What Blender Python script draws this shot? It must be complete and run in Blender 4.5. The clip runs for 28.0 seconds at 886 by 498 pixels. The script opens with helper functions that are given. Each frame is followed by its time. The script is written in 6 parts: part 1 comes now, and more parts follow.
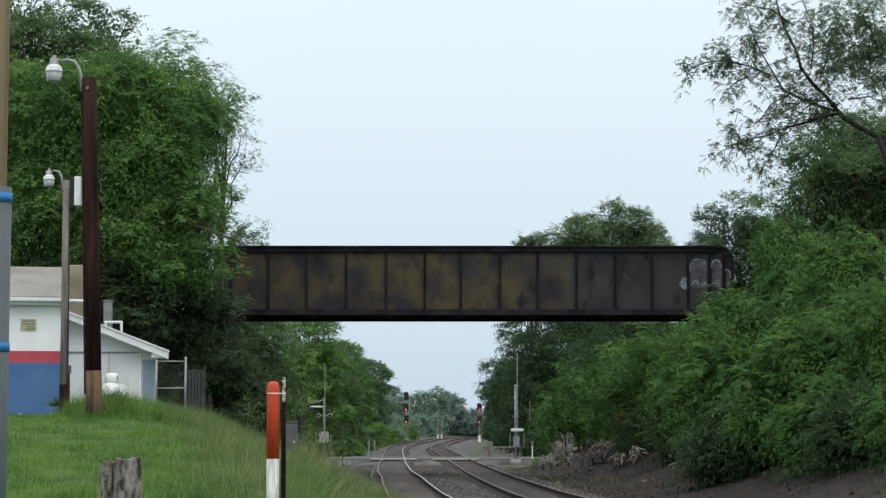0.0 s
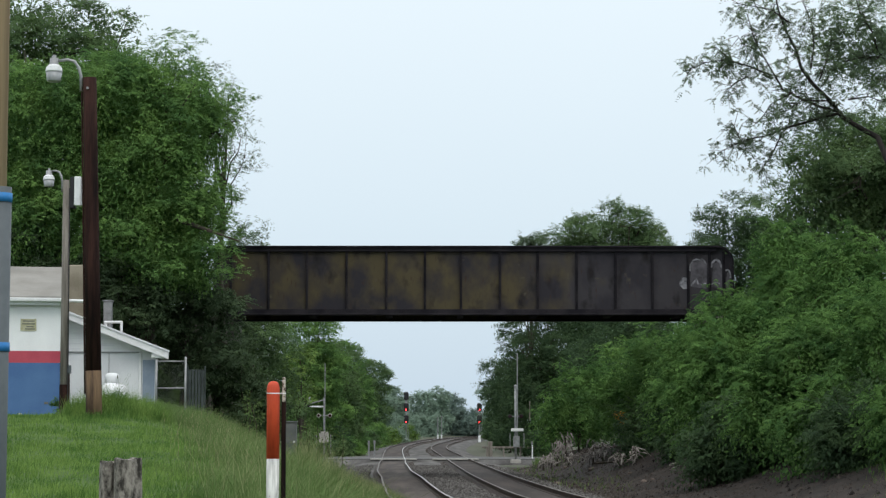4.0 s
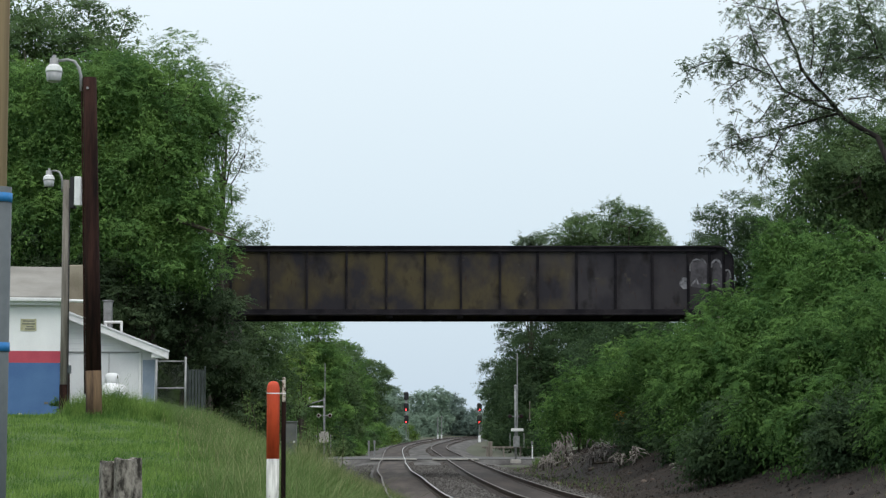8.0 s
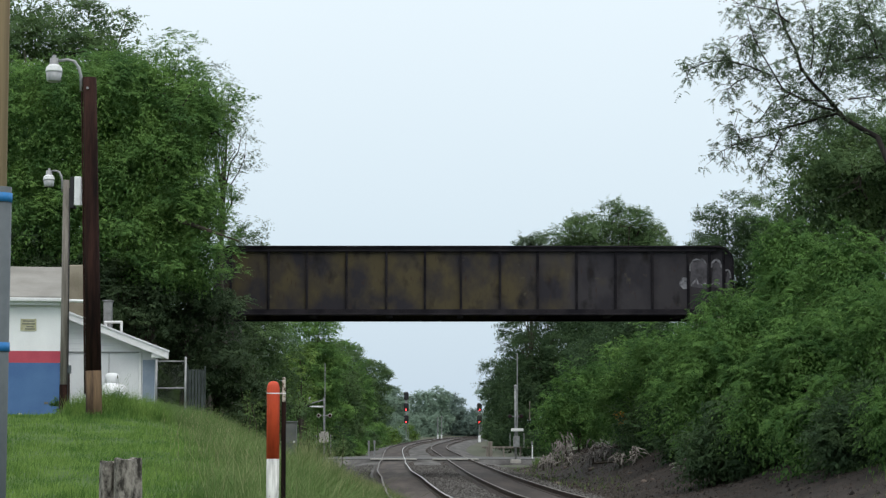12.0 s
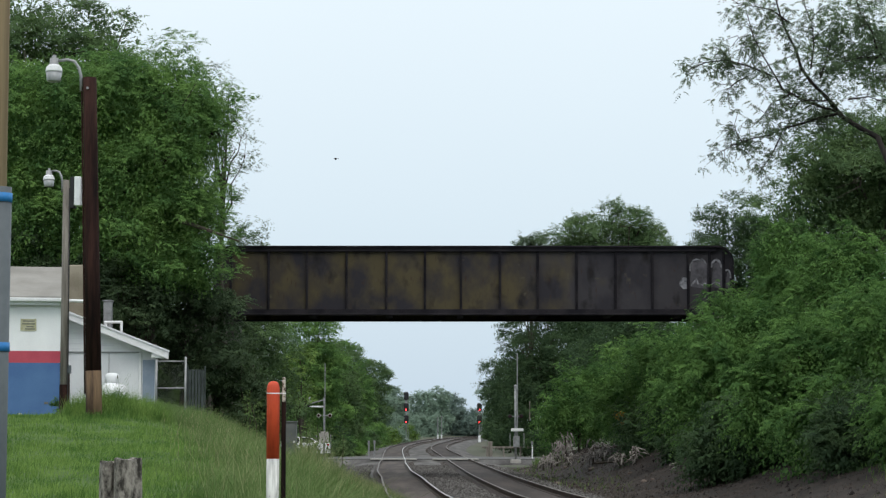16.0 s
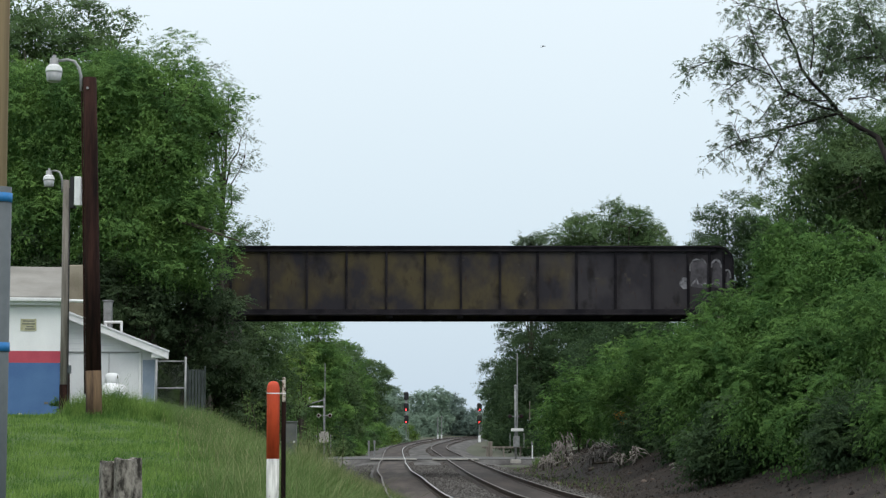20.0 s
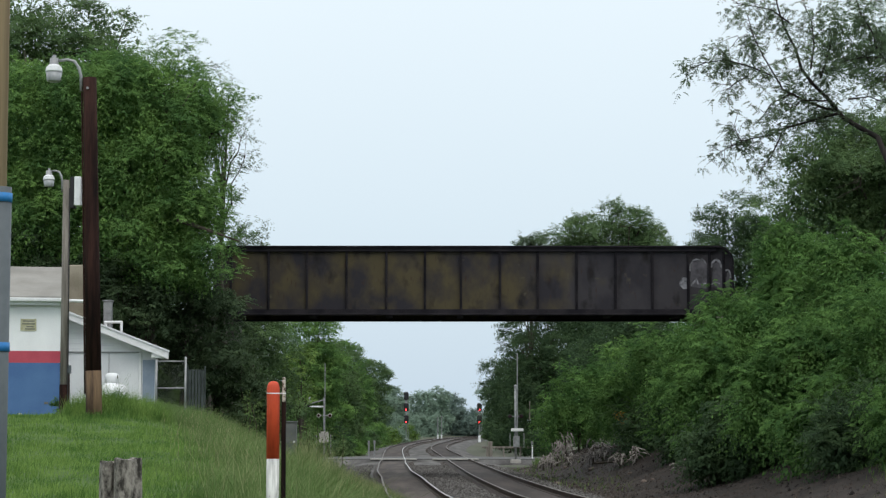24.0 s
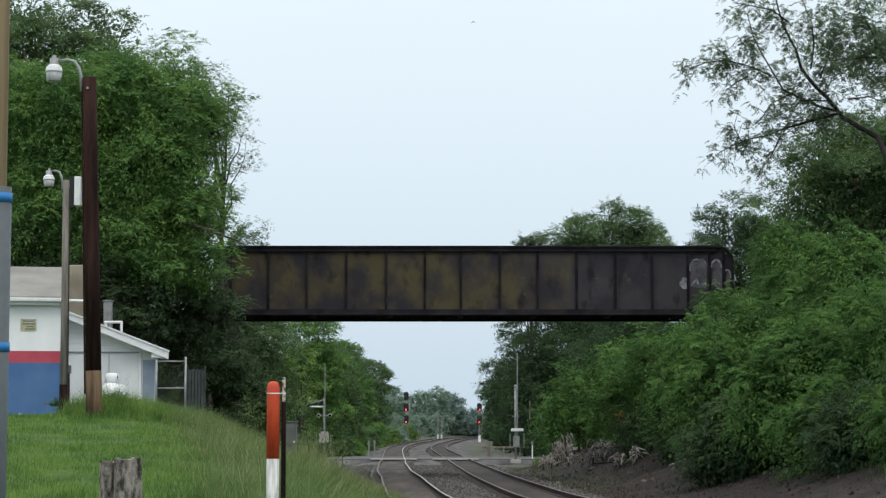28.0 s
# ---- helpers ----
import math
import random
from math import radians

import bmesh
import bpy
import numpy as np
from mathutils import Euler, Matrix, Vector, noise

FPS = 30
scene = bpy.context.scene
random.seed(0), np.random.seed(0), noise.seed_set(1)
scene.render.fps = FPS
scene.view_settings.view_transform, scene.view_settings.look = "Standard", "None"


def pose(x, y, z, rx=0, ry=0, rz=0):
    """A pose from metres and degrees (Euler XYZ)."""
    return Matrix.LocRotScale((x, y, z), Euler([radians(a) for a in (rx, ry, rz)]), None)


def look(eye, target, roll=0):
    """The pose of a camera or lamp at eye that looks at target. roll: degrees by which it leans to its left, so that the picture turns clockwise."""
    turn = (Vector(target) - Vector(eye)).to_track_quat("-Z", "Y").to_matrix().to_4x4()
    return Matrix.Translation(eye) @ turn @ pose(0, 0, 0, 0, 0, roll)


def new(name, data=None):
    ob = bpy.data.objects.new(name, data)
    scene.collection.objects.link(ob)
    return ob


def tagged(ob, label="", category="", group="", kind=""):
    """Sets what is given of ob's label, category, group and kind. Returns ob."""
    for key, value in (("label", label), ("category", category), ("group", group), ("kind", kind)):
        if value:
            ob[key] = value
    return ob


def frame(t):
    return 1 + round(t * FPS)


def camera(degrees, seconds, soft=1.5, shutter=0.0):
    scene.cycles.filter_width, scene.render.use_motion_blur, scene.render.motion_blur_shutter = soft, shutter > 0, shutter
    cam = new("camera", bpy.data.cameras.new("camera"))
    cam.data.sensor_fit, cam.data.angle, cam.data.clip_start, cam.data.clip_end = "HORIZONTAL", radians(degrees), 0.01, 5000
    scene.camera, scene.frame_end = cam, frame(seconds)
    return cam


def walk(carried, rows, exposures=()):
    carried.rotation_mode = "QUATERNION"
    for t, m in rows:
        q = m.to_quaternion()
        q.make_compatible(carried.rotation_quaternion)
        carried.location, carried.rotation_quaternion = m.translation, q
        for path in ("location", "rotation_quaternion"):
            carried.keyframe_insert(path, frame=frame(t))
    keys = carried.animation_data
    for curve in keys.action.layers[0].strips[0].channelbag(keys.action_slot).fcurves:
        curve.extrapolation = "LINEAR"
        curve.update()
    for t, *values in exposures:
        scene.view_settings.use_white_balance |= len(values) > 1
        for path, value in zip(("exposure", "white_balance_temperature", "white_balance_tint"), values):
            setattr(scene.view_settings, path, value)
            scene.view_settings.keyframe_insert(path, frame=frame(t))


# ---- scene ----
# ------------------------------------------------------------------ camera
EYE = (0.0, 0.0, 2.45)
cam = camera(24.6, 28.0, 1.3)
STILL = look(EYE, (0.0, 100.0, 2.45 + 8.528))
walk(cam, [(0.0, STILL), (28.0, STILL)])

# ------------------------------------------------------------------ world, sun, exposure
scene.view_settings.exposure = 0.0
world = bpy.data.worlds.new("overcast_sky")
scene.world = world
world.use_nodes = True
wn, wl = world.node_tree.nodes, world.node_tree.links
wn.clear()
w_out = wn.new("ShaderNodeOutputWorld")
w_bg = wn.new("ShaderNodeBackground")
w_sky = wn.new("ShaderNodeTexSky")
w_sky.sky_type = "NISHITA"
w_sky.sun_disc = False
w_sky.sun_elevation = radians(52)
w_sky.sun_rotation = radians(200)
w_sky.dust_density = 4.0
w_str = wn.new("ShaderNodeVectorMath")
w_str.operation = "SCALE"
w_str.inputs["Scale"].default_value = 0.06
wl.new(w_sky.outputs[0], w_str.inputs[0])
w_co = wn.new("ShaderNodeTexCoord")
w_sep = wn.new("ShaderNodeSeparateXYZ")
wl.new(w_co.outputs["Generated"], w_sep.inputs[0])
w_ramp = wn.new("ShaderNodeValToRGB")          # cloud deck: brighter towards the zenith
cr = w_ramp.color_ramp
cr.elements[0].position, cr.elements[0].color = 0.0, (0.645, 0.78, 0.90, 1)
cr.elements[1].position, cr.elements[1].color = 1.0, (1.30, 1.36, 1.40, 1)
e = cr.elements.new(0.10); e.color = (0.785, 0.92, 1.015, 1)
e = cr.elements.new(0.22); e.color = (0.92, 1.04, 1.115, 1)
wl.new(w_sep.outputs["Z"], w_ramp.inputs[0])
w_noise = wn.new("ShaderNodeTexNoise")
w_noise.inputs["Scale"].default_value = 2.2
w_noise.inputs["Detail"].default_value = 3
wl.new(w_co.outputs["Generated"], w_noise.inputs["Vector"])
w_map = wn.new("ShaderNodeMapRange")
w_map.inputs["To Min"].default_value, w_map.inputs["To Max"].default_value = 0.95, 1.05
wl.new(w_noise.outputs[0], w_map.inputs[0])
w_cl = wn.new("ShaderNodeVectorMath")
w_cl.operation = "SCALE"
wl.new(w_ramp.outputs[0], w_cl.inputs[0])
wl.new(w_map.outputs[0], w_cl.inputs["Scale"])
w_mix = wn.new("ShaderNodeMix")
w_mix.data_type = "RGBA"
w_mix.inputs["Factor"].default_value = 0.9
wl.new(w_str.outputs[0], w_mix.inputs["A"])
wl.new(w_cl.outputs[0], w_mix.inputs["B"])
wl.new(w_mix.outputs["Result"], w_bg.inputs[0])
w_bg.inputs[1].default_value = 1.0
wl.new(w_bg.outputs[0], w_out.inputs[0])

sun_data = bpy.data.lights.new("sun", "SUN")
sun_data.energy, sun_data.angle, sun_data.color = 1.3, radians(40), (1.0, 0.96, 0.9)
sun = new("sun", sun_data)
sun.matrix_world = look((14, -18, 60), (0, 20, 0))


# ------------------------------------------------------------------ materials
def material(name, c1, c2, scale=3.0, rough=0.8, metal=0.0, bump=0.2, fine=40.0, contrast=(0.35, 0.65),
             island=0.0, by_object=0.0, spec=0.4, translucent=0.0, stretch=(1, 1, 1), glow=0.0):
    m = bpy.data.materials.new(name)
    m.use_nodes = True
    n, l = m.node_tree.nodes, m.node_tree.links
    b = n["Principled BSDF"]
    co = n.new("ShaderNodeTexCoord")
    mp = n.new("ShaderNodeMapping")
    mp.inputs["Scale"].default_value = stretch
    l.new(co.outputs["Object"], mp.inputs[0])
    n1 = n.new("ShaderNodeTexNoise")
    n1.inputs["Scale"].default_value, n1.inputs["Detail"].default_value = scale, 6
    l.new(mp.outputs[0], n1.inputs["Vector"])
    n2 = n.new("ShaderNodeTexNoise")
    n2.inputs["Scale"].default_value, n2.inputs["Detail"].default_value = fine, 3
    l.new(mp.outputs[0], n2.inputs["Vector"])
    add = n.new("ShaderNodeMath")
    add.operation = "MULTIPLY_ADD"
    add.inputs[1].default_value = 0.3
    l.new(n2.outputs[0], add.inputs[0])
    l.new(n1.outputs[0], add.inputs[2])
    last = add.outputs[0]
    off = 0.15
    if island or by_object:
        src = n.new("ShaderNodeNewGeometry") if island else n.new("ShaderNodeObjectInfo")
        ma = n.new("ShaderNodeMath")
        ma.operation = "MULTIPLY_ADD"
        ma.inputs[1].default_value = island or by_object
        l.new(src.outputs["Random Per Island" if island else "Random"], ma.inputs[0])
        l.new(last, ma.inputs[2])
        last = ma.outputs[0]
        off += (island or by_object) / 2
    ramp = n.new("ShaderNodeValToRGB")
    ramp.color_ramp.elements[0].position = min(0.98, contrast[0] + off)
    ramp.color_ramp.elements[1].position = min(1.0, contrast[1] + off)
    ramp.color_ramp.elements[0].color = (*c1, 1)
    ramp.color_ramp.elements[1].color = (*c2, 1)
    l.new(last, ramp.inputs[0])
    l.new(ramp.outputs[0], b.inputs["Base Color"])
    b.inputs["Roughness"].default_value = rough
    b.inputs["Metallic"].default_value = metal
    b.inputs["Specular IOR Level"].default_value = spec
    if bump:
        bp = n.new("ShaderNodeBump")
        bp.inputs["Strength"].default_value = bump
        bp.inputs["Distance"].default_value = 0.02
        l.new(add.outputs[0], bp.inputs["Height"])
        l.new(bp.outputs[0], b.inputs["Normal"])
    if glow:
        b.inputs["Emission Color"].default_value = (*c2, 1)
        b.inputs["Emission Strength"].default_value = glow
    if translucent:
        tr = n.new("ShaderNodeBsdfTranslucent")
        l.new(ramp.outputs[0], tr.inputs[0])
        mx = n.new("ShaderNodeMixShader")
        mx.inputs[0].default_value = translucent
        l.new(b.outputs[0], mx.inputs[1])
        l.new(tr.outputs[0], mx.inputs[2])
        l.new(mx.outputs[0], n["Material Output"].inputs[0])
    return m


def leaf_material(name, dark, light):
    return material(name, dark, light, 0.9, 0.7, 0, 0, 2.6, (0.34, 0.74), island=0.16, spec=0.08, translucent=0.4)


M = dict(
    ground=material("ground_grass", (0.035, 0.075, 0.014), (0.075, 0.13, 0.025), 0.8, 0.95, 0, 0.5, 22),
    verge=material("dry_verge", (0.042, 0.056, 0.026), (0.105, 0.10, 0.075), 0.35, 0.95, 0, 0.6, 9),
    dirt=material("brown_dirt", (0.011, 0.008, 0.006), (0.038, 0.028, 0.023), 1.1, 0.95, 0, 1.0, 9, (0.3, 0.7)),
    ballast=material("grey_ballast", (0.036, 0.032, 0.030), (0.128, 0.121, 0.115), 1.2, 0.9, 0, 1.0, 7, (0.32, 0.68), stretch=(1, 0.1, 1)),
    crib=material("rusty_ballast", (0.030, 0.024, 0.021), (0.088, 0.070, 0.062), 1.2, 0.9, 0, 1.0, 8, stretch=(1, 0.1, 1)),
    crib_dark=material("dark_oily_ballast", (0.020, 0.015, 0.013), (0.055, 0.042, 0.037), 1.2, 0.9, 0, 1.0, 8, stretch=(1, 0.1, 1)),
    stone=material("ballast_stone", (0.052, 0.047, 0.044), (0.150, 0.142, 0.135), 6, 0.95, 0, 0.2, 30, island=0.45),
    pale_rock=material("pale_buff_rock", (0.20, 0.165, 0.13), (0.42, 0.37, 0.31), 3, 0.95, 0, 0.6, 14),
    tie=material("weathered_tie_wood", (0.03, 0.024, 0.02), (0.07, 0.055, 0.045), 3, 0.9, 0, 0.5, 30, island=0.4),
    rail=material("rusty_rail_steel", (0.028, 0.018, 0.014), (0.065, 0.042, 0.032), 3, 0.7, 0.3, 0.2, 30),
    raildull=material("dull_rail_head", (0.10, 0.085, 0.075), (0.19, 0.17, 0.155), 2, 0.55, 0.4, 0.05, 30),
    railtop=material("polished_rail_head", (0.26, 0.25, 0.24), (0.42, 0.41, 0.40), 2, 0.42, 0.6, 0.05, 30),
    asphalt=material("grey_asphalt", (0.075, 0.075, 0.075), (0.125, 0.123, 0.12), 0.5, 0.9, 0, 0.4, 60),
    concrete=material("pale_concrete", (0.30, 0.29, 0.27), (0.45, 0.43, 0.40), 1.5, 0.85, 0, 0.3, 40),
    abutment=material("dark_abutment_concrete", (0.09, 0.085, 0.075), (0.19, 0.18, 0.16), 0.8, 0.9, 0, 0.5, 20),
    girder_dark=material("sooty_girder_paint", (0.011, 0.010, 0.014), (0.028, 0.025, 0.029), 1.3, 0.85, 0.0, 0.3, 18, spec=0.15),
    graffiti_fill=material("grey_lilac_spray_paint", (0.022, 0.02, 0.024), (0.105, 0.10, 0.115), 1.6, 0.8, 0, 0, 9, (0.3, 0.62)),
    graffiti=material("white_spray_paint", (0.06, 0.06, 0.068), (0.30, 0.30, 0.33), 3, 0.8, 0, 0, 12, (0.3, 0.6)),
    bark=material("grey_brown_bark", (0.03, 0.024, 0.018), (0.08, 0.066, 0.052), 4, 0.95, 0, 0.8, 25, stretch=(1, 1, 0.2)),
    darkbark=material("dark_locust_bark", (0.012, 0.010, 0.009), (0.038, 0.032, 0.028), 4, 0.95, 0, 0.8, 25, stretch=(1, 1, 0.2)),
    creosote=material("dark_creosote_wood", (0.009, 0.006, 0.006), (0.044, 0.021, 0.017), 2.2, 0.85, 0, 0.8, 14, spec=0.1, stretch=(3, 3, 0.25)),
    tanwood=material("bare_tan_wood", (0.038, 0.022, 0.014), (0.15, 0.096, 0.052), 3, 0.85, 0, 0.4, 26, stretch=(3, 3, 0.25)),
    greywood=material("grey_weathered_wood", (0.10, 0.088, 0.075), (0.23, 0.21, 0.185), 3, 0.9, 0, 0.6, 26, stretch=(3, 3, 0.2)),
    stumpwood=material("split_grey_log", (0.030, 0.026, 0.022), (0.29, 0.265, 0.235), 13, 0.95, 0, 1.0, 60, (0.38, 0.62), stretch=(1.6, 1.6, 0.8)),
    palewood=material("pale_pole_wood", (0.22, 0.155, 0.085), (0.33, 0.245, 0.14), 3, 0.85, 0, 0.5, 20, stretch=(4, 4, 0.15)),
    conduit=material("grey_conduit", (0.065, 0.078, 0.086), (0.10, 0.115, 0.125), 2, 0.6, 0.0, 0.05, 30),
    tag=material("spotted_tag", (0.10, 0.075, 0.05), (0.50, 0.46, 0.40), 45, 0.7, 0, 0, 90, (0.42, 0.52)),
    casegrey=material("weathered_grey_case_paint", (0.115, 0.125, 0.125), (0.18, 0.19, 0.19), 2, 0.6, 0.0, 0.1, 30),
    bluetape=material("blue_tape", (0.02, 0.16, 0.42), (0.03, 0.22, 0.52), 4, 0.5, 0, 0.1, 30),
    galv=material("galvanised_steel", (0.20, 0.205, 0.21), (0.32, 0.325, 0.33), 5, 0.5, 0.4, 0.05, 40),
    lampwhite=material("white_lamp_enamel", (0.62, 0.63, 0.64), (0.75, 0.76, 0.77), 5, 0.4, 0, 0.05, 40),
    lampglass=material("frosted_lamp_glass", (0.26, 0.27, 0.28), (0.36, 0.37, 0.38), 5, 0.25, 0, 0.05, 40),
    orange=material("orange_marker_plastic", (0.40, 0.040, 0.016), (0.64, 0.080, 0.028), 9, 0.6, 0, 0.1, 40, (0.25, 0.6), stretch=(2, 2, 0.35)),
    whitepost=material("scuffed_white_plastic", (0.24, 0.24, 0.23), (0.66, 0.66, 0.63), 12, 0.6, 0, 0.15, 40, (0.28, 0.6), stretch=(2.5, 2.5, 0.3)),
    white=material("white_siding_paint", (0.76, 0.77, 0.79), (0.86, 0.87, 0.88), 0.8, 0.7, 0, 0.08, 25),
    offwhite=material("dull_white_door_paint", (0.66, 0.67, 0.70), (0.77, 0.78, 0.80), 0.8, 0.7, 0, 0.08, 25),
    red=material("faded_red_paint", (0.40, 0.055, 0.085), (0.52, 0.085, 0.12), 1.5, 0.75, 0, 0.08, 25),
    blue=material("faded_blue_paint", (0.060, 0.135, 0.30), (0.085, 0.18, 0.36), 0.9, 0.75, 0, 0.08, 25),
    greyblue=material("grey_blue_panel", (0.20, 0.25, 0.32), (0.30, 0.35, 0.42), 1.2, 0.75, 0, 0.08, 25),
    roof=material("tan_roof_covering", (0.215, 0.205, 0.188), (0.30, 0.288, 0.265), 0.9, 0.9, 0, 0.3, 30),
    tanwall=material("tan_block_wall", (0.20, 0.175, 0.13), (0.29, 0.26, 0.20), 1.5, 0.9, 0, 0.3, 20),
    yellowsign=material("yellowed_notice", (0.40, 0.38, 0.24), (0.54, 0.52, 0.38), 9, 0.7, 0, 0, 30),
    ink=material("dark_ink", (0.12, 0.12, 0.10), (0.18, 0.18, 0.15), 9, 0.8, 0, 0, 30),
    tank=material("white_tank_enamel", (0.70, 0.71, 0.72), (0.80, 0.80, 0.81), 2, 0.4, 0, 0.03, 30),
    black=material("black_signal_paint", (0.008, 0.008, 0.009), (0.02, 0.02, 0.022), 3, 0.6, 0, 0.05, 30),
    redlight=material("red_signal_lens", (0.9, 0.03, 0.03), (1.0, 0.05, 0.06), 3, 0.3, 0, 0, 30, glow=4.0),
    darklens=material("unlit_lens", (0.02, 0.01, 0.01), (0.04, 0.02, 0.02), 3, 0.2, 0, 0, 30),
    carpaint=material("silver_car_paint", (0.68, 0.68, 0.70), (0.74, 0.74, 0.76), 2, 0.3, 0.25, 0, 30),
    # grey trim; also paints the ground's dark reflection on the lower body
    carlow=material("grey_trim_and_body_shade", (0.22, 0.22, 0.24), (0.28, 0.28, 0.30), 2, 0.45, 0.1, 0, 30),
    glass=material("dark_car_glass", (0.010, 0.012, 0.014), (0.016, 0.018, 0.02), 2, 0.2, 0, 0, 30, spec=0.05),
    rubber=material("black_tyre_rubber", (0.012, 0.012, 0.013), (0.025, 0.025, 0.026), 6, 0.9, 0, 0.2, 40),
    alloy=material("silver_alloy", (0.42, 0.43, 0.45), (0.58, 0.59, 0.61), 6, 0.4, 0.3, 0, 40),
    taillight=material("red_tail_lens", (0.25, 0.012, 0.012), (0.33, 0.02, 0.02), 5, 0.2, 0, 0, 30),
    headlight=material("clear_headlight", (0.5, 0.52, 0.54), (0.62, 0.64, 0.66), 5, 0.15, 0, 0, 30),
    bird=material("dark_feathers", (0.015, 0.014, 0.016), (0.045, 0.04, 0.042), 20, 0.8, 0, 0, 60),
    deadwood=material("bleached_dead_roots", (0.06, 0.052, 0.045), (0.30, 0.275, 0.25), 4, 0.9, 0, 0.5, 20, island=0.5),
    rock=material("buff_rock", (0.05, 0.036, 0.03), (0.15, 0.12, 0.10), 2, 0.95, 0, 0.7, 14, island=0.5),
    rustflower=material("orange_dead_leaves", (0.30, 0.13, 0.012), (0.52, 0.29, 0.03), 5, 0.8, 0, 0, 20, island=0.5, translucent=0.2),
    clod=material("dirt_clods", (0.011, 0.008, 0.007), (0.066, 0.053, 0.045), 1.0, 0.95, 0, 0.2, 20, island=0.7),
    litter=material("dry_bank_litter", (0.020, 0.014, 0.011), (0.105, 0.082, 0.066), 0.8, 0.9, 0, 0, 6, island=0.5),
    lawn=material("lawn_blades", (0.062, 0.138, 0.026), (0.185, 0.290, 0.070), 1.3, 0.7, 0, 0, 5, (0.38, 0.62), island=0.22, spec=0.2, translucent=0.25),
    tallgrass=material("tall_grass_blades", (0.070, 0.130, 0.034), (0.168, 0.232, 0.084), 0.7, 0.75, 0, 0, 4, island=0.35, spec=0.2, translucent=0.25),
    palegrass=material("pale_ripe_grass", (0.11, 0.14, 0.055), (0.30, 0.32, 0.16), 0.7, 0.8, 0, 0, 5, island=0.6, spec=0.1, translucent=0.3),
    seed=material("tan_seed_heads", (0.17, 0.17, 0.085), (0.31, 0.29, 0.16), 3, 0.9, 0, 0, 20, island=0.5, translucent=0.2),
    leaf_a=leaf_material("locust_leaves", (0.074, 0.160, 0.054), (0.210, 0.355, 0.094)),
    leaf_b=leaf_material("dark_leaves", (0.044, 0.080, 0.042), (0.090, 0.148, 0.062)),
    leaf_c=leaf_material("bright_bush_leaves", (0.052, 0.122, 0.038), (0.165, 0.300, 0.080)),
    # understorey green with the shade of the crowns above mixed in
    leaf_g=leaf_material("shade_darkened_leaves", (0.058, 0.094, 0.052), (0.108, 0.162, 0.076)),
    leaf_h=leaf_material("hedgerow_leaves", (0.072, 0.128, 0.060), (0.168, 0.255, 0.100)),
    leaf_d=leaf_material("grey_green_leaves", (0.074, 0.112, 0.064), (0.155, 0.222, 0.124)),
    # distant foliage: air haze painted in as paler, bluer leaf colours
    leaf_e=leaf_material("haze_pale_leaves", (0.200, 0.285, 0.225), (0.285, 0.380, 0.290)),
    leaf_i=leaf_material("haze_pale_blue_green_leaves", (0.135, 0.195, 0.170), (0.210, 0.280, 0.240)),
    leaf_f=leaf_material("yellow_green_leaves", (0.110, 0.195, 0.050), (0.210, 0.310, 0.085)),
)


def peeling_paint():
    """Old girder paint: olive that turns to slate along the span, worn through to soot in patches and drips."""
    m = bpy.data.materials.new("peeling_girder_paint")
    m.use_nodes = True
    n, l = m.node_tree.nodes, m.node_tree.links
    b = n["Principled BSDF"]
    co = n.new("ShaderNodeTexCoord")

    def noise_at(scale, stretch, detail=5):
        mp = n.new("ShaderNodeMapping")
        mp.inputs["Scale"].default_value = stretch
        l.new(co.outputs["Object"], mp.inputs[0])
        t = n.new("ShaderNodeTexNoise")
        t.inputs["Scale"].default_value, t.inputs["Detail"].default_value = scale, detail
        l.new(mp.outputs[0], t.inputs["Vector"])
        return t.outputs[0]

    def ramp(src, a, c):
        r = n.new("ShaderNodeMapRange")
        r.inputs["From Min"].default_value, r.inputs["From Max"].default_value = a, c
        l.new(src, r.inputs[0])
        return r.outputs[0]

    def blend(f, a, c):
        x = n.new("ShaderNodeMix")
        x.data_type = "RGBA"
        l.new(f, x.inputs["Factor"])
        for key, val in (("A", a), ("B", c)):
            if isinstance(val, tuple):
                x.inputs[key].default_value = (*val, 1)
            else:
                l.new(val, x.inputs[key])
        return x.outputs["Result"]
    sep = n.new("ShaderNodeSeparateXYZ")
    l.new(co.outputs["Object"], sep.inputs[0])
    wob = n.new("ShaderNodeMath")
    wob.operation = "MULTIPLY_ADD"
    wob.inputs[1].default_value = 11.0
    l.new(noise_at(0.55, (1, 1, 0.6), 3), wob.inputs[0])
    l.new(sep.outputs["X"], wob.inputs[2])
    paint = blend(ramp(wob.outputs[0], 9.4, 11.2), (0.076, 0.063, 0.036), (0.048, 0.045, 0.050))
    paint = blend(ramp(noise_at(0.9, (1, 1, 0.8)), 0.40, 0.62), paint, (0.031, 0.029, 0.035))
    paint = blend(ramp(noise_at(1.3, (1.2, 1, 0.7)), 0.56, 0.74), paint, (0.017, 0.015, 0.016))
    paint = blend(ramp(noise_at(4.0, (2.0, 1, 0.5)), 0.62, 0.78), paint, (0.046, 0.028, 0.022))
    paint = blend(ramp(noise_at(2.6, (1, 1, 1)), 0.68, 0.80), paint, (0.085, 0.075, 0.055))
    l.new(paint, b.inputs["Base Color"])
    b.inputs["Roughness"].default_value = 0.85
    b.inputs["Specular IOR Level"].default_value = 0.15
    bp = n.new("ShaderNodeBump")
    bp.inputs["Strength"].default_value, bp.inputs["Distance"].default_value = 0.4, 0.01
    l.new(noise_at(9.0, (1, 1, 0.6)), bp.inputs["Height"])
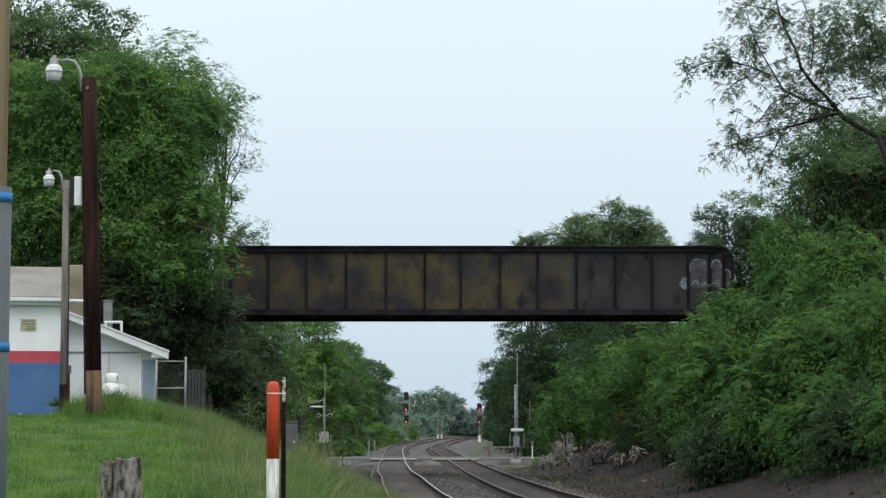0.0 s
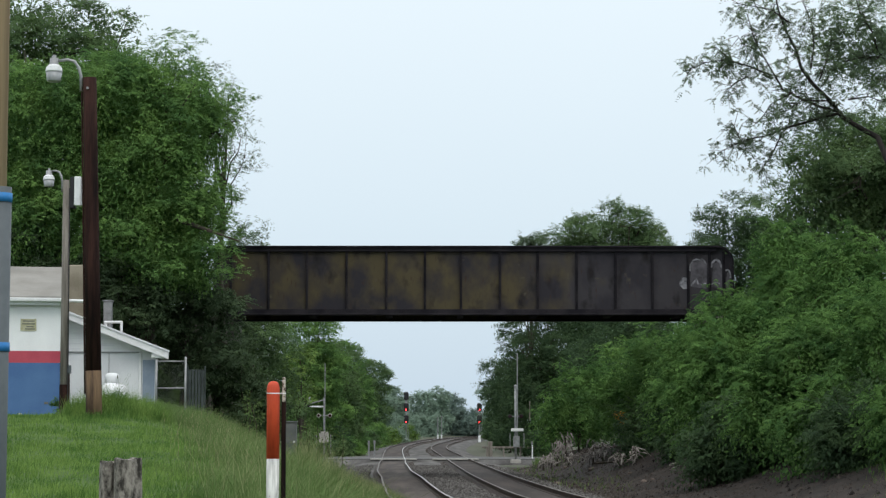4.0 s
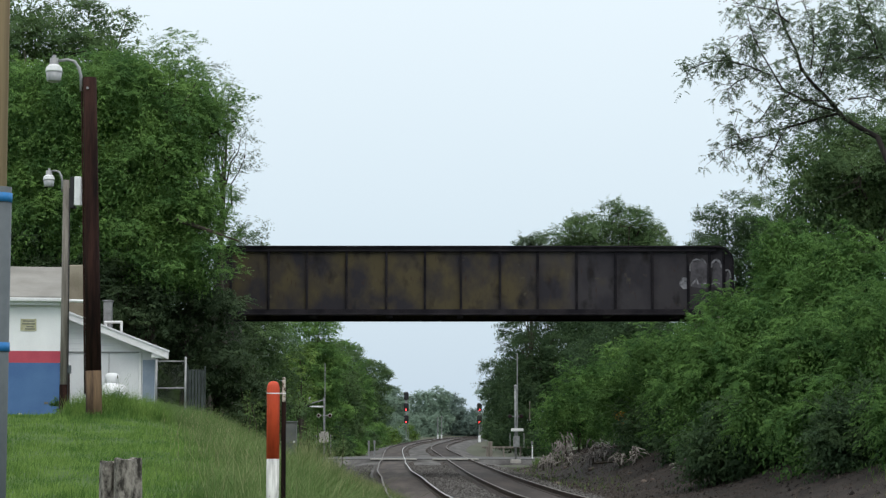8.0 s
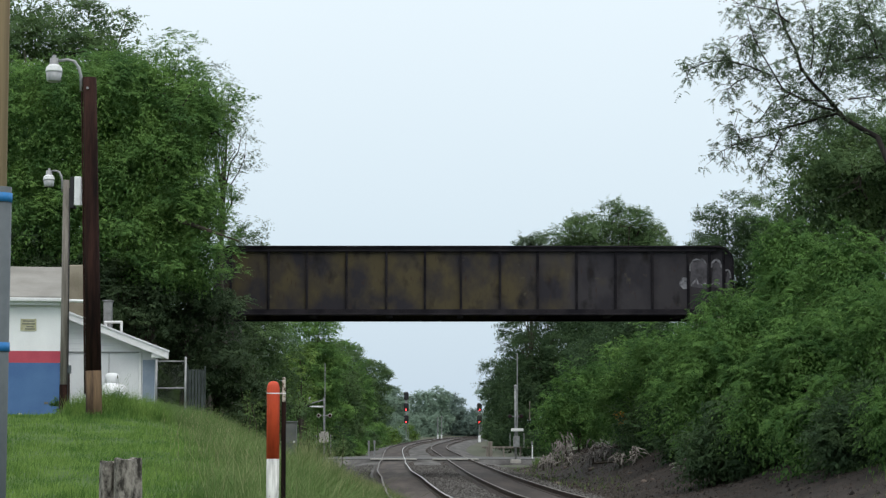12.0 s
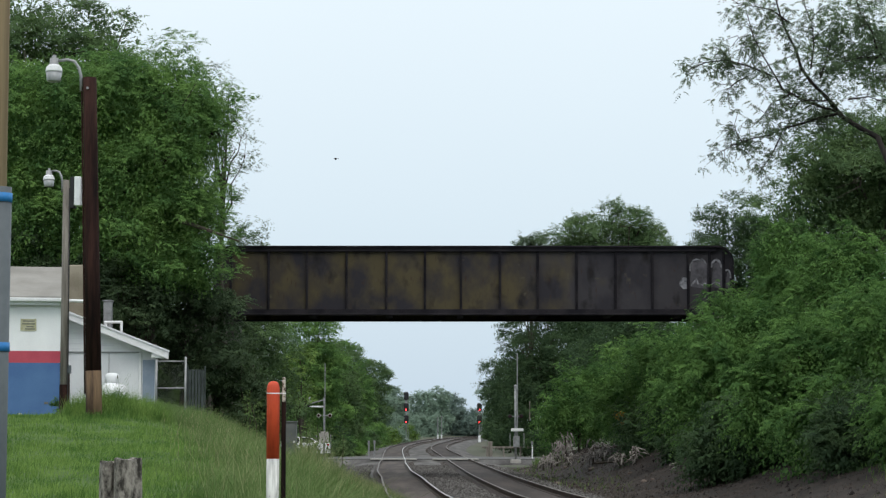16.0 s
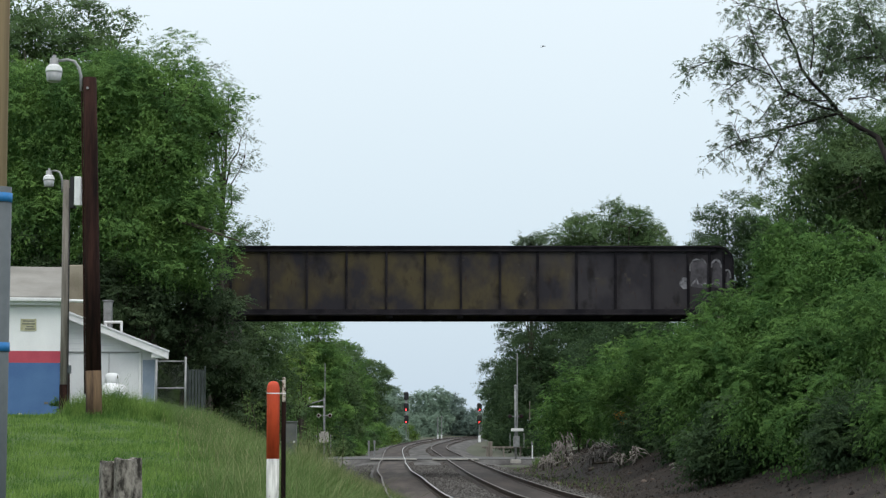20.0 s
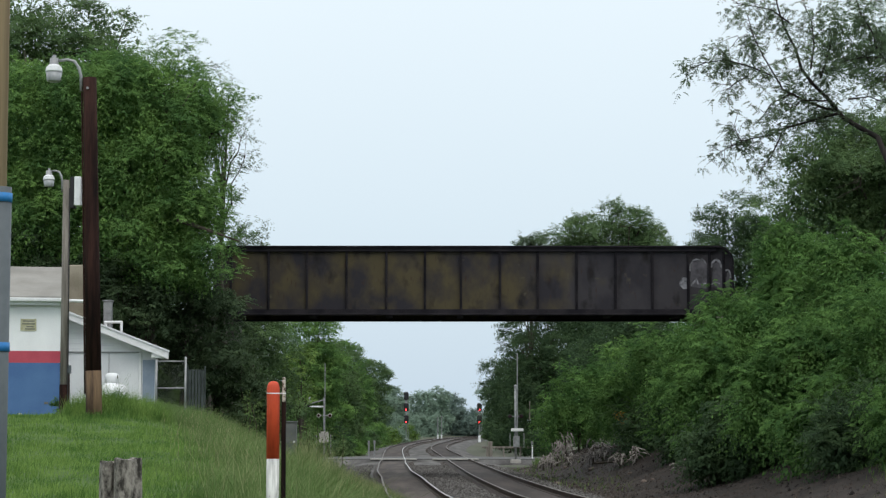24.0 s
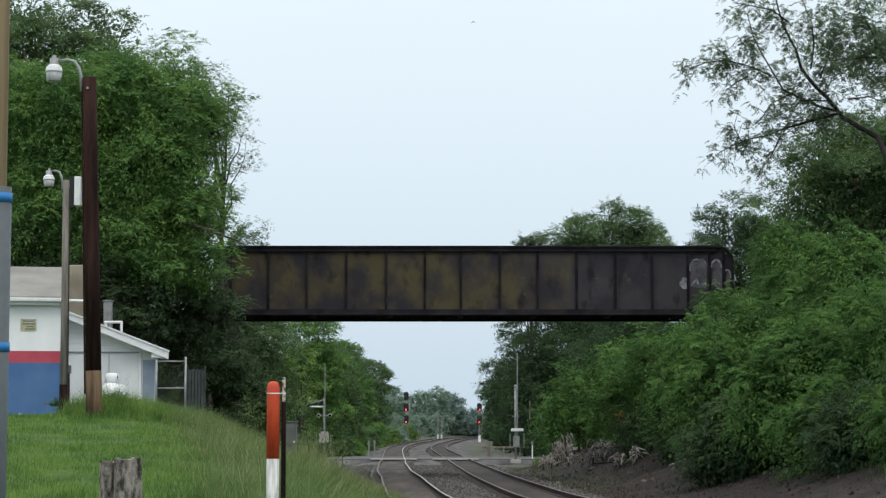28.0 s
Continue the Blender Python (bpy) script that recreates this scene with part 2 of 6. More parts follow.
    l.new(bp.outputs[0], b.inputs["Normal"])
    return m


M["girder_paint"] = peeling_paint()


# ------------------------------------------------------------------ mesh helpers
def mesh_object(name, bm, mat, smooth=False):
    me = bpy.data.meshes.new(name)
    bm.normal_update()
    bm.to_mesh(me)
    bm.free()
    me.materials.append(mat)
    if smooth:
        me.polygons.foreach_set("use_smooth", np.ones(len(me.polygons), bool))
    return new(name, me)


def part(name, bm, mat, parent, label="", smooth=False):
    ob = mesh_object(name, bm, mat, smooth)
    ob.parent = parent
    if label:
        ob["label"] = label
    return ob


def shared(name, me, parent, m):
    ob = new(name, me)
    ob.parent = parent
    ob.matrix_basis = m
    return ob


def thing(name, label, category, at=(0, 0, 0), group="", kind=""):
    ob = new(name)
    ob.location = at
    ob.empty_display_size = 0.2
    return tagged(ob, label, category, group, kind)


def box(bm, c, s, bevel=0.0):
    """A box with centre c and size s, its edges chamfered by bevel."""
    made = bmesh.ops.create_cube(bm, size=1.0)["verts"]
    for v in made:
        v.co = Vector((c[0] + v.co.x * s[0], c[1] + v.co.y * s[1], c[2] + v.co.z * s[2]))
    if bevel:
        edges = list({ed for v in made for ed in v.link_edges})
        bmesh.ops.bevel(bm, geom=edges, offset=bevel, segments=1, affect="EDGES")
    return bm


def boxed(c, s, bevel=0.0):
    return box(bmesh.new(), c, s, bevel)


def tube(bm, pts, radii, seg=8, cap=True):
    """A round tube through pts."""
    pts = [Vector(p) for p in pts]
    if not hasattr(radii, "__len__"):
        radii = [radii] * len(pts)
    rings = []
    side = None
    for i, p in enumerate(pts):
        d = (pts[min(i + 1, len(pts) - 1)] - pts[max(i - 1, 0)]).normalized()
        if side is None:
            side = d.orthogonal().normalized()
        side = (side - d * side.dot(d)).normalized()
        up = d.cross(side)
        rings.append([bm.verts.new(p + radii[i] * (math.cos(a) * side + math.sin(a) * up))
                      for a in (2 * math.pi * k / seg for k in range(seg))])
    for a, b in zip(rings, rings[1:]):
        for k in range(seg):
            bm.faces.new((a[k], a[(k + 1) % seg], b[(k + 1) % seg], b[k]))
    if cap:
        bm.faces.new(rings[0][::-1])
        bm.faces.new(rings[-1])
    return bm


def turned(bm, profile, seg=16, at=(0, 0, 0), axis="z"):
    """A solid of revolution; profile: (radius, height) rows."""
    def put(r, h, a):
        x, y = r * math.cos(a), r * math.sin(a)
        q = (x, y, h) if axis == "z" else (x, h, y) if axis == "y" else (h, x, y)
        return bm.verts.new(Vector(at) + Vector(q))
    rings = [[put(max(r, 0.0005), h, 2 * math.pi * k / seg) for k in range(seg)] for r, h in profile]
    for a, b in zip(rings, rings[1:]):
        for k in range(seg):
            bm.faces.new((a[k], a[(k + 1) % seg], b[(k + 1) % seg], b[k]))
    bm.faces.new(rings[0][::-1])
    bm.faces.new(rings[-1])
    bmesh.ops.recalc_face_normals(bm, faces=bm.faces)
    return bm


def prism(bm, outline, y0, y1):
    """An outline in x, z drawn out from y0 to y1."""
    a = [bm.verts.new((x, y0, z)) for x, z in outline]
    b = [bm.verts.new((x, y1, z)) for x, z in outline]
    n = len(outline)
    for k in range(n):
        bm.faces.new((a[k], a[(k + 1) % n], b[(k + 1) % n], b[k]))
    bm.faces.new(a[::-1])
    bm.faces.new(b)
    bmesh.ops.recalc_face_normals(bm, faces=bm.faces)
    return bm


def quads_object(name, verts, mat, soft=None):
    """One mesh of loose four-cornered pieces; verts: array (n, 4, 3); soft: a shading normal for each."""
    n = len(verts)
    me = bpy.data.meshes.new(name)
    me.vertices.add(4 * n)
    me.vertices.foreach_set("co", np.ascontiguousarray(verts, dtype=np.float32).ravel())
    me.loops.add(4 * n)
    me.loops.foreach_set("vertex_index", np.arange(4 * n, dtype=np.int32))
    me.polygons.add(n)
    me.polygons.foreach_set("loop_start", np.arange(0, 4 * n, 4, dtype=np.int32))
    me.update(calc_edges=True)
    me.materials.append(mat)
    if soft is not None:
        me.polygons.foreach_set("use_smooth", np.ones(n, bool))
        me.normals_split_custom_set_from_vertices(np.repeat(soft, 4, axis=0).astype(np.float32))
    return new(name, me)


def sweep(name, rings, mat, closed=True, parent=None):
    """A strip through rings of points (array n, k, 3)."""
    rings = np.asarray(rings, dtype=float)
    n, k, _ = rings.shape
    faces = []
    for i in range(n - 1):
        for j in range(k if closed else k - 1):
            j2 = (j + 1) % k
            faces.append((i * k + j, i * k + j2, (i + 1) * k + j2, (i + 1) * k + j))
    me = bpy.data.meshes.new(name)
    me.from_pydata(rings.reshape(-1, 3).tolist(), [], faces)
    me.materials.append(mat)
    ob = new(name, me)
    if parent:
        ob.parent = parent
    return ob


# ------------------------------------------------------------------ plan: tracks and ground
RIGHT_Y = [-60, 0, 20, 40, 46, 52, 60, 67, 78, 88, 99, 118, 135, 142, 158, 171, 188, 202, 214, 229, 243, 262, 276, 298, 330, 350, 420, 520, 640]
RIGHT_X = [17.0, 9.2, 6.4, 3.75, 3.15, 2.72, 2.45, 2.28, 1.97, 1.76, 1.62, 1.28, 1.08, 0.92, 0.45, 0.12, -0.35, -0.44, -0.34, -0.08, 0.3, 1.15, 1.73, 2.5, 5.4, 8.4, 22.8, 49.8, 84.8]
GAP_Y = [-60, 52, 60, 78, 92, 118, 142, 170, 195, 215, 240, 640]
GAP_X = [4.0, 3.4, 3.42, 3.58, 3.92, 4.22, 4.36, 4.26, 4.12, 4.18, 4.15, 4.15]
BERM_Y = [-60, 0, 40, 50, 55, 65, 78, 100, 138, 165, 205, 238, 284, 330, 420, 640]
BERM_X = [12.3, 7.13, 3.63, 2.5, 1.9, 1.24, 0.25, -1.9, -3.3, -1.97, -2.5, -1.94, -0.32, 3.5, 20.9, 82.9]


def smooth_curve(ys, xs, at):
    """A gentle curve through the rows, rounded over some metres."""
    fine = np.arange(ys[0], ys[-1], 2.0)
    raw = np.interp(fine, ys, xs)
    ker = np.hanning(17)
    ker /= ker.sum()
    pad = np.concatenate([np.full(8, raw[0]), raw, np.full(8, raw[-1])])
    pad[:8] = raw[0] - (raw[1] - raw[0]) * np.arange(8, 0, -1)
    pad[-8:] = raw[-1] + (raw[-1] - raw[-2]) * np.arange(1, 9)
    return np.interp(at, fine, np.convolve(pad, ker, "valid"))


def right_track(y):
    return smooth_curve(RIGHT_Y, RIGHT_X, y)


def left_track(y):
    return right_track(y) - np.interp(y, GAP_Y, GAP_X)


def berm_line(y):
    """The line from which the berm's slope on the camera's side is laid out."""
    return smooth_curve(BERM_Y, BERM_X, y)


def bank_line(y):
    """The line from which the dirt bank on the far side is laid out."""
    return right_track(y) - 2.65


def grade(y):
    """Height of the rail heads: the line falls gently to the level crossing."""
    y = np.asarray(y, dtype=float)
    return 0.0066 * np.clip(138 - y, 0, 118)


def step(a, b, x):
    t = np.clip((x - a) / (b - a), 0, 1)
    return t * t * (3 - 2 * t)


def ground_z(x, y):
    """Height of the ground; the rail heads at the crossing lie at 0."""
    x, y = np.asarray(x, dtype=float), np.asarray(y, dtype=float)
    yc = np.clip(y, -60, 630)
    d, e = x - berm_line(yc), x - bank_line(yc)
    g = grade(y)
    berm = (0.9 + 0.04 * np.clip(y, -10, 41)) * (1 - step(72, 105, y))
    wide = 2.2 + 0.106 * np.clip(y, 0, 40)
    left = np.maximum(berm + 0.42 - g, 0) * step(3.5, 3.5 + wide, -d)
    bank = (3.0 - g) * step(10, 40, y) * (1 - step(108, 130, y))
    far = step(86, 104, y)
    right = bank * (1 - 0.52 * far) * step(0, 1, (e - 6.0 + 0.9 * far) / (9.5 - 3.0 * step(66, 88, y) - 2.4 * far))
    fill = step(79.5, 82.5, y) * (1 - step(90, 93.5, y))
    side = np.maximum(step(9.2, 11.0, -x), step(11.6, 13.6, x))
    z = -0.42 + g + left + right
    z = z + np.maximum(6.6 - z, 0) * fill * side
    bumps = 0.05 * np.sin(x * 1.3 + 0.7 * y) * np.sin(0.9 * y - 0.4 * x) * step(4, 7, np.abs(d))
    return z + bumps * (np.abs(y) < 200)


def make_ground():
    ys = np.concatenate([np.arange(-60, 10, 5), np.arange(10, 110, 0.8), np.arange(110, 320, 4), [340, 380, 440, 520, 640, 900, 1500, 2600, 4200]])
    xs = np.concatenate([[-3000, -1200, -500, -200, -100, -60, -40, -30, -24], np.arange(-20, 20.1, 0.6), [24, 30, 40, 60, 100, 200, 500, 1200, 3000]])
    gx, gy = np.meshgrid(xs, ys)
    co = np.stack([gx, gy, ground_z(gx, gy)], -1)
    ob = sweep("ground", co, M["ground"], closed=False)
    me = ob.data
    me.materials.append(M["dirt"])
    me.materials.append(M["verge"])
    for p in me.polygons:
        c = p.center
        yc = min(max(c.y, -60), 630)
        d = c.x - float(bank_line(yc))
        if 4.0 < d < 25 and c.y < 125 or c.x > float(berm_line(yc)) - 4.3 and d < 4.1:
            p.material_index = 1
        elif 98 < c.y < 700 and abs(d) < 40:
            p.material_index = 2
    me.polygons.foreach_set("use_smooth", np.ones(len(me.polygons), bool))
    tagged(ob, "grassy ground with a berm and a bare dirt bank beside the tracks", "ground", kind="structure")


def make_tracks():
    ys = np.concatenate([np.arange(-50, 60, 2.0), np.arange(60, 330, 1.0), np.arange(330, 620, 5.0)])
    bed = []
    lt, rt, gr = left_track(ys), right_track(ys), grade(ys)
    wob = np.random.RandomState(3).normal(0, 0.10, (len(ys), 2))
    for i, y in enumerate(ys):
        bed.append([(lt[i] - 3.2 + wob[i, 0], y, gr[i] - 0.5), (lt[i] - 1.5, y, gr[i] - 0.20), (lt[i] + 1.1, y, gr[i] - 0.215), (rt[i] - 1.1, y, gr[i] - 0.215),
                    (rt[i] + 1.5, y, gr[i] - 0.20), (rt[i] + 3.2 + wob[i, 1], y, gr[i] - 0.5)])
    ob = sweep("ballast_bed", bed, M["ballast"], closed=False)
    tagged(ob, "grey crushed stone ballast bed under two tracks", "ballast", kind="structure")
    for centre, lab in ((left_track(ys), "curving railway track with one polished rail head"), (right_track(ys), "curving railway track on rust-brown ballast")):
        t = thing("railway_track", lab, "track", (float(centre[20]), float(ys[20]), 0), "railway tracks", "structure")
        inv = Matrix.Translation(-t.location)
        head = np.gradient(centre, ys)
        nx = 1 / np.sqrt(1 + head ** 2)
        ny = -head * nx
        crib = [[(c + o * a, y + o * b, g + z) for o, z in ((-1.0, -0.23), (-0.9, -0.165), (0.9, -0.165), (1.0, -0.23))]
                for c, y, a, b, g in zip(centre, ys, nx, ny, gr)]
        ob = sweep("crib_ballast", crib, M["crib_dark" if "rust" in lab else "crib"], closed=False, parent=t)
        ob.data.transform(inv)
        ob["label"] = "rust-brown ballast between the rails"
        for s in (-0.7525, 0.7525):
            prof = [(-0.07, -0.17), (-0.07, -0.155), (-0.012, -0.13), (-0.012, -0.05), (-0.036, -0.04), (-0.036, -0.006), (0.036, -0.006), (0.036, -0.04), (0.012, -0.05), (0.012, -0.13), (0.07, -0.155), (0.07, -0.17)]
            rings = [[(c + (s + o) * a, y + (s + o) * b, g + z) for o, z in prof] for c, y, a, b, g in zip(centre, ys, nx, ny, gr)]
            ob = sweep("rail", rings, M["rail"], parent=t)
            ob.data.transform(inv)
            rings = [[(c + (s + o) * a, y + (s + o) * b, g + z) for o, z in ((-0.036, -0.006), (-0.030, 0.0), (0.030, 0.0), (0.036, -0.006))] for c, y, a, b, g in zip(centre, ys, nx, ny, gr)]
            hd = sweep("rail_head", rings, M["railtop" if "polished" in lab and s > 0 else "raildull"], closed=False, parent=ob)
            hd.data.transform(inv)
            hd["label"] = "polished bright rail head" if "polished" in lab and s > 0 else "dull brown rail head"
        # sleepers, too many to count
        ty = np.arange(40, 320, 0.54)
        tc = np.interp(ty, ys, centre)
        th = np.interp(ty, ys, head)
        verts, faces = [], []
        for c, y, h in zip(tc, ty, th):
            k = len(verts)
            for ux, uy, z in ((-1.3, -0.11, -0.25), (1.3, -0.11, -0.25), (1.3, 0.11, -0.25), (-1.3, 0.11, -0.25),
                              (-1.3, -0.11, -0.212), (1.3, -0.11, -0.212), (1.3, 0.11, -0.212), (-1.3, 0.11, -0.212)):
                verts.append((c + ux + uy * h, y + uy - ux * h, z + float(grade(y))))
            faces += [(k, k + 1, k + 5, k + 4), (k + 1, k + 2, k + 6, k + 5), (k + 2, k + 3, k + 7, k + 6), (k + 3, k, k + 4, k + 7), (k + 4, k + 5, k + 6, k + 7)]
        me = bpy.data.meshes.new("sleepers")
        me.from_pydata(verts, [], faces)
        me.materials.append(M["tie"])
        ob = new("sleepers", me)
        ob.parent = t
        me.transform(inv)
        ob["kind"] = "stuff"


def make_ballast_stones():
    """Loose stones over the near ballast, joined: too small and many to count."""
    rng = np.random.RandomState(23)
    n = 15000
    y = 49 + 73 * rng.uniform(size=n) ** 1.3
    lt, rt = left_track(y), right_track(y)
    pick, u = rng.uniform(size=n), rng.uniform(size=n)
    out = 1.1 + 2.1 * u
    x = np.where(pick < 0.45, lt + 0.95 + (rt - lt - 1.9) * u, np.where(pick < 0.72, lt - out, rt + out))
    z = grade(y) + 0.01 + np.where(pick < 0.45, -0.215, np.interp(out, [1.5, 3.2], [-0.20, -0.5]))
    r = rng.uniform(0.02, 0.048, n)
    dirs = np.array([(1, 0, 0), (0, 1, 0), (-1, 0, 0), (0, -1, 0), (0, 0, 1), (0, 0, -1)], float)
    v = np.stack([x, y, z], 1)[:, None] + dirs[None] * r[:, None, None] * rng.uniform(0.6, 1.3, (n, 6, 1)) + rng.normal(scale=0.01, size=(n, 6, 3))
    tri = np.array([(0, 1, 4), (1, 2, 4), (2, 3, 4), (3, 0, 4), (1, 0, 5), (2, 1, 5), (3, 2, 5), (0, 3, 5)])
    faces = (tri[None] + 6 * np.arange(n)[:, None, None]).reshape(-1, 3)
    me = bpy.data.meshes.new("ballast_stones")
    me.from_pydata(v.reshape(-1, 3).tolist(), [], faces.tolist())
    me.materials.append(M["stone"])
    tagged(new("ballast_stones", me), "loose grey ballast stones beside the rails", "stones", kind="stuff")


def make_crossing():
    rows = [(-400, -0.05), (-14, -0.03), (-8, -0.02), (-4.9, -0.012), (2.9, -0.012), (6, -0.03), (12, -0.05), (400, -0.05)]
    rings = []
    for x, z in rows:
        rings.append([(x, 138.9, z - 0.45), (x, 138.9, z - 0.02), (x, 139.3, z), (x, 147.2, z), (x, 147.6, z - 0.02), (x, 147.6, z - 0.45)])
    ob = sweep("road", rings, M["asphalt"], closed=True)
    tagged(ob, "worn grey asphalt road over the level crossing", "road", kind="structure")
    edge = [[(x, 135.4, -0.60), (x, 136.6, -0.30), (x, 138.7, z - 0.07), (x, 139.2, z - 0.06), (x, 139.2, -0.7)] for x, z in rows]
    sh = sweep("road_shoulder", edge, M["ballast"])
    tagged(sh, "grey gravel shoulder along the crossing road", "gravel", kind="structure")
    for k, (x0, n) in enumerate(((-4.95, 3), (-0.75, 3))):
        for i in range(n):
            part("crossing_panel", boxed((x0 + 0.55 + i * 1.05, 138.45, -0.05), (1.03, 0.8, 0.09), 0.02), M["concrete"], ob, "pale concrete crossing panel")


# ------------------------------------------------------------------ trees
def leaf_cloud(clumps, per, size, seed, droop=0.3, flat=0.7, narrow=0.42):
    """Single leaves as small rhombs in clumps (rows x, y, z, radius).
    Gives the corners and, for soft shading, a normal for each leaf."""
    rng = np.random.RandomState(seed)
    cl = np.asarray(clumps, dtype=float)
    n = len(cl) * per
    idx = np.repeat(np.arange(len(cl)), per)
    d = rng.normal(size=(n, 3))
    d /= np.linalg.norm(d, axis=1)[:, None]
    r = rng.uniform(0, 1, n) ** 0.45
    p = cl[idx, :3] + d * (r * cl[idx, 3])[:, None] * np.array([1, 1, flat])
    w = 1.1 * d + rng.normal(scale=0.6, size=(n, 3))
    w[:, 2] -= droop
    soft = d * 0.75 + np.array([0, 0, 0.55])
    return leaf_blades(p, w, soft, size * rng.uniform(0.6, 1.4, n), narrow, rng)


def leaf_blades(p, w, soft, ln, narrow, rng):
    """Rhombs of length ln from the points p along w, their faces turned towards soft."""
    n = len(p)
    w = w / (np.linalg.norm(w, axis=1)[:, None] + 1e-9)
    soft = soft + rng.normal(scale=0.16, size=(n, 3))
    soft /= np.linalg.norm(soft, axis=1)[:, None] + 1e-9
    up = soft + rng.normal(scale=0.26, size=(n, 3))
    s = np.cross(w, up)
    s /= np.linalg.norm(s, axis=1)[:, None] + 1e-9
    up2 = np.cross(s, w)
    wd = ln * narrow * rng.uniform(0.8, 1.2, n)
    b = p + w * (ln * 0.45)[:, None] + s * (wd * 0.5)[:, None]
    c = p + w * ln[:, None] - up2 * (0.18 * ln)[:, None]
    e = p + w * (ln * 0.45)[:, None] - s * (wd * 0.5)[:, None]
    v = np.stack([p, b, c, e], 1)
    turn = (np.cross(c - p, e - b) * soft).sum(1) < 0
    v[turn] = v[turn][:, ::-1]
    return v, soft


def frond_cloud(tips, fronds, leaflets, leaf, seed, droop=0.4, narrow=0.4, lift=0.35):
    """Feathered leaves that spread from the twig tips (rows x, y, z, length, and the way the bough faces):
    each is an arching stem with leaflets in pairs."""
    rng = np.random.RandomState(seed)
    cl = np.asarray(tips, dtype=float)
    n = len(cl) * fronds
    idx = np.repeat(np.arange(len(cl)), fronds)
    face = cl[idx, 4:7]
    d = rng.normal(size=(n, 3)) * np.array([1, 1, 0.55])
    d /= np.linalg.norm(d, axis=1)[:, None]
    w = d + face * 0.65 + np.array([0, 0, lift])
    w /= np.linalg.norm(w, axis=1)[:, None]
    stem = cl[idx, 3] * rng.uniform(0.7, 1.3, n)
    base = cl[idx, :3] + rng.normal(scale=0.16, size=(n, 3)) * cl[idx, 3:4]
    sag = droop * rng.uniform(0.6, 1.5, n)
    j = np.repeat(np.arange(n), leaflets)
    k = np.tile(np.arange(leaflets), n)
    t = 0.18 + 0.82 * (k // 2 + 0.6) / ((leaflets + 1) // 2)
    side = np.where(k % 2 == 0, 1.0, -1.0)
    down = np.array([0, 0, -1.0])
    p = base[j] + w[j] * (stem[j] * t)[:, None] + down * (sag[j] * stem[j] * t * t)[:, None]
    tang = w[j] + down * (2 * sag[j] * t)[:, None]
    tang /= np.linalg.norm(tang, axis=1)[:, None]
    roll = np.array([0, 0, 1.0]) + rng.normal(scale=0.35, size=(n, 3))
    across = np.cross(tang, roll[j])
    across /= np.linalg.norm(across, axis=1)[:, None] + 1e-9
    over = np.cross(across, tang)
    way = tang * 0.6 + across * (side * 0.9)[:, None] - over * 0.28 + rng.normal(scale=0.14, size=(len(j), 3))
    soft = over * 0.5 + face[j] * 0.45 + np.array([0, 0, 0.3])
    taper = np.clip(1.15 - 0.5 * np.abs(t - 0.45) * 2, 0.5, 1.2)
    return leaf_blades(p, way, soft, leaf * taper * rng.uniform(0.75, 1.25, len(j)), narrow, rng)


def clumps_in(lobes, count, seed, rc, shell=0.6, low=-9.0, bough=(0.22, 0.42)):
    """Clump places in a union of lobes (x, y, z, rx, ry, rz), each with the way it faces. With a thick shell
    the lobes carry smaller boughs on their skin, and the clumps lie on the upper and outer side of these."""
    rng = np.random.RandomState(seed)
    lobes = np.asarray(lobes, dtype=float)
    boughs = []
    if shell >= 0.5:
        for L in lobes:
            for _ in range(int(6 + 10 * min(1.0, 0.25 * L[3] * L[5]))):
                d = rng.normal(size=3)
                d[2] += 0.2
                d /= np.linalg.norm(d)
                boughs.append((*(L[:3] + d * L[3:] * rng.uniform(0.62, 0.93)), 0.5 * (L[3] + L[5]) * rng.uniform(*bough), *d))
        boughs = np.asarray(boughs)
        pick = boughs[:, 3] ** 2
    else:
        pick = lobes[:, 3] * lobes[:, 5]
    pick = pick / pick.sum()
    out = []
    while len(out) < count:
        d = rng.normal(size=3)
        d /= np.linalg.norm(d)
        if shell >= 0.5:
            B = boughs[rng.choice(len(boughs), p=pick)]
            if d @ B[4:] + 0.9 * d[2] < 0.05 or d[2] < -0.35:
                continue
            p = B[:3] + d * B[3] * rng.uniform(0.7, 1.08) * np.array([1.1, 1.1, 0.62])
        else:
            L = lobes[rng.choice(len(lobes), p=pick)]
            p = L[:3] + d * L[3:] * (shell + (1.02 - shell) * rng.uniform() ** 0.7)
        if p[2] < low:
            continue
        out.append((*p, rc * rng.uniform(0.6, 1.45), *d))
    return out


def limb_points(a, b, rng, sag=0.0, n=5):
    a, b = np.asarray(a, float), np.asarray(b, float)
    ln = np.linalg.norm(b - a)
    pts = []
    for i in range(n + 1):
        t = i / n
        q = a + (b - a) * t
        q[2] += ln * 0.16 * math.sin(math.pi * t) * (1 - sag)
        if 0 < i < n:
            q += rng.normal(scale=0.035 * ln, size=3)
        pts.append(q)
    return pts


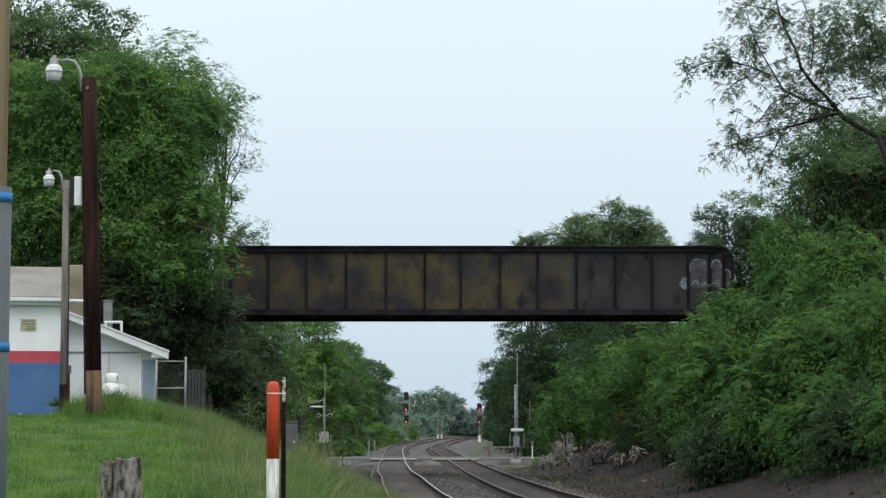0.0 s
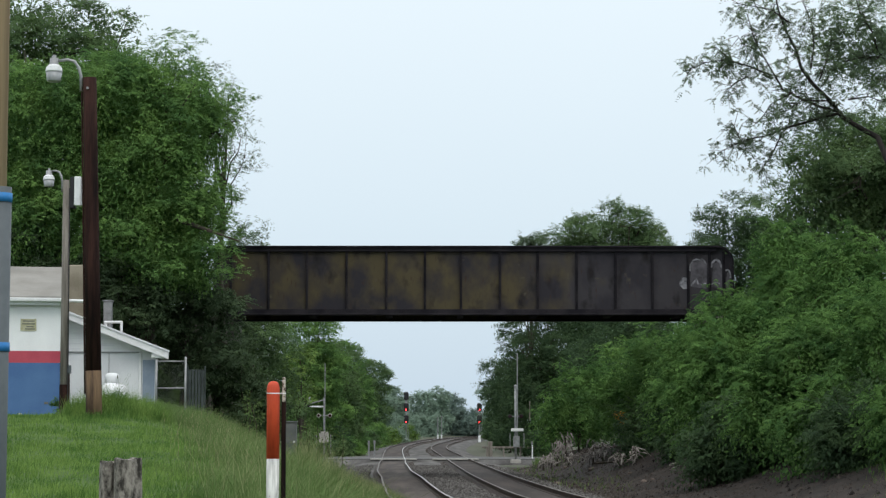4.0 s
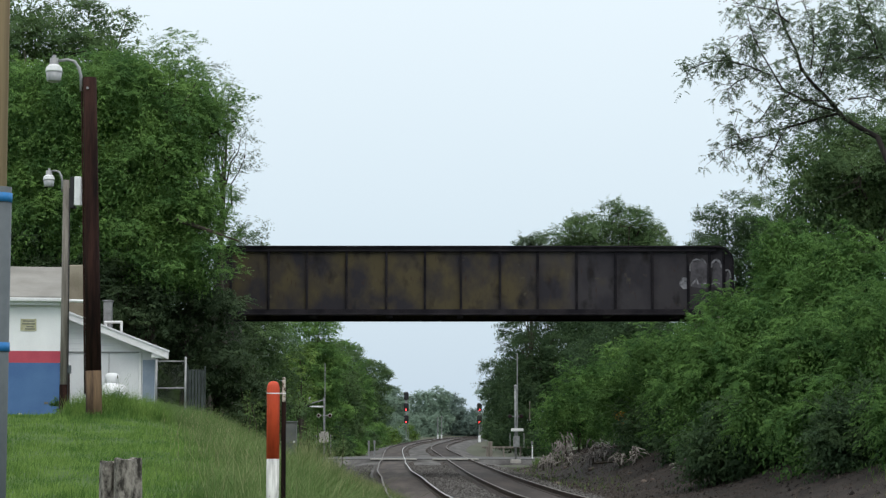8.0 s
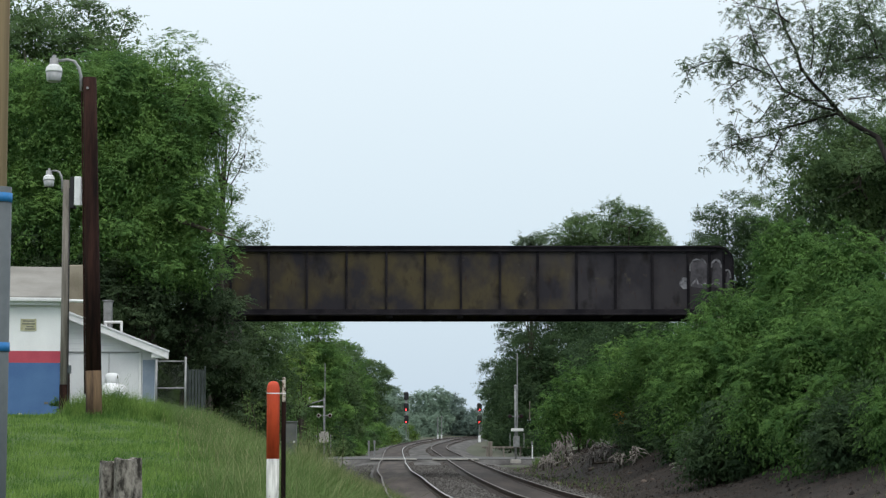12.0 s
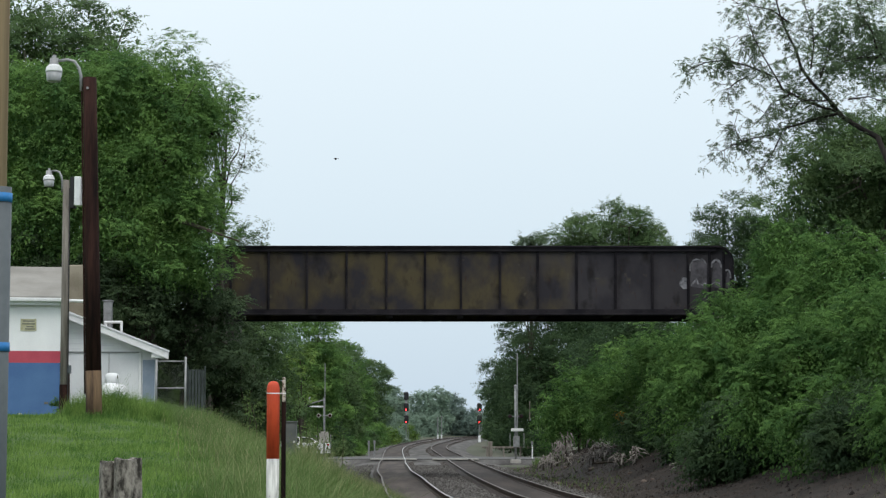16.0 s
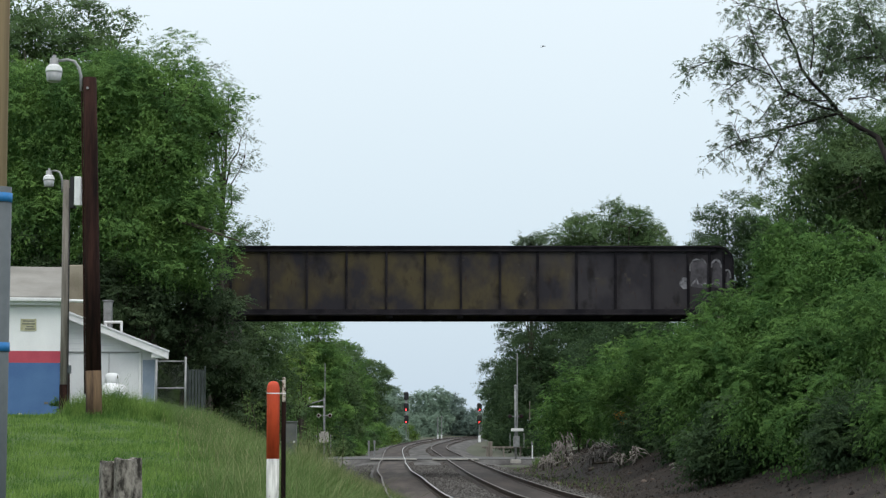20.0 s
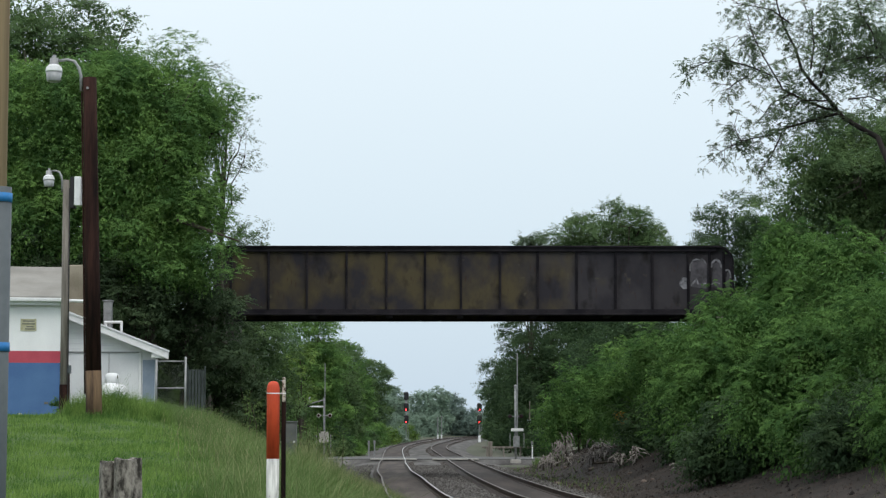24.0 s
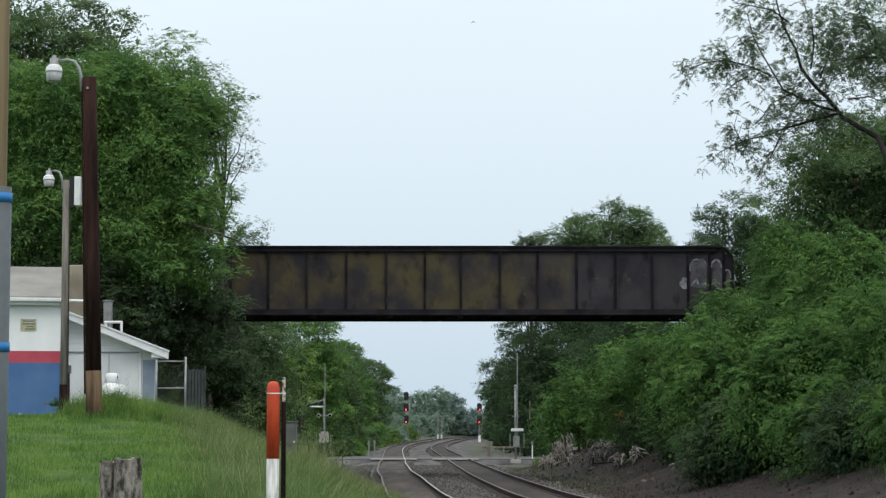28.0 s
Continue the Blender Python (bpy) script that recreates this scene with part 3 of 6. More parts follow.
def tree(name, label, base, lobes, count, per, leaf, rc, mat, seed, trunk=0.35, limbs=10, category="tree", droop=0.3, shell=0.6, core=0.0, group="", low=0.3, fork=0.35, narrow=0.42, frond=6, pieces=1, bough=(0.22, 0.42), lift=0.35, core_leaf=0.15, shoots=0):
    """A tree: trunk with limbs and a crown of feathered leaves. lobes are in metres from the base."""
    t = thing(name, label, category, base, group)
    rng = np.random.RandomState(seed + 7)
    top = max(L[2] for L in lobes)
    cx = float(np.mean([L[0] for L in lobes]))
    cy = float(np.mean([L[1] for L in lobes]))
    bm = bmesh.new()
    stem = [(0, 0, -0.3), (0.02 * top, 0, top * 0.25), (cx * 0.4, cy * 0.4, top * 0.55), (cx * 0.8, cy * 0.8, top)]
    tube(bm, stem, [trunk * 1.25, trunk, trunk * 0.72, trunk * 0.22], 9)
    part("trunk", bm, M["bark"], t, smooth=True)
    cl = clumps_in(lobes, count, seed, rc, shell, low, bough)
    for i in range(limbs):
        bm = bmesh.new()
        q = cl[rng.randint(len(cl))]
        h = rng.uniform(fork, 0.85)
        a = (cx * 0.5 * h, cy * 0.5 * h, top * h * 0.9)
        pts = limb_points(a, q[:3], rng)
        tube(bm, pts, [trunk * (0.34 * (1 - k / 5.2) + 0.03) for k in range(6)], 5, cap=False)
        for j in range(3):
            k = rng.randint(2, 5)
            q2 = np.asarray(pts[k]) + rng.normal(scale=rc * 1.3, size=3)
            tube(bm, [pts[k], (np.asarray(pts[k]) + q2) / 2 + rng.normal(scale=0.1, size=3), q2], [trunk * 0.11, trunk * 0.07, trunk * 0.03], 4, cap=False)
        part("limb", bm, M["bark"], t, smooth=True)
    cl = np.asarray(cl)
    if shoots:
        up = np.argsort(-(cl[:, 6] + 0.25 * cl[:, 2] + rng.normal(scale=0.35, size=len(cl))))[:shoots]
        tall = cl[up].copy()
        tall[:, :3] += tall[:, 4:7] * 0.30 + np.array([0, 0, 0.22])
        tall[:, 3] = rc * rng.uniform(1.0, 1.5, len(up))
        cl = np.concatenate([cl, tall])
    heart = cl[rng.choice(len(cl), pieces, replace=False), :3]
    near = np.argmin(np.linalg.norm(cl[:, None, :3] - heart[None], axis=2), axis=1)
    crowns = []
    for i in range(pieces):
        v, soft = frond_cloud(cl[near == i], max(2, per // frond), frond, leaf, seed + 1 + 10 * i, droop, narrow, lift)
        if core and i == 0:
            inner = clumps_in([(L[0], L[1], L[2], L[3] * 0.80, L[4] * 0.80, L[5] * 0.80) for L in lobes], int(count * core), seed + 2, max(rc, 0.4) * 1.5, 0.4, low)
            v2, soft2 = leaf_cloud(inner, max(14, int(min(per, 100) * 0.105 / max(leaf, core_leaf))), max(leaf, core_leaf), seed + 3, droop, 0.9, 0.5)
            v, soft = np.concatenate([v, v2]), np.concatenate([soft, soft2])
        crown = quads_object("crown", v, mat, soft)
        crown.parent = t
        crowns.append(crown)
    return t, crowns


SWAY = []


# ------------------------------------------------------------------ bridge
def make_bridge():
    """Through plate girder bridge: two deep girders, floor beams and a deck between."""
    x0, x1, z0, z1, yn, yr = -9.55, 11.9, 6.9, 9.64, 83.5, 88.7
    t = thing("railway_bridge", "dark rusty riveted plate girder bridge with peeling olive paint", "bridge", (0, 86, 0))

    def at(c):
        return (c[0], c[1] - 86, c[2])
    edges = [x0 + 0.1, -8.73, -7.18, -5.6, -3.97, -2.33, -0.74, 0.74, 2.35, 3.9, 5.5, 7.1, 8.62, 10.09, 10.98, 11.56, x1]
    rad = 0.62
    for gi, y in enumerate((yn, yr)):
        front = -1 if gi == 0 else 1
        # panels between the stiffeners
        for i, (a, b) in enumerate(zip(edges, edges[1:])):
            mat = M["girder_paint"]
            top = z1 - (0.0 if i < len(edges) - 2 else 0.28)
            part("web_panel", boxed(at(((a + b) / 2, y, (z0 + top) / 2)), (b - a - 0.004, 0.05, top - z0)), mat, t)
        for i, a in enumerate(edges[1:-1]):
            bm = bmesh.new()
            box(bm, at((a, y + front * 0.075, (z0 + z1) / 2)), (0.10, 0.10, z1 - z0 - 0.36), 0.008)
            box(bm, at((a, y + front * 0.135, (z0 + z1) / 2)), (0.022, 0.12, z1 - z0 - 0.36))
            part("stiffener", bm, M["girder_dark"], t)
        # flanges with rounded end
        path = [(x0, z1)] + [(x1 - rad + rad * math.sin(a), z1 - rad + rad * math.cos(a)) for a in np.linspace(0, math.pi / 2, 9)] + [(x1, z0)]
        rings = []
        for i, (px, pz) in enumerate(path):
            q0, q1 = path[max(i - 1, 0)], path[min(i + 1, len(path) - 1)]
            d = Vector((q1[0] - q0[0], q1[1] - q0[1])).normalized()
            n = Vector((-d.y, d.x))
            rings.append([at((px + n.x * o, y + w, pz + n.y * o)) for w, o in ((-0.24, -0.01), (-0.24, 0.05), (0.24, 0.05), (0.24, -0.01))])
        fl = sweep("top_flange", rings, M["girder_dark"], parent=t)
        bm = bmesh.new()
        box(bm, at(((x0 + x1) / 2, y + front * 0.09, z1 - 0.10)), (x1 - x0 - 1.3, 0.14, 0.17), 0.008)
        part("flange_angle", bm, M["girder_dark"], t)
        bm = bmesh.new()
        box(bm, at(((x0 + x1) / 2, y, z0 - 0.03)), (x1 - x0, 0.50, 0.06), 0.008)
        box(bm, at(((x0 + x1) / 2, y + front * 0.09, z0 + 0.09)), (x1 - x0, 0.14, 0.18), 0.008)
        part("bottom_flange", bm, M["girder_dark"], t)
        # rivet rows along the flange angles
        verts, faces = [], []
        for zz in (z1 - 0.10, z0 + 0.10):
            for k in range(int((x1 - x0 - 1.4) / 0.155)):
                c = at((x0 + 0.4 + 0.155 * k, y + front * 0.165, zz))
                j = len(verts)
                verts += [(c[0] - 0.02, c[1], c[2]), (c[0], c[1], c[2] + 0.02), (c[0] + 0.02, c[1], c[2]), (c[0], c[1], c[2] - 0.02), (c[0], c[1] + front * 0.016, c[2])]
                faces += [(j, j + 1, j + 4), (j + 1, j + 2, j + 4), (j + 2, j + 3, j + 4), (j + 3, j, j + 4)]
        me = bpy.data.meshes.new("rivets")
        me.from_pydata(verts, [], faces)
        me.materials.append(M["girder_dark"])
        ob = new("rivets", me)
        ob.parent = t
        ob["kind"] = "stuff"
    for i, a in enumerate(edges[1:-1:2]):
        part("floor_beam", boxed(at((a, (yn + yr) / 2, z0 + 0.40)), (0.28, yr - yn - 0.3, 0.7), 0.01), M["girder_dark"], t)
    part("deck", boxed(at(((x0 + x1) / 2, (yn + yr) / 2, z0 + 0.86)), (x1 - x0, yr - yn - 0.32, 0.18), 0.01), M["girder_dark"], t)
    for x in (x0 + 0.5, x1 - 0.5):
        for y in (yn, yr):
            part("bearing", boxed(at((x, y, z0 - 0.13)), (0.6, 0.5, 0.14), 0.02), M["girder_dark"], t)
    # faded spray-painted bubble shapes on the end panels
    bm = bmesh.new()
    rng = random.Random(5)
    yy = yn - 0.031

    def stroke(pts, w):
        pts = [Vector((p[0], 0, p[1])) for p in pts]
        prev = None
        for i, p in enumerate(pts):
            d = (pts[min(i + 1, len(pts) - 1)] - pts[max(i - 1, 0)]).normalized()
            n = Vector((-d.z, 0, d.x)) * (w / 2 * rng.uniform(0.7, 1.25))
            cur = [bm.verts.new(at((q.x, yy, q.z))) for q in (p + n, p - n)]
            if prev:
                bm.faces.new((prev[0], prev[1], cur[1], cur[0]))
            prev = cur

    def arc(cx, cz, rx, rz, a0, a1, n=14):
        return [(cx + rx * math.cos(radians(a0 + (a1 - a0) * i / n)), cz + rz * math.sin(radians(a0 + (a1 - a0) * i / n))) for i in range(n + 1)]
    gf = bmesh.new()
    for a, b, z in ((10.16, 10.86, 9.12), (11.05, 11.48, 9.06), (11.62, 11.80, 8.7)):
        pts = [(a, 8.0), (b, 7.92), (b + 0.02, z - 0.15), ((a + b) / 2 + 0.1, z), (a + 0.08, z - 0.12)]
        gf.faces.new([gf.verts.new(at((px, yn - 0.029, pz))) for px, pz in pts])
    part("graffiti_fill", gf, M["graffiti_fill"], t, "faded grey-lilac spray-paint fill")
    stroke(arc(10.48, 8.72, 0.32, 0.42, 190, 60), 0.07)
    stroke(arc(10.66, 8.80, 0.18, 0.34, 120, 30), 0.08)
    stroke(arc(11.26, 8.74, 0.21, 0.38, 170, 10), 0.08)
    stroke(arc(11.72, 8.45, 0.12, 0.26, 130, -20), 0.06)
    stroke([(10.20, 8.06), (10.34, 8.20), (10.44, 8.34), (10.50, 8.14), (10.66, 8.08), (10.84, 8.14)], 0.07)
    stroke([(11.06, 8.10), (11.2, 8.2), (11.4, 8.14)], 0.06)
    stroke(arc(9.93, 8.15, 0.10, 0.13, 0, 360), 0.20)
    part("graffiti", bm, M["graffiti"], t, "faded white spray-painted bubble shapes")
    # abutments
    for x, w in ((x0 - 0.6, 2.6), (x1 + 0.4, 2.6)):
        ab = mesh_object("bridge_abutment", boxed((x, 86.1, 3.2), (w, 6.6, 7.1), 0.06), M["abutment"])
        tagged(ab, "stained concrete abutment under the bridge's end", "abutment", "bridge abutments", "structure")


# ------------------------------------------------------------------ poles and lamps
def yard_lamp(t, tip, top, s):
    """Arm from the pole's top to a lamp with a bucket-shaped glass, s its scale."""
    bm = bmesh.new()
    d = Vector(tip) - Vector(top)
    pts = [Vector(top) + Vector((d.x * a, d.y * a, b)) for a, b in ((0, -0.25 * s), (0.02, 0.05 * s), (0.10, 0.22 * s), (0.25, 0.34 * s), (0.5, 0.38 * s), (0.85, 0.36 * s))]
    tube(bm, pts, 0.032 * s, 8)
    part("lamp_arm", bm, M["galv"], t, "galvanised curved lamp arm", True)
    c = Vector(tip)
    part("lamp_housing", turned(bmesh.new(), [(0.0, 0.50 * s), (0.03 * s, 0.50 * s), (0.035 * s, 0.44 * s), (0.085 * s, 0.43 * s), (0.09 * s, 0.27 * s), (0.16 * s, 0.24 * s)], 14, c), M["galv"], t, "", True)
    part("reflector", turned(bmesh.new(), [(0.10 * s, 0.30 * s), (0.155 * s, 0.25 * s), (0.17 * s, 0.17 * s), (0.17 * s, 0.155 * s), (0.0, 0.155 * s)], 16, c), M["lampwhite"], t, "white enamelled reflector", True)
    part("lamp_glass", turned(bmesh.new(), [(0.0, -0.04 * s), (0.125 * s, -0.04 * s), (0.14 * s, -0.02 * s), (0.162 * s, 0.15 * s), (0.0, 0.152 * s)], 16, c), M["lampglass"], t, "ribbed frosted bucket glass", True)


def make_poles():
    bz = float(ground_z(-6.84, 40)) - 0.2
    t = thing("utility_pole", "dark creosoted wooden pole with bare tan foot and a yard lamp", "pole", (-6.84, 40, bz))
    h = 9.28 - bz
    cut = 3.46 - bz
    lean = -0.19

    def along(z):
        return (lean * z / h, 0, z)
    part("pole_foot", tube(bmesh.new(), [along(0), along(cut * 0.5), along(cut)], [0.165, 0.16, 0.158], 16), M["tanwood"], t, "bare tan wood at the foot", True)
    part("pole_shaft", tube(bmesh.new(), [along(cut), along(h * 0.5), along(h * 0.8), along(h)], [0.157, 0.15, 0.14, 0.135], 16), M["creosote"], t, "", True)
    yard_lamp(t, (-0.90, -0.02, 9.24 - bz), (-0.35, -0.02, 9.26 - bz), 1.0)
    part("meter_box", boxed((-0.38, -0.02, 7.0 - bz), (0.13, 0.22, 0.58), 0.015), M["lampwhite"], t, "pale metal box on the pole's side")
    # near-black block along the box's left side
    part("box_back", boxed((-0.49, 0.04, 6.98 - bz), (0.10, 0.2, 0.62), 0.01), M["black"], t, "dark side of the box")
    part("conduit", tube(bmesh.new(), [(-0.34, -0.03, 9.1 - bz), (-0.29, -0.03, 7.2 - bz), (-0.19, -0.03, 3.0 - bz)], 0.018, 6), M["creosote"], t, "thin cable down the pole")
    part("bolt", tube(bmesh.new(), [(-0.20, -0.13, 9.05 - bz), (-0.20, -0.19, 9.05 - bz)], 0.025, 8), M["galv"], t, "bright bolt head")

    bz = float(ground_z(-11.55, 62)) - 0.2
    t = thing("utility_pole", "slim grey weathered wooden pole with a yard lamp", "pole", (-11.55, 62, bz))
    h = 9.86 - bz
    part("pole_shaft", tube(bmesh.new(), [(0.01, 0, 0), (0, 0, h * 0.5), (-0.02, 0, h)], [0.13, 0.118, 0.10], 14), M["greywood"], t, "", True)
    part("pole_sleeve", tube(bmesh.new(), [(0.01, -0.01, 0.5), (0.008, -0.01, 1.25)], [0.14, 0.138], 14), M["creosote"], t, "rust-brown wrapped foot")
    yard_lamp(t, (-0.55, -0.02, 9.70 - bz), (-0.13, -0.02, 9.75 - bz), 1.05)
    part("cable", tube(bmesh.new(), [(0.11, -0.12, 9.6 - bz), (0.13, -0.12, 6.6 - bz), (0.15, -0.12, 3.0 - bz)], 0.02, 6), M["black"], t, "black cable down the pole")
    part("service_pipe", tube(bmesh.new(), [(0.0, 0.0, 6.16 - bz), (0.75, 0.0, 6.13 - bz)], 0.05, 8), M["lampwhite"], t, "pale pipe arm")

    part("meter_box", boxed((0.17, -0.06, 4.05 - bz), (0.12, 0.14, 0.26), 0.02), M["conduit"], t, "small grey meter box")
    part("riser", tube(bmesh.new(), [(0.16, -0.08, 3.95 - bz), (0.17, -0.08, 3.3 - bz), (0.15, -0.08, 2.5 - bz)], 0.035, 8), M["creosote"], t, "rust-brown riser pipe")

    # pole beside the camera, cut by the view's edge
    gz = float(ground_z(-2.06, 9)) - 0.2
    t = thing("utility_pole", "pale brown wooden pole with a grey cable guard", "pole", (-2.07, 9.0, gz))
    part("pole_shaft", tube(bmesh.new(), [(-0.075, 0.16, 0), (-0.068, 0.16, 4.0), (-0.05, 0.16, 9.5)], [0.165, 0.155, 0.135], 20), M["palewood"], t, "", True)
    part("cable_guard", tube(bmesh.new(), [(0.088, -0.03, 0.0), (0.095, -0.03, 3.49 - gz)], [0.062, 0.06], 18), M["conduit"], t, "grey metal cable guard", True)
    for z in (3.443, 2.781):
        part("tape_band", tube(bmesh.new(), [(0.094, -0.03, z - 0.02 - gz), (0.094, -0.03, z + 0.02 - gz)], 0.0635, 18), M["bluetape"], t, "band of blue tape", True)


def make_marker_posts():
    gz = float(ground_z(-1.30, 15.6)) - 0.1
    t = thing("marker_post", "round orange and white plastic warning post in tall grass", "post", (-1.30, 15.6, gz))
    top, cut = 2.765 - gz, 2.173 - gz
    part("orange_sleeve", turned(bmesh.new(), [(0.0, top), (0.022, top - 0.003), (0.037, top - 0.015), (0.046, top - 0.035), (0.049, top - 0.06), (0.0495, cut), (0.0, cut)], 20), M["orange"], t, "faded orange domed sleeve", True)
    part("white_base", tube(bmesh.new(), [(0, 0, 0), (0.001, 0, cut)], 0.0488, 20), M["whitepost"], t, "scuffed white lower sleeve", True)
    part("strap", tube(bmesh.new(), [(0, 0, top - 0.098), (0, 0, top - 0.090)], 0.051, 20), M["tank"], t, "thin white strap")
    part("backing_post", boxed((0.077, 0.06, (top - 0.05) / 2), (0.034, 0.045, top - 0.05), 0.004), M["creosote"], t, "brown steel post behind the sleeve")
    part("tag_strip", boxed((0.079, 0.03, top - 0.065), (0.024, 0.008, 0.19), 0.002), M["tag"], t, "pale spotted tag on the post")
    part("strap_arm", boxed((0.06, 0.03, top - 0.094), (0.07, 0.012, 0.010), 0.002), M["tank"], t)

    gz = float(ground_z(-2.26, 14.4)) - 0.15
    rng = random.Random(4)
    for x, y, r, top, lab in ((-2.37, 14.46, 0.062, 2.175, "short split grey fence post, rotten at the top"), (-2.225, 14.40, 0.097, 2.195, "thick weathered grey log post with a flat sawn top")):
        bm = bmesh.new()
        seg, rows = 18, 9
        rings = []
        for i in range(rows):
            z = (top - gz) * i / (rows - 1)
            ring = []
            for k in range(seg):
                a = 2 * math.pi * k / seg
                rr = r * (1 + 0.07 * math.sin(3 * a + 1) + 0.05 * math.sin(7 * a + 0.4 * i) + rng.uniform(-0.03, 0.03))
                ring.append(bm.verts.new((rr * math.cos(a), rr * math.sin(a), z + (rng.uniform(-0.012, 0.008) if i == rows - 1 else 0))))
            rings.append(ring)
        for a, b in zip(rings, rings[1:]):
            for k in range(seg):
                bm.faces.new((a[k], a[(k + 1) % seg], b[(k + 1) % seg], b[k]))
        cap = bm.verts.new((0, 0, top - gz - 0.008))
        for k in range(seg):
            bm.faces.new((rings[-1][k], rings[-1][(k + 1) % seg], cap))
        ob = mesh_object("wooden_post", bm, M["stumpwood"])
        ob.location = (x, y, gz)
        tagged(ob, lab, "post", "old fence posts")


# ------------------------------------------------------------------ buildings
def make_building():
    g = 2.45
    y0 = 64.0
    t = thing("workshop_building", "one-storey building painted white over red over blue", "building", (-13.4, y0, g))
    t.rotation_euler.z = radians(10.5)

    def P(x, y, z):
        return (x + 13.4, y - y0, z - g)
    xl, xr = -19.0, -12.02
    cx, w = (xl + xr) / 2, xr - xl
    part("wall_blue", boxed(P(cx, y0 + 0.12, 3.33), (w, 0.24, 1.98)), M["blue"], t, "faded blue lower wall")
    part("wall_red", boxed(P(cx, y0 + 0.12, 4.505), (w, 0.246, 0.37)), M["red"], t, "faded red painted band")
    part("wall_white", boxed(P(cx, y0 + 0.12, 5.48), (w, 0.24, 1.58)), M["white"], t, "white upper wall")
    part("side_wall", boxed(P(xr - 0.12, y0 + 3.2, 4.3), (0.236, 5.9, 3.9)), M["white"], t)
    part("back_wall", boxed(P(cx, y0 + 6.3, 4.3), (w, 0.24, 3.9)), M["white"], t)
    part("corner_trim", boxed(P(xr + 0.0, y0 - 0.02, 4.3), (0.10, 0.07, 3.9), 0.008), M["offwhite"], t)
    part("footing", boxed(P(cx, y0 - 0.08, 2.42), (w + 0.1, 0.5, 0.26), 0.02), M["concrete"], t, "pale concrete footing")
    ring = []
    for x in (xl - 0.2, xr + 0.06):
        ring.append([P(x, y0 - 0.30, 6.32), P(x, y0 - 0.30, 6.40), P(x, y0 + 3.3, 7.60), P(x, y0 + 6.8, 6.40), P(x, y0 + 6.8, 6.30), P(x, y0 + 3.3, 7.46)])
    rf = sweep("roof", ring, M["roof"], parent=t)
    part("gutter", boxed(P(cx, y0 - 0.34, 6.29), (w + 0.36, 0.13, 0.12), 0.02), M["lampwhite"], t, "white gutter along the eave")
    part("fascia", boxed(P(cx, y0 - 0.22, 6.20), (w + 0.2, 0.05, 0.14)), M["offwhite"], t)
    sg = part("notice", boxed(P(-13.07, y0 - 0.015, 5.51), (0.49, 0.02, 0.38), 0.004), M["yellowsign"], t, "small yellowed notice with unreadable lines")
    for i, (zz, ww) in enumerate(((5.63, 0.36), (5.54, 0.40), (5.45, 0.22), (5.38, 0.30))):
        part("text_bar", boxed(P(-13.07 + (0.05 if i > 1 else 0), y0 - 0.028, zz), (ww, 0.004, 0.035)), M["ink"], sg)
    part("wall_mark", boxed(P(-12.48, y0 - 0.008, 3.05), (0.13, 0.012, 0.07), 0.01), M["ink"], t, "dark patch on the blue wall")
    part("spigot", boxed(P(-13.28, y0 - 0.06, 2.66), (0.10, 0.10, 0.16), 0.02), M["whitepost"], t)

    # garage wing with its low gable
    y1 = 67.0
    t = thing("garage", "white sided garage with a low sloping gable roof", "garage", (-10.9, y1, g))
    t.rotation_euler.z = radians(8.0)

    def Q(x, y, z):
        return (x + 10.9, y - y1, z - g)
    slope = (5.86 - 4.70) / (-12.3 + 9.3)
    zr = lambda x: 4.70 + slope * (x + 9.3)
    left = -13.6
    bm = bmesh.new()
    prism(bm, [(left + 10.9, 4.76 - g), (-9.48 + 10.9, 4.76 - g), (-9.48 + 10.9, zr(-9.48) - g - 0.02), (left + 10.9, zr(left) - g - 0.02)], 0.0, 0.2)
    part("gable_siding", bm, M["white"], t, "white gable siding")
    part("door_panel", boxed(Q(-11.82, y1 + 0.09, 3.55), (3.56, 0.16, 2.36)), M["offwhite"], t, "dull white flat door panels")
    for x in (-11.0,):
        part("door_joint", boxed(Q(x, y1 + 0.0, 3.55), (0.02, 0.03, 2.36)), M["galv"], t)
    part("door_frame", boxed(Q(-9.99, y1 + 0.03, 3.55), (0.10, 0.16, 2.40), 0.01), M["tank"], t, "white door frame")
    part("lintel", boxed(Q(-11.8, y1 - 0.01, 4.745), (3.7, 0.06, 0.05), 0.005), M["galv"], t)
    part("side_panel", boxed(Q(-9.70, y1 + 0.09, 3.55), (0.46, 0.16, 2.40)), M["offwhite"], t)
    part("blue_sheet", boxed(Q(-9.70, y1 - 0.005, 3.45), (0.40, 0.02, 2.1), 0.004), M["greyblue"], t, "grey-blue sheet by the corner")
    part("end_wall", boxed(Q(-9.6, y1 + 3.2, 3.55), (0.2, 6.0, 2.4)), M["white"], t)
    ring = []
    for y in (y1 - 0.45, y1 + 6.3):
        ring.append([Q(left, y, zr(left) + 0.16), Q(-9.06, y, zr(-9.06) + 0.16), Q(-9.06, y, zr(-9.06) + 0.02), Q(left, y, zr(left) + 0.02)])
    sweep("roof", ring, M["roof"], parent=t)
    bm = bmesh.new()
    prism(bm, [(left + 10.9, zr(left) + 0.14 - g), (-9.06 + 10.9, zr(-9.06) + 0.14 - g), (-9.06 + 10.9, zr(-9.06) - 0.10 - g), (left + 10.9, zr(left) - 0.06 - g)], -0.50, -0.455)
    part("barge_board", bm, M["tank"], t, "white barge board")
    bm = bmesh.new()
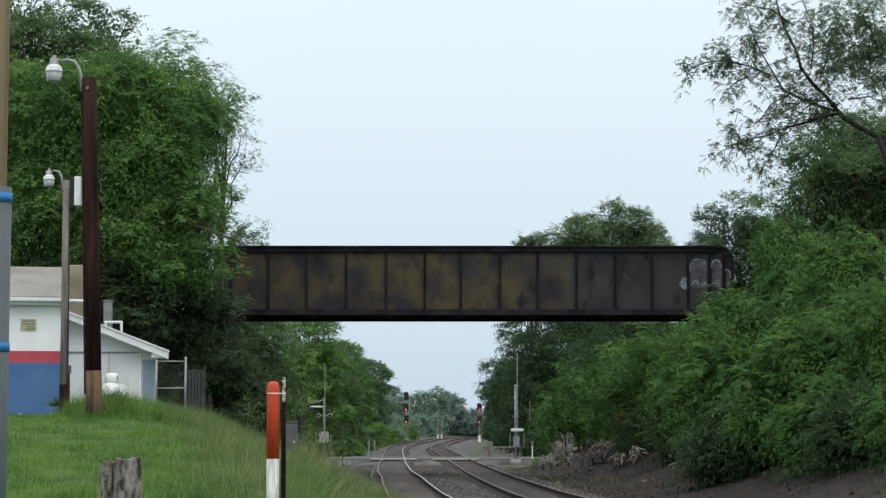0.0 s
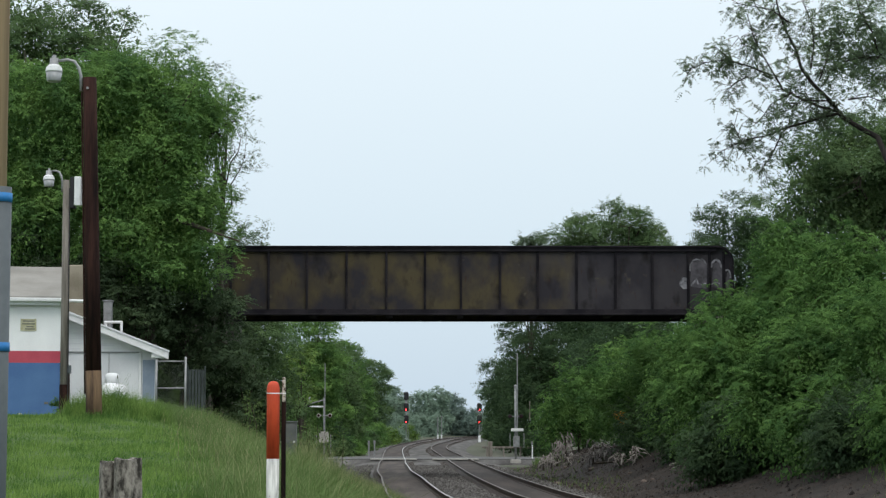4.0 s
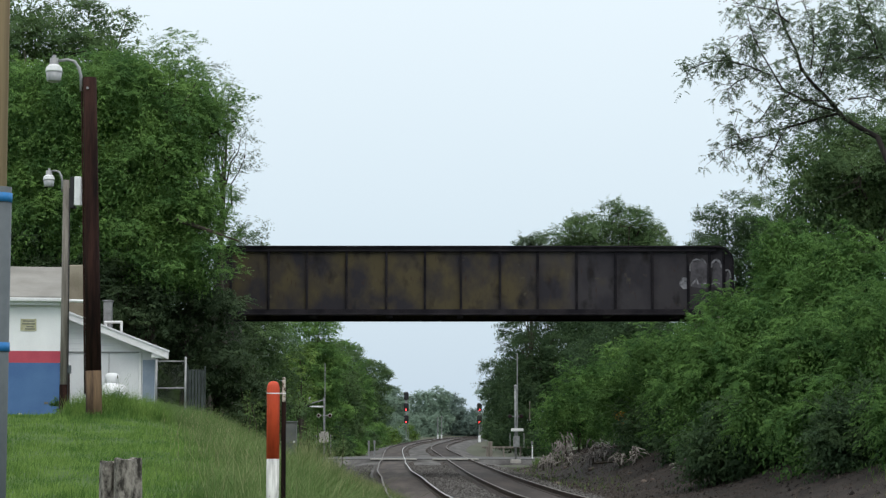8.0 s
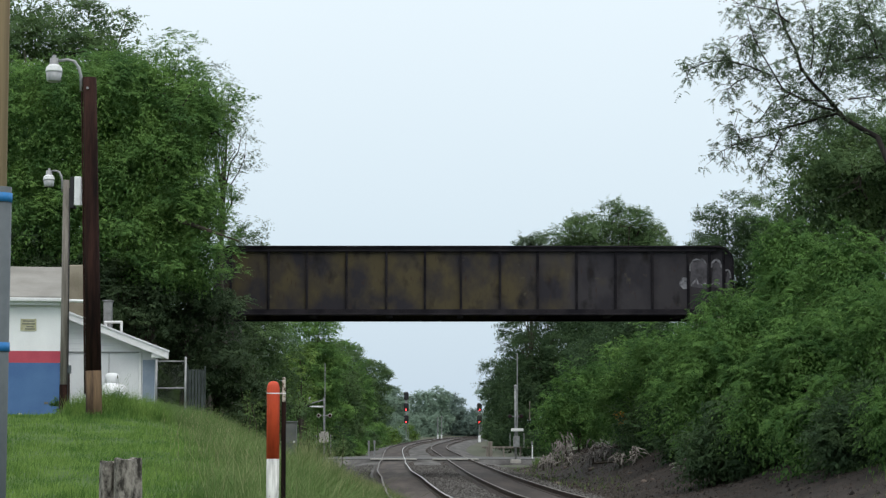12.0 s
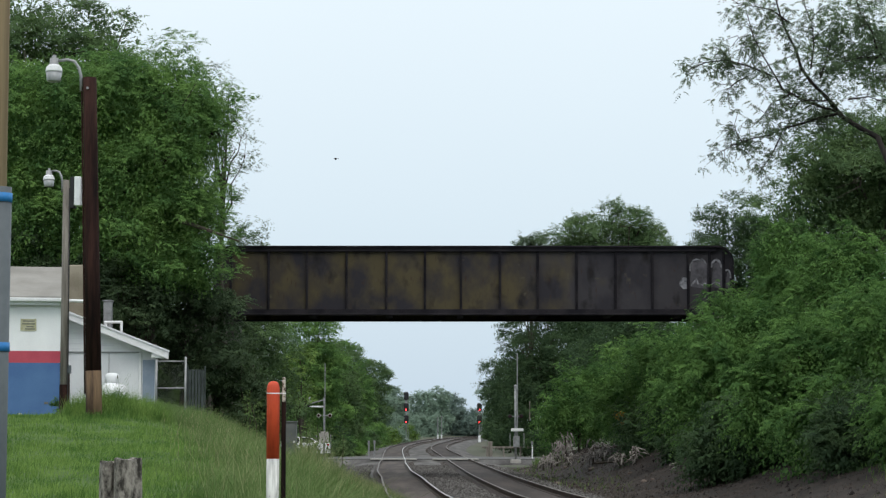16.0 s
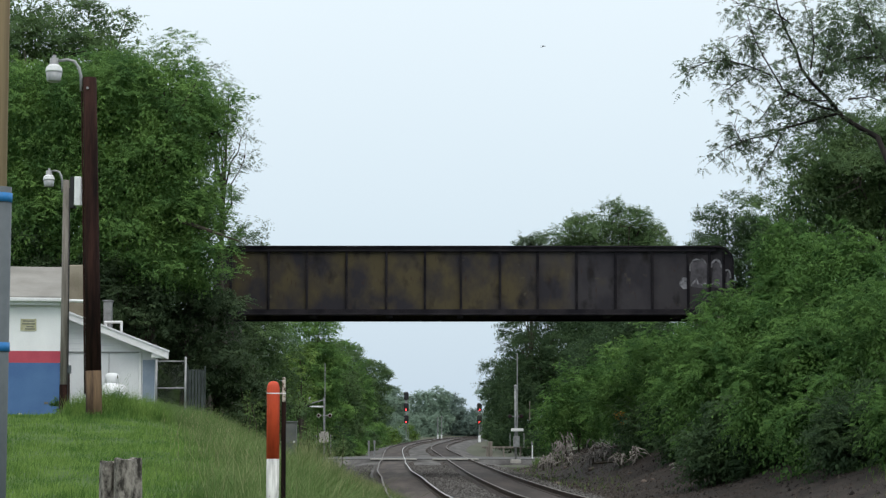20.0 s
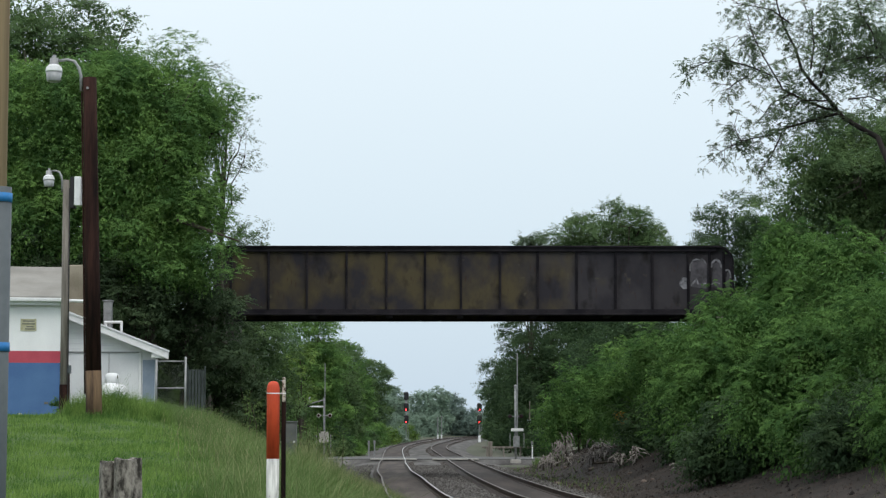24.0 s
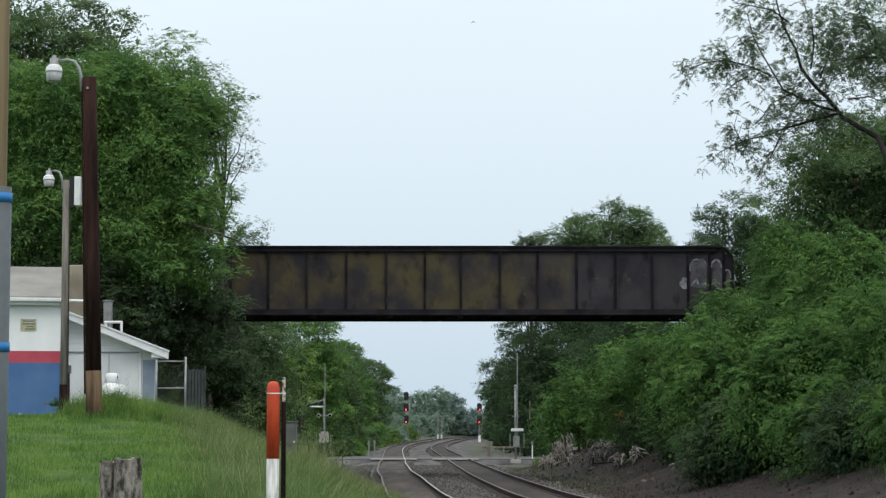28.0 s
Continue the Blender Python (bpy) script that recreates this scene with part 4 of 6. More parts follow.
    prism(bm, [(left + 10.9, zr(left) + 0.20 - g), (-9.03 + 10.9, zr(-9.03) + 0.20 - g), (-9.03 + 10.9, zr(-9.03) + 0.145 - g), (left + 10.9, zr(left) + 0.145 - g)], -0.54, -0.40)
    part("drip_edge", bm, M["offwhite"], t)
    part("eave_return", boxed(Q(-9.35, y1 - 0.3, 4.63), (0.56, 0.3, 0.16), 0.02), M["tank"], t, "boxed white eave end")
    part("end_board", boxed(Q(left - 0.02, y1 + 3, 4.3), (0.1, 6, 3.6)), M["white"], t)
    for k in range(6):
        z = 4.86 + 0.17 * k
        xe = min(-9.55, -9.3 + (z + 0.03 - 4.70) / slope)
        if xe > left + 0.4:
            part("siding_lap", boxed(Q((left + xe) / 2, y1 - 0.004, z), (xe - left, 0.014, 0.014)), M["offwhite"], t)
    for z in (2.95, 3.55, 4.15):
        part("door_rib", boxed(Q(-11.82, y1 + 0.006, z), (3.5, 0.014, 0.02)), M["offwhite"], t)
    part("siding_stain", boxed(Q(-11.3, y1 - 0.006, 4.98), (0.9, 0.008, 0.03)), M["offwhite"], t)

    # chimney, vent and rail on the roof line
    ob = mesh_object("chimney", boxed((-12.46, 69.4, 6.0), (0.6, 0.6, 3.6), 0.03), M["tanwall"])
    tagged(ob, "square tan block chimney behind the roof", "chimney")
    t = thing("roof_vent", "grey metal roof vent stack", "vent", (-11.42, 69.2, 5.3))
    part("vent_pipe", boxed((0.0, 0, 0.55), (0.28, 0.28, 1.4), 0.02), M["galv"], t)
    part("cap", boxed((0, 0, 1.27), (0.34, 0.34, 0.05), 0.01), M["galv"], t)
    t = thing("roof_rail", "white pipe rail frame on the garage roof", "rail", (-10.71, 67.2, 5.2))
    part("bar", tube(bmesh.new(), [(-0.5, 0, 0.55), (0.1, 0, 0.55)], 0.045, 8), M["tank"], t)
    for x in (-0.45, 0.07):
        part("post", tube(bmesh.new(), [(x, 0, -0.1), (x, 0, 0.56)], 0.045, 8), M["tank"], t)

    # propane tank
    gz = float(ground_z(-10.1, 62.5))
    t = thing("propane_tank", "white domed propane tank standing in the grass", "tank", (-10.09, 62.0, gz + 0.10))
    r = 0.37
    part("shell", turned(bmesh.new(), [(0, -0.9)] + [(r * math.sin(a), -0.7 - 0.2 * math.cos(a)) for a in np.linspace(0.2, 1.57, 6)] + [(r * math.sin(a), 0.7 + 0.2 * math.cos(a)) for a in np.linspace(1.57, 0.2, 6)] + [(0, 0.9)], 24, (0, 0.5, 0.62), "y"), M["tank"], t, "", True)
    part("dome_cap", turned(bmesh.new(), [(0.0, 0.30), (0.13, 0.29), (0.20, 0.25), (0.22, 0.18), (0.22, 0.0), (0.0, 0.0)], 18, (-0.04, 0.3, 1.0)), M["tank"], t, "white valve dome", True)
    for y in (0.0, 1.0):
        part("leg", boxed((0, y, 0.0), (0.5, 0.12, 0.74), 0.01), M["galv"], t)
    part("handle", boxed((0.16, 0.12, 1.17), (0.03, 0.03, 0.10), 0.005), M["ink"], t)


def chain_link(t, x0, x1, z0, z1, pitch=0.11):
    """Woven wire as thin crossing wires in the plane y = 0."""
    bm = bmesh.new()
    w, h = x1 - x0, z1 - z0
    k = -h
    while k < w:
        for s in (1, -1):
            a0, a1 = max(0, k), min(w, k + h)
            if a1 > a0:
                b0, b1 = a0 - k, a1 - k
                if s < 0:
                    b0, b1 = h - b0, h - b1
                tube(bm, [(x0 + a0, 0, z0 + b0), (x0 + a1, 0, z0 + b1)], 0.0016, 3, cap=False)
        k += pitch
    return part("chain_link", bm, M["galv"], t, "galvanised chain-link mesh")


def make_fence():
    gz = float(ground_z(-8.4, 63)) - 0.1
    t = thing("chain_link_gate", "galvanised chain-link gate beside the garage", "gate", (-8.42, 63, gz))
    h = 4.39 - gz
    for x in (-0.45, 0.45):
        part("gate_post", tube(bmesh.new(), [(x, 0, 0), (x, 0, h + (0.08 if x > 0 else 0.0))], 0.034, 10), M["galv"], t, "", True)
    for z in (h - 0.06, 3.50 - gz, 0.2):
        part("gate_bar", tube(bmesh.new(), [(-0.45, 0, z), (0.45, 0, z)], 0.024, 8), M["galv"], t, "", True)
    chain_link(t, -0.43, 0.43, 0.2, h - 0.06)
    t = thing("slatted_fence", "dark green slatted chain-link fence panel", "fence", (-8.49, 70, gz))
    mg = material("dull_green_slats", (0.028, 0.036, 0.036), (0.06, 0.074, 0.074), 3, 0.8)
    for i in range(5):
        part("slat", boxed((-0.22 + 0.11 * i, 0, 0.95), (0.09, 0.02, 1.7), 0.005), mg, t)
    for x in (-0.3, 0.3):
        part("fence_post", tube(bmesh.new(), [(x, 0.04, 0), (x, 0.04, 1.95)], 0.025, 8), mg, t)
    part("fence_rail", tube(bmesh.new(), [(-0.3, 0.04, 1.82), (0.3, 0.04, 1.82)], 0.018, 8), mg, t)


# ------------------------------------------------------------------ railway signals and crossing gear
def flashing_pair(t, z, y=-0.12, hood="black"):
    part("crossarm", boxed((0, y, z), (0.78, 0.06, 0.06), 0.01), M["galv"], t)
    for x in (-0.38, 0.38):
        lp = part("lamp_hood", turned(bmesh.new(), [(0.0, 0.0), (0.13, 0.0), (0.14, -0.02), (0.12, -0.03), (0.0, -0.035)], 14, (x, y - 0.02, z), "y"), M[hood], t, hood.replace("concrete", "pale") + " round lamp hood")
        part("lens", turned(bmesh.new(), [(0.0, -0.036), (0.09, -0.037), (0.09, -0.05), (0.0, -0.055)], 12, (x, y - 0.02, z), "y"), M["darklens"], lp)
        part("lamp_back", turned(bmesh.new(), [(0.0, 0.12), (0.07, 0.11), (0.11, 0.03), (0.11, 0.0), (0.0, 0.0)], 12, (x, y - 0.02, z), "y"), M["galv"], lp)


def make_crossing_gear():
    # mast beyond the tracks, gate arm raised
    t = thing("crossing_signal", "grey level crossing mast with raised gate arm and lamps", "crossing signal", (4.88, 137.2, -0.3), "level crossing signals")
    part("mast", tube(bmesh.new(), [(0, 0, 0), (0, 0, 5.1)], 0.075, 12), M["galv"], t, "", True)
    part("mast_cap", turned(bmesh.new(), [(0.10, 5.05), (0.10, 5.12), (0.0, 5.16)], 12), M["galv"], t)
    part("gate_arm", boxed((0.12, -0.16, 4.35), (0.07, 0.04, 6.1), 0.008), M["galv"], t, "raised pale gate arm")
    part("counterweight_arm", boxed((0.95, -0.1, 3.5), (0.05, 0.05, 1.3), 0.01), M["greywood"], t)
    part("gate_mechanism", boxed((0.05, -0.18, 1.45), (0.42, 0.36, 0.75), 0.03), M["galv"], t, "grey gate mechanism box")
    part("weight_plate", boxed((0.1, -0.32, 2.24), (0.84, 0.10, 0.20), 0.02), M["lampwhite"], t, "white counterweight plate")
    for x in (-0.38, 0.55):
        part("arm_support", boxed((x, -0.3, 1.55), (0.05, 0.06, 1.0), 0.01), M["galv"], t)
    part("foundation", boxed((0, 0, 0.12), (0.7, 0.7, 0.28), 0.03), M["concrete"], t)
    flashing_pair(t, 3.15)
    part("bell", turned(bmesh.new(), [(0.0, 5.14), (0.11, 5.14), (0.13, 5.17), (0.08, 5.26), (0.0, 5.29)], 12), M["galv"], t)
    # mast on the near side with a cantilever sign
    t = thing("crossing_signal", "grey level crossing mast with side arm, lamps and relay box", "crossing signal", (-7.95, 136.6, -0.3), "level crossing signals")
    part("mast", tube(bmesh.new(), [(0, 0, 0), (0, 0, 4.4)], 0.07, 12), M["galv"], t, "", True)
    part("gate_arm", boxed((0.04, -0.15, 3.9), (0.06, 0.04, 5.6), 0.008), M["galv"], t, "raised pale gate arm")
    part("gate_mechanism", boxed((-0.02, -0.15, 1.75), (0.62, 0.4, 0.75), 0.03), M["concrete"], t, "pale gate mechanism box")
    for x in (-0.5, 0.45):
        part("arm_support", boxed((x, -0.3, 1.3), (0.06, 0.08, 1.3), 0.01), M["galv"], t)
    part("side_arm", tube(bmesh.new(), [(0, 0, 4.25), (-1.0, 0, 3.98)], 0.035, 8), M["galv"], t)
    part("sign_edge", boxed((-0.55, -0.05, 3.80), (0.95, 0.05, 0.10), 0.01), M["tank"], t, "white sign bracket")
    part("side_lamp", boxed((-1.15, -0.05, 3.95), (0.42, 0.22, 0.34), 0.05), M["black"], t, "black side lamp")
    part("side_bell", turned(bmesh.new(), [(0.0, 0.0), (0.13, 0.0), (0.13, 0.3), (0.0, 0.42)], 12, (-1.0, -0.05, 4.05)), M["galv"], t)
    part("foundation", boxed((0, 0, 0.12), (0.7, 0.7, 0.28), 0.03), M["concrete"], t)
    flashing_pair(t, 3.2, -0.12, "concrete")
    # small posts and relay cases
    for x, y, h, w, lab, mt in ((6.1, 139.5, 1.55, 0.10, "short white bollard beside the crossing", "tank"),
                                (-5.45, 150, 1.5, 0.10, "thin grey marker post with a small plate", "galv"), (-5.1, 152, 1.5, 0.10, "thin grey marker post with a small plate", "galv")):
        p = thing("track_marker", lab, "post", (x, y, -0.4), "trackside posts")
        part("stake", boxed((0, 0, h / 2), (w, 0.06, h), 0.01), M[mt], p)
        part("plate", boxed((0, -0.04, h - 0.12), (w * 1.6, 0.02, 0.26), 0.005), M["galv"], p)
    gz = float(ground_z(-7.3, 98)) - 0.05
    t = thing("relay_cabinet", "grey steel relay cabinet at the foot of the berm", "cabinet", (-7.3, 98, gz))
    h = 2.46 - gz
    part("cabinet_body", boxed((0, 0, h / 2), (0.56, 0.5, h), 0.02), M["casegrey"], t)
    part("cabinet_door", boxed((0, -0.26, h * 0.55), (0.46, 0.02, h * 0.8), 0.005), M["casegrey"], t)
    part("door_tag", boxed((0.16, -0.28, h - 0.95), (0.10, 0.01, 0.12), 0.002), M["tank"], t, "small white tag")
    part("roof_plate", boxed((0, 0, h + 0.02), (0.62, 0.6, 0.05), 0.01), M["casegrey"], t)
    # guard rail beyond the road
    t = thing("guard_rail", "low weathered rail on posts beside the road", "guard rail", (5.0, 158, -0.35))
    part("beam", boxed((0.6, 0, 0.86), (5.2, 0.06, 0.16), 0.02), M["greywood"], t)
    for x in (-1.6, -0.3, 1.0, 2.3):
        part("post", boxed((x, 0.06, 0.45), (0.12, 0.12, 0.95), 0.01), M["greywood"], t)
    t = thing("utility_box", "low tan box beside the road", "box", (3.6, 156, -0.4))
    part("cabinet_body", boxed((0, 0, 0.55), (0.35, 0.3, 1.7), 0.02), M["greywood"], t)


def signal_head(t, z, lit, x=0.0):
    hd = part("signal_head", boxed((x, -0.12, z), (0.66, 0.30, 1.12), 0.14), M["black"], t, "black signal head")
    for k, dz in enumerate((0.34, 0.0, -0.34)):
        on = lit and k == 2
        part("lens", turned(bmesh.new(), [(0.0, -0.31), (0.10, -0.305), (0.11, -0.29), (0.0, -0.26)], 14, (x, 0, z + dz), "y"), M["redlight" if on else "darklens"], hd, "glowing red lens" if on else "")
        part("visor", turned(bmesh.new(), [(0.16, -0.42), (0.172, -0.42), (0.172, -0.26), (0.16, -0.26)], 12, (x, 0.16 if on else 0, z + dz), "y"), M["black"], hd)


def make_signals():
    t = thing("railway_signal", "tall railway signal mast with three heads showing two reds", "signal", (-5.0, 277, -0.3), "railway signals")
    part("mast", tube(bmesh.new(), [(0, 0, 0), (0, 0, 6.7)], 0.10, 10), M["galv"], t, "", True)
    part("base_case", boxed((0, -0.1, 0.4), (0.34, 0.4, 0.7), 0.03), M["lampwhite"], t, "white case at the mast's foot")
    part("ladder", boxed((0.28, 0.1, 2.8), (0.06, 0.06, 5.4)), M["galv"], t)
    for z, lit in ((6.3, False), (4.78, True), (3.13, True)):
        signal_head(t, z, lit)
    t = thing("railway_signal", "railway signal mast with two heads showing red", "signal", (4.95, 277, -0.3), "railway signals")
    part("mast", tube(bmesh.new(), [(0, 0, 0), (0, 0, 5.1)], 0.10, 10), M["galv"], t, "", True)
    part("base_case", boxed((0, -0.1, 0.5), (0.34, 0.4, 0.9), 0.03), M["lampwhite"], t, "white case at the mast's foot")
    part("ladder", boxed((0.3, 0.1, 2.4), (0.06, 0.06, 4.6)), M["galv"], t)
    for z, lit in ((4.78, True), (3.13, True)):
        signal_head(t, z, lit)
    for x, h in ((-0.67, 3.6), (-0.12, 3.7)):
        t = thing("trackside_mast", "slim pale mast far along the line", "mast", (x - 0.1, 305, -0.3), "far masts")
        part("mast", tube(bmesh.new(), [(0, 0, 0), (0, 0, h)], 0.07, 8), M["galv"], t)
        part("case", boxed((0, -0.05, 0.6), (0.24, 0.3, 0.6), 0.03), M["lampwhite"], t)


# ------------------------------------------------------------------ car
def car_section(x):
    """Half-width of the body along its length, nose at x = -2.4."""
    return 0.90 - 0.16 * max(0, (-x - 1.7) / 0.7) ** 2 - 0.10 * max(0, (x - 1.75) / 0.65) ** 2


def loft(rows, mat, name, t, label="", straight=False):
    """A body lofted across: rows of (x, z_low, z_high, half_low, half_high)."""
    rings = []
    for x, zl, zh, hl, hh in rows:
        r = min(0.12, (zh - zl) * 0.4)
        hm = (hl + hh) / 2 if straight else hl
        rings.append([(x, -hl, zl), (x, -hm, (zl + zh) * 0.5), (x, -hh, zh - r * 0.4), (x, -hh + r, zh), (x, hh - r, zh), (x, hh, zh - r * 0.4), (x, hm, (zl + zh) * 0.5), (x, hl, zl)])
    ob = sweep(name, rings, mat, parent=t)
    k = 8
    bm = bmesh.new()
    bm.from_mesh(ob.data)
    bm.verts.ensure_lookup_table()
    n = len(bm.verts)
    bm.faces.new([bm.verts[i] for i in range(k)])
    bm.faces.new([bm.verts[n - k + i] for i in range(k)])
    bmesh.ops.recalc_face_normals(bm, faces=bm.faces)
    bm.to_mesh(ob.data)
    bm.free()
    if label:
        ob["label"] = label
    return ob


def make_car():
    """Silver four-door saloon; its nose points to -x."""
    t = thing("car", "silver four-door saloon car driving over the level crossing", "car")
    prof = [(-2.40, 0.42, 0.62), (-2.36, 0.30, 0.72), (-2.2, 0.24, 0.77), (-1.8, 0.22, 0.85), (-1.2, 0.22, 0.94), (-0.95, 0.22, 0.98), (0, 0.22, 1.0), (1.0, 0.22, 1.02), (1.55, 0.22, 1.05), (2.0, 0.24, 1.06), (2.32, 0.30, 1.02), (2.38, 0.40, 0.95)]
    loft([(x, a, b, car_section(x), car_section(x) - 0.03) for x, a, b in prof], M["carpaint"], "body", t)
    loft([(x, z, zz, h1, h2) for x, z, zz, h1, h2 in ((-0.98, 0.96, 0.99, 0.80, 0.79), (-0.55, 0.97, 1.22, 0.80, 0.70), (-0.18, 0.97, 1.385, 0.80, 0.62), (0.3, 0.97, 1.43, 0.81, 0.60), (0.85, 0.97, 1.41, 0.81, 0.60), (1.2, 0.97, 1.30, 0.80, 0.64), (1.62, 1.0, 1.09, 0.80, 0.74), (1.72, 1.0, 1.06, 0.78, 0.74))], M["carpaint"], "roof", t, "", True)
    for s in (-1, 1):
        def pane(pts, name, lab):
            bm = bmesh.new()
            a = [bm.verts.new((x, s * (0.84 - 0.44 * (z - 0.97)), z)) for x, z in pts]
            b = [bm.verts.new((x, s * (0.78 - 0.44 * (z - 0.97)), z)) for x, z in pts]
            n = len(pts)
            bm.faces.new(a)
            bm.faces.new(b[::-1])
            for k in range(n):
                bm.faces.new((a[k], a[(k + 1) % n], b[(k + 1) % n], b[k]))
            bmesh.ops.recalc_face_normals(bm, faces=bm.faces)
            part(name, bm, M["glass"], t, lab)
        pane([(-0.80, 1.0), (0.23, 1.01), (0.23, 1.385), (-0.10, 1.36), (-0.46, 1.19)], "side_window", "dark front side window")
        pane([(0.30, 1.01), (1.22, 1.03), (1.36, 1.12), (1.05, 1.33), (0.74, 1.39), (0.30, 1.39)], "side_window", "dark rear side window")
        for x in (-0.86, 0.27, 1.22):
            part("door_seam", boxed((x, s * 0.895, 0.66), (0.014, 0.012, 0.60)), M["ink"], t)
        for x in (0.12, 1.08):
            part("door_handle", boxed((x, s * 0.90, 0.86), (0.18, 0.03, 0.035), 0.008), M["carpaint"], t)
        # moulding and rear panel laid on in grey as the ground's dark reflection
        part("side_moulding", boxed((-0.02, s * 0.895, 0.50), (2.06, 0.03, 0.24), 0.01), M["carlow"], t, "side moulding widened as the lower doors' dark reflection")
        part("rear_cladding", boxed((2.02, s * 0.845, 0.44), (0.46, 0.03, 0.26), 0.01), M["carlow"], t)
        part("sill", boxed((0.1, s * 0.87, 0.27), (2.0, 0.08, 0.12), 0.02), M["carlow"], t)
        part("mirror", boxed((-0.62, s * 0.97, 1.03), (0.12, 0.18, 0.12), 0.03), M["carpaint"], t)
        part("headlight", boxed((-2.27, s * 0.62, 0.68), (0.16, 0.36, 0.12), 0.03), M["headlight"], t, "clear headlight")
        part("tail_light", boxed((2.30, s * 0.66, 0.86), (0.14, 0.36, 0.16), 0.03), M["taillight"], t, "red tail light")
    part("front_bumper", boxed((-2.36, 0, 0.40), (0.16, 1.46, 0.22), 0.05), M["carlow"], t)
    part("rear_bumper", boxed((2.36, 0, 0.44), (0.16, 1.52, 0.26), 0.05), M["carpaint"], t)
    part("windscreen", prism(bmesh.new(), [(-0.93, 1.01), (-0.20, 1.39), (-0.22, 1.41), (-0.98, 1.02)], -0.60, 0.60), M["glass"], t, "dark windscreen")
    part("rear_window", prism(bmesh.new(), [(1.10, 1.36), (1.60, 1.10), (1.66, 1.11), (1.12, 1.38)], -0.58, 0.58), M["glass"], t, "dark rear window")
    part("spoiler", boxed((2.18, 0, 1.14), (0.26, 1.34, 0.04), 0.015), M["carpaint"], t, "low boot spoiler")
    for y in (-0.5, 0.5):
        part("spoiler_leg", boxed((2.18, y, 1.09), (0.12, 0.05, 0.10), 0.01), M["carpaint"], t)
    wheels = []
    for x in (-1.44, 1.40):
        for s in (-1, 1):
            part("wheel_arch", turned(bmesh.new(), [(0.0, -0.02), (0.37, -0.02), (0.37, 0.02), (0.0, 0.02)], 20, (x, s * 0.885, 0.34), "y"), M["black"], t, "dark wheel arch")
            w = new("wheel")
            w.parent = t
            w.location = (x, s * 0.82, 0.325)
            part("tyre", turned(bmesh.new(), [(0.22, -0.10), (0.30, -0.11), (0.325, -0.08), (0.325, 0.08), (0.30, 0.11), (0.22, 0.10)], 24, axis="y"), M["rubber"], w, "", True)
            bm = turned(bmesh.new(), [(0.0, -0.112), (0.20, -0.112), (0.225, -0.10), (0.225, 0.10), (0.20, 0.112), (0.0, 0.112)], 20, axis="y")
            for k in range(5):
                a = 2 * math.pi * k / 5
                box(bm, (0.11 * math.cos(a), s * 0.115, 0.11 * math.sin(a)), (0.07, 0.03, 0.07), 0.01)
            part("rim", bm, M["alloy"], w, "five-spoke alloy rim")
            wheels.append((w, x, s * 0.82))
    return t, wheels


# ------------------------------------------------------------------ birds
def make_bird(span):
    t = thing("bird", "small dark bird flying across the overcast sky", "bird", group="birds")
    k = span / 0.36
    part("body", turned(bmesh.new(), [(0.0, -0.10 * k), (0.012 * k, -0.085 * k), (0.022 * k, -0.05 * k), (0.028 * k, 0.0), (0.018 * k, 0.05 * k), (0.008 * k, 0.09 * k), (0.0, 0.10 * k)], 10, axis="x"), M["bird"], t, "", True)
    bm = bmesh.new()
    prism(bm, [(0.08 * k, -0.004 * k), (0.16 * k, -0.004 * k), (0.16 * k, 0.004 * k), (0.08 * k, 0.004 * k)], -0.022 * k, 0.022 * k)
    part("tail", bm, M["bird"], t)
    wings = []
    for s in (-1, 1):
        bm = bmesh.new()
        out = [(-0.045, 0.0), (-0.05, 0.07), (-0.02, 0.13), (0.045, 0.18), (0.02, 0.11), (0.035, 0.0)]
        a = [bm.verts.new((x * k, s * y * k, 0.003 * k)) for x, y in out]
        b = [bm.verts.new((x * k, s * y * k, -0.003 * k)) for x, y in out]
        n = len(out)
        bm.faces.new(a)
        bm.faces.new(b[::-1])
        for j in range(n):
            bm.faces.new((a[j], a[(j + 1) % n], b[(j + 1) % n], b[j]))
        bmesh.ops.recalc_face_normals(bm, faces=bm.faces)
        w = part("wing", bm, M["bird"], t)
        w.location = (0, s * 0.015 * k, 0.01 * k)
        wings.append((w, s, k))
    return t, wings


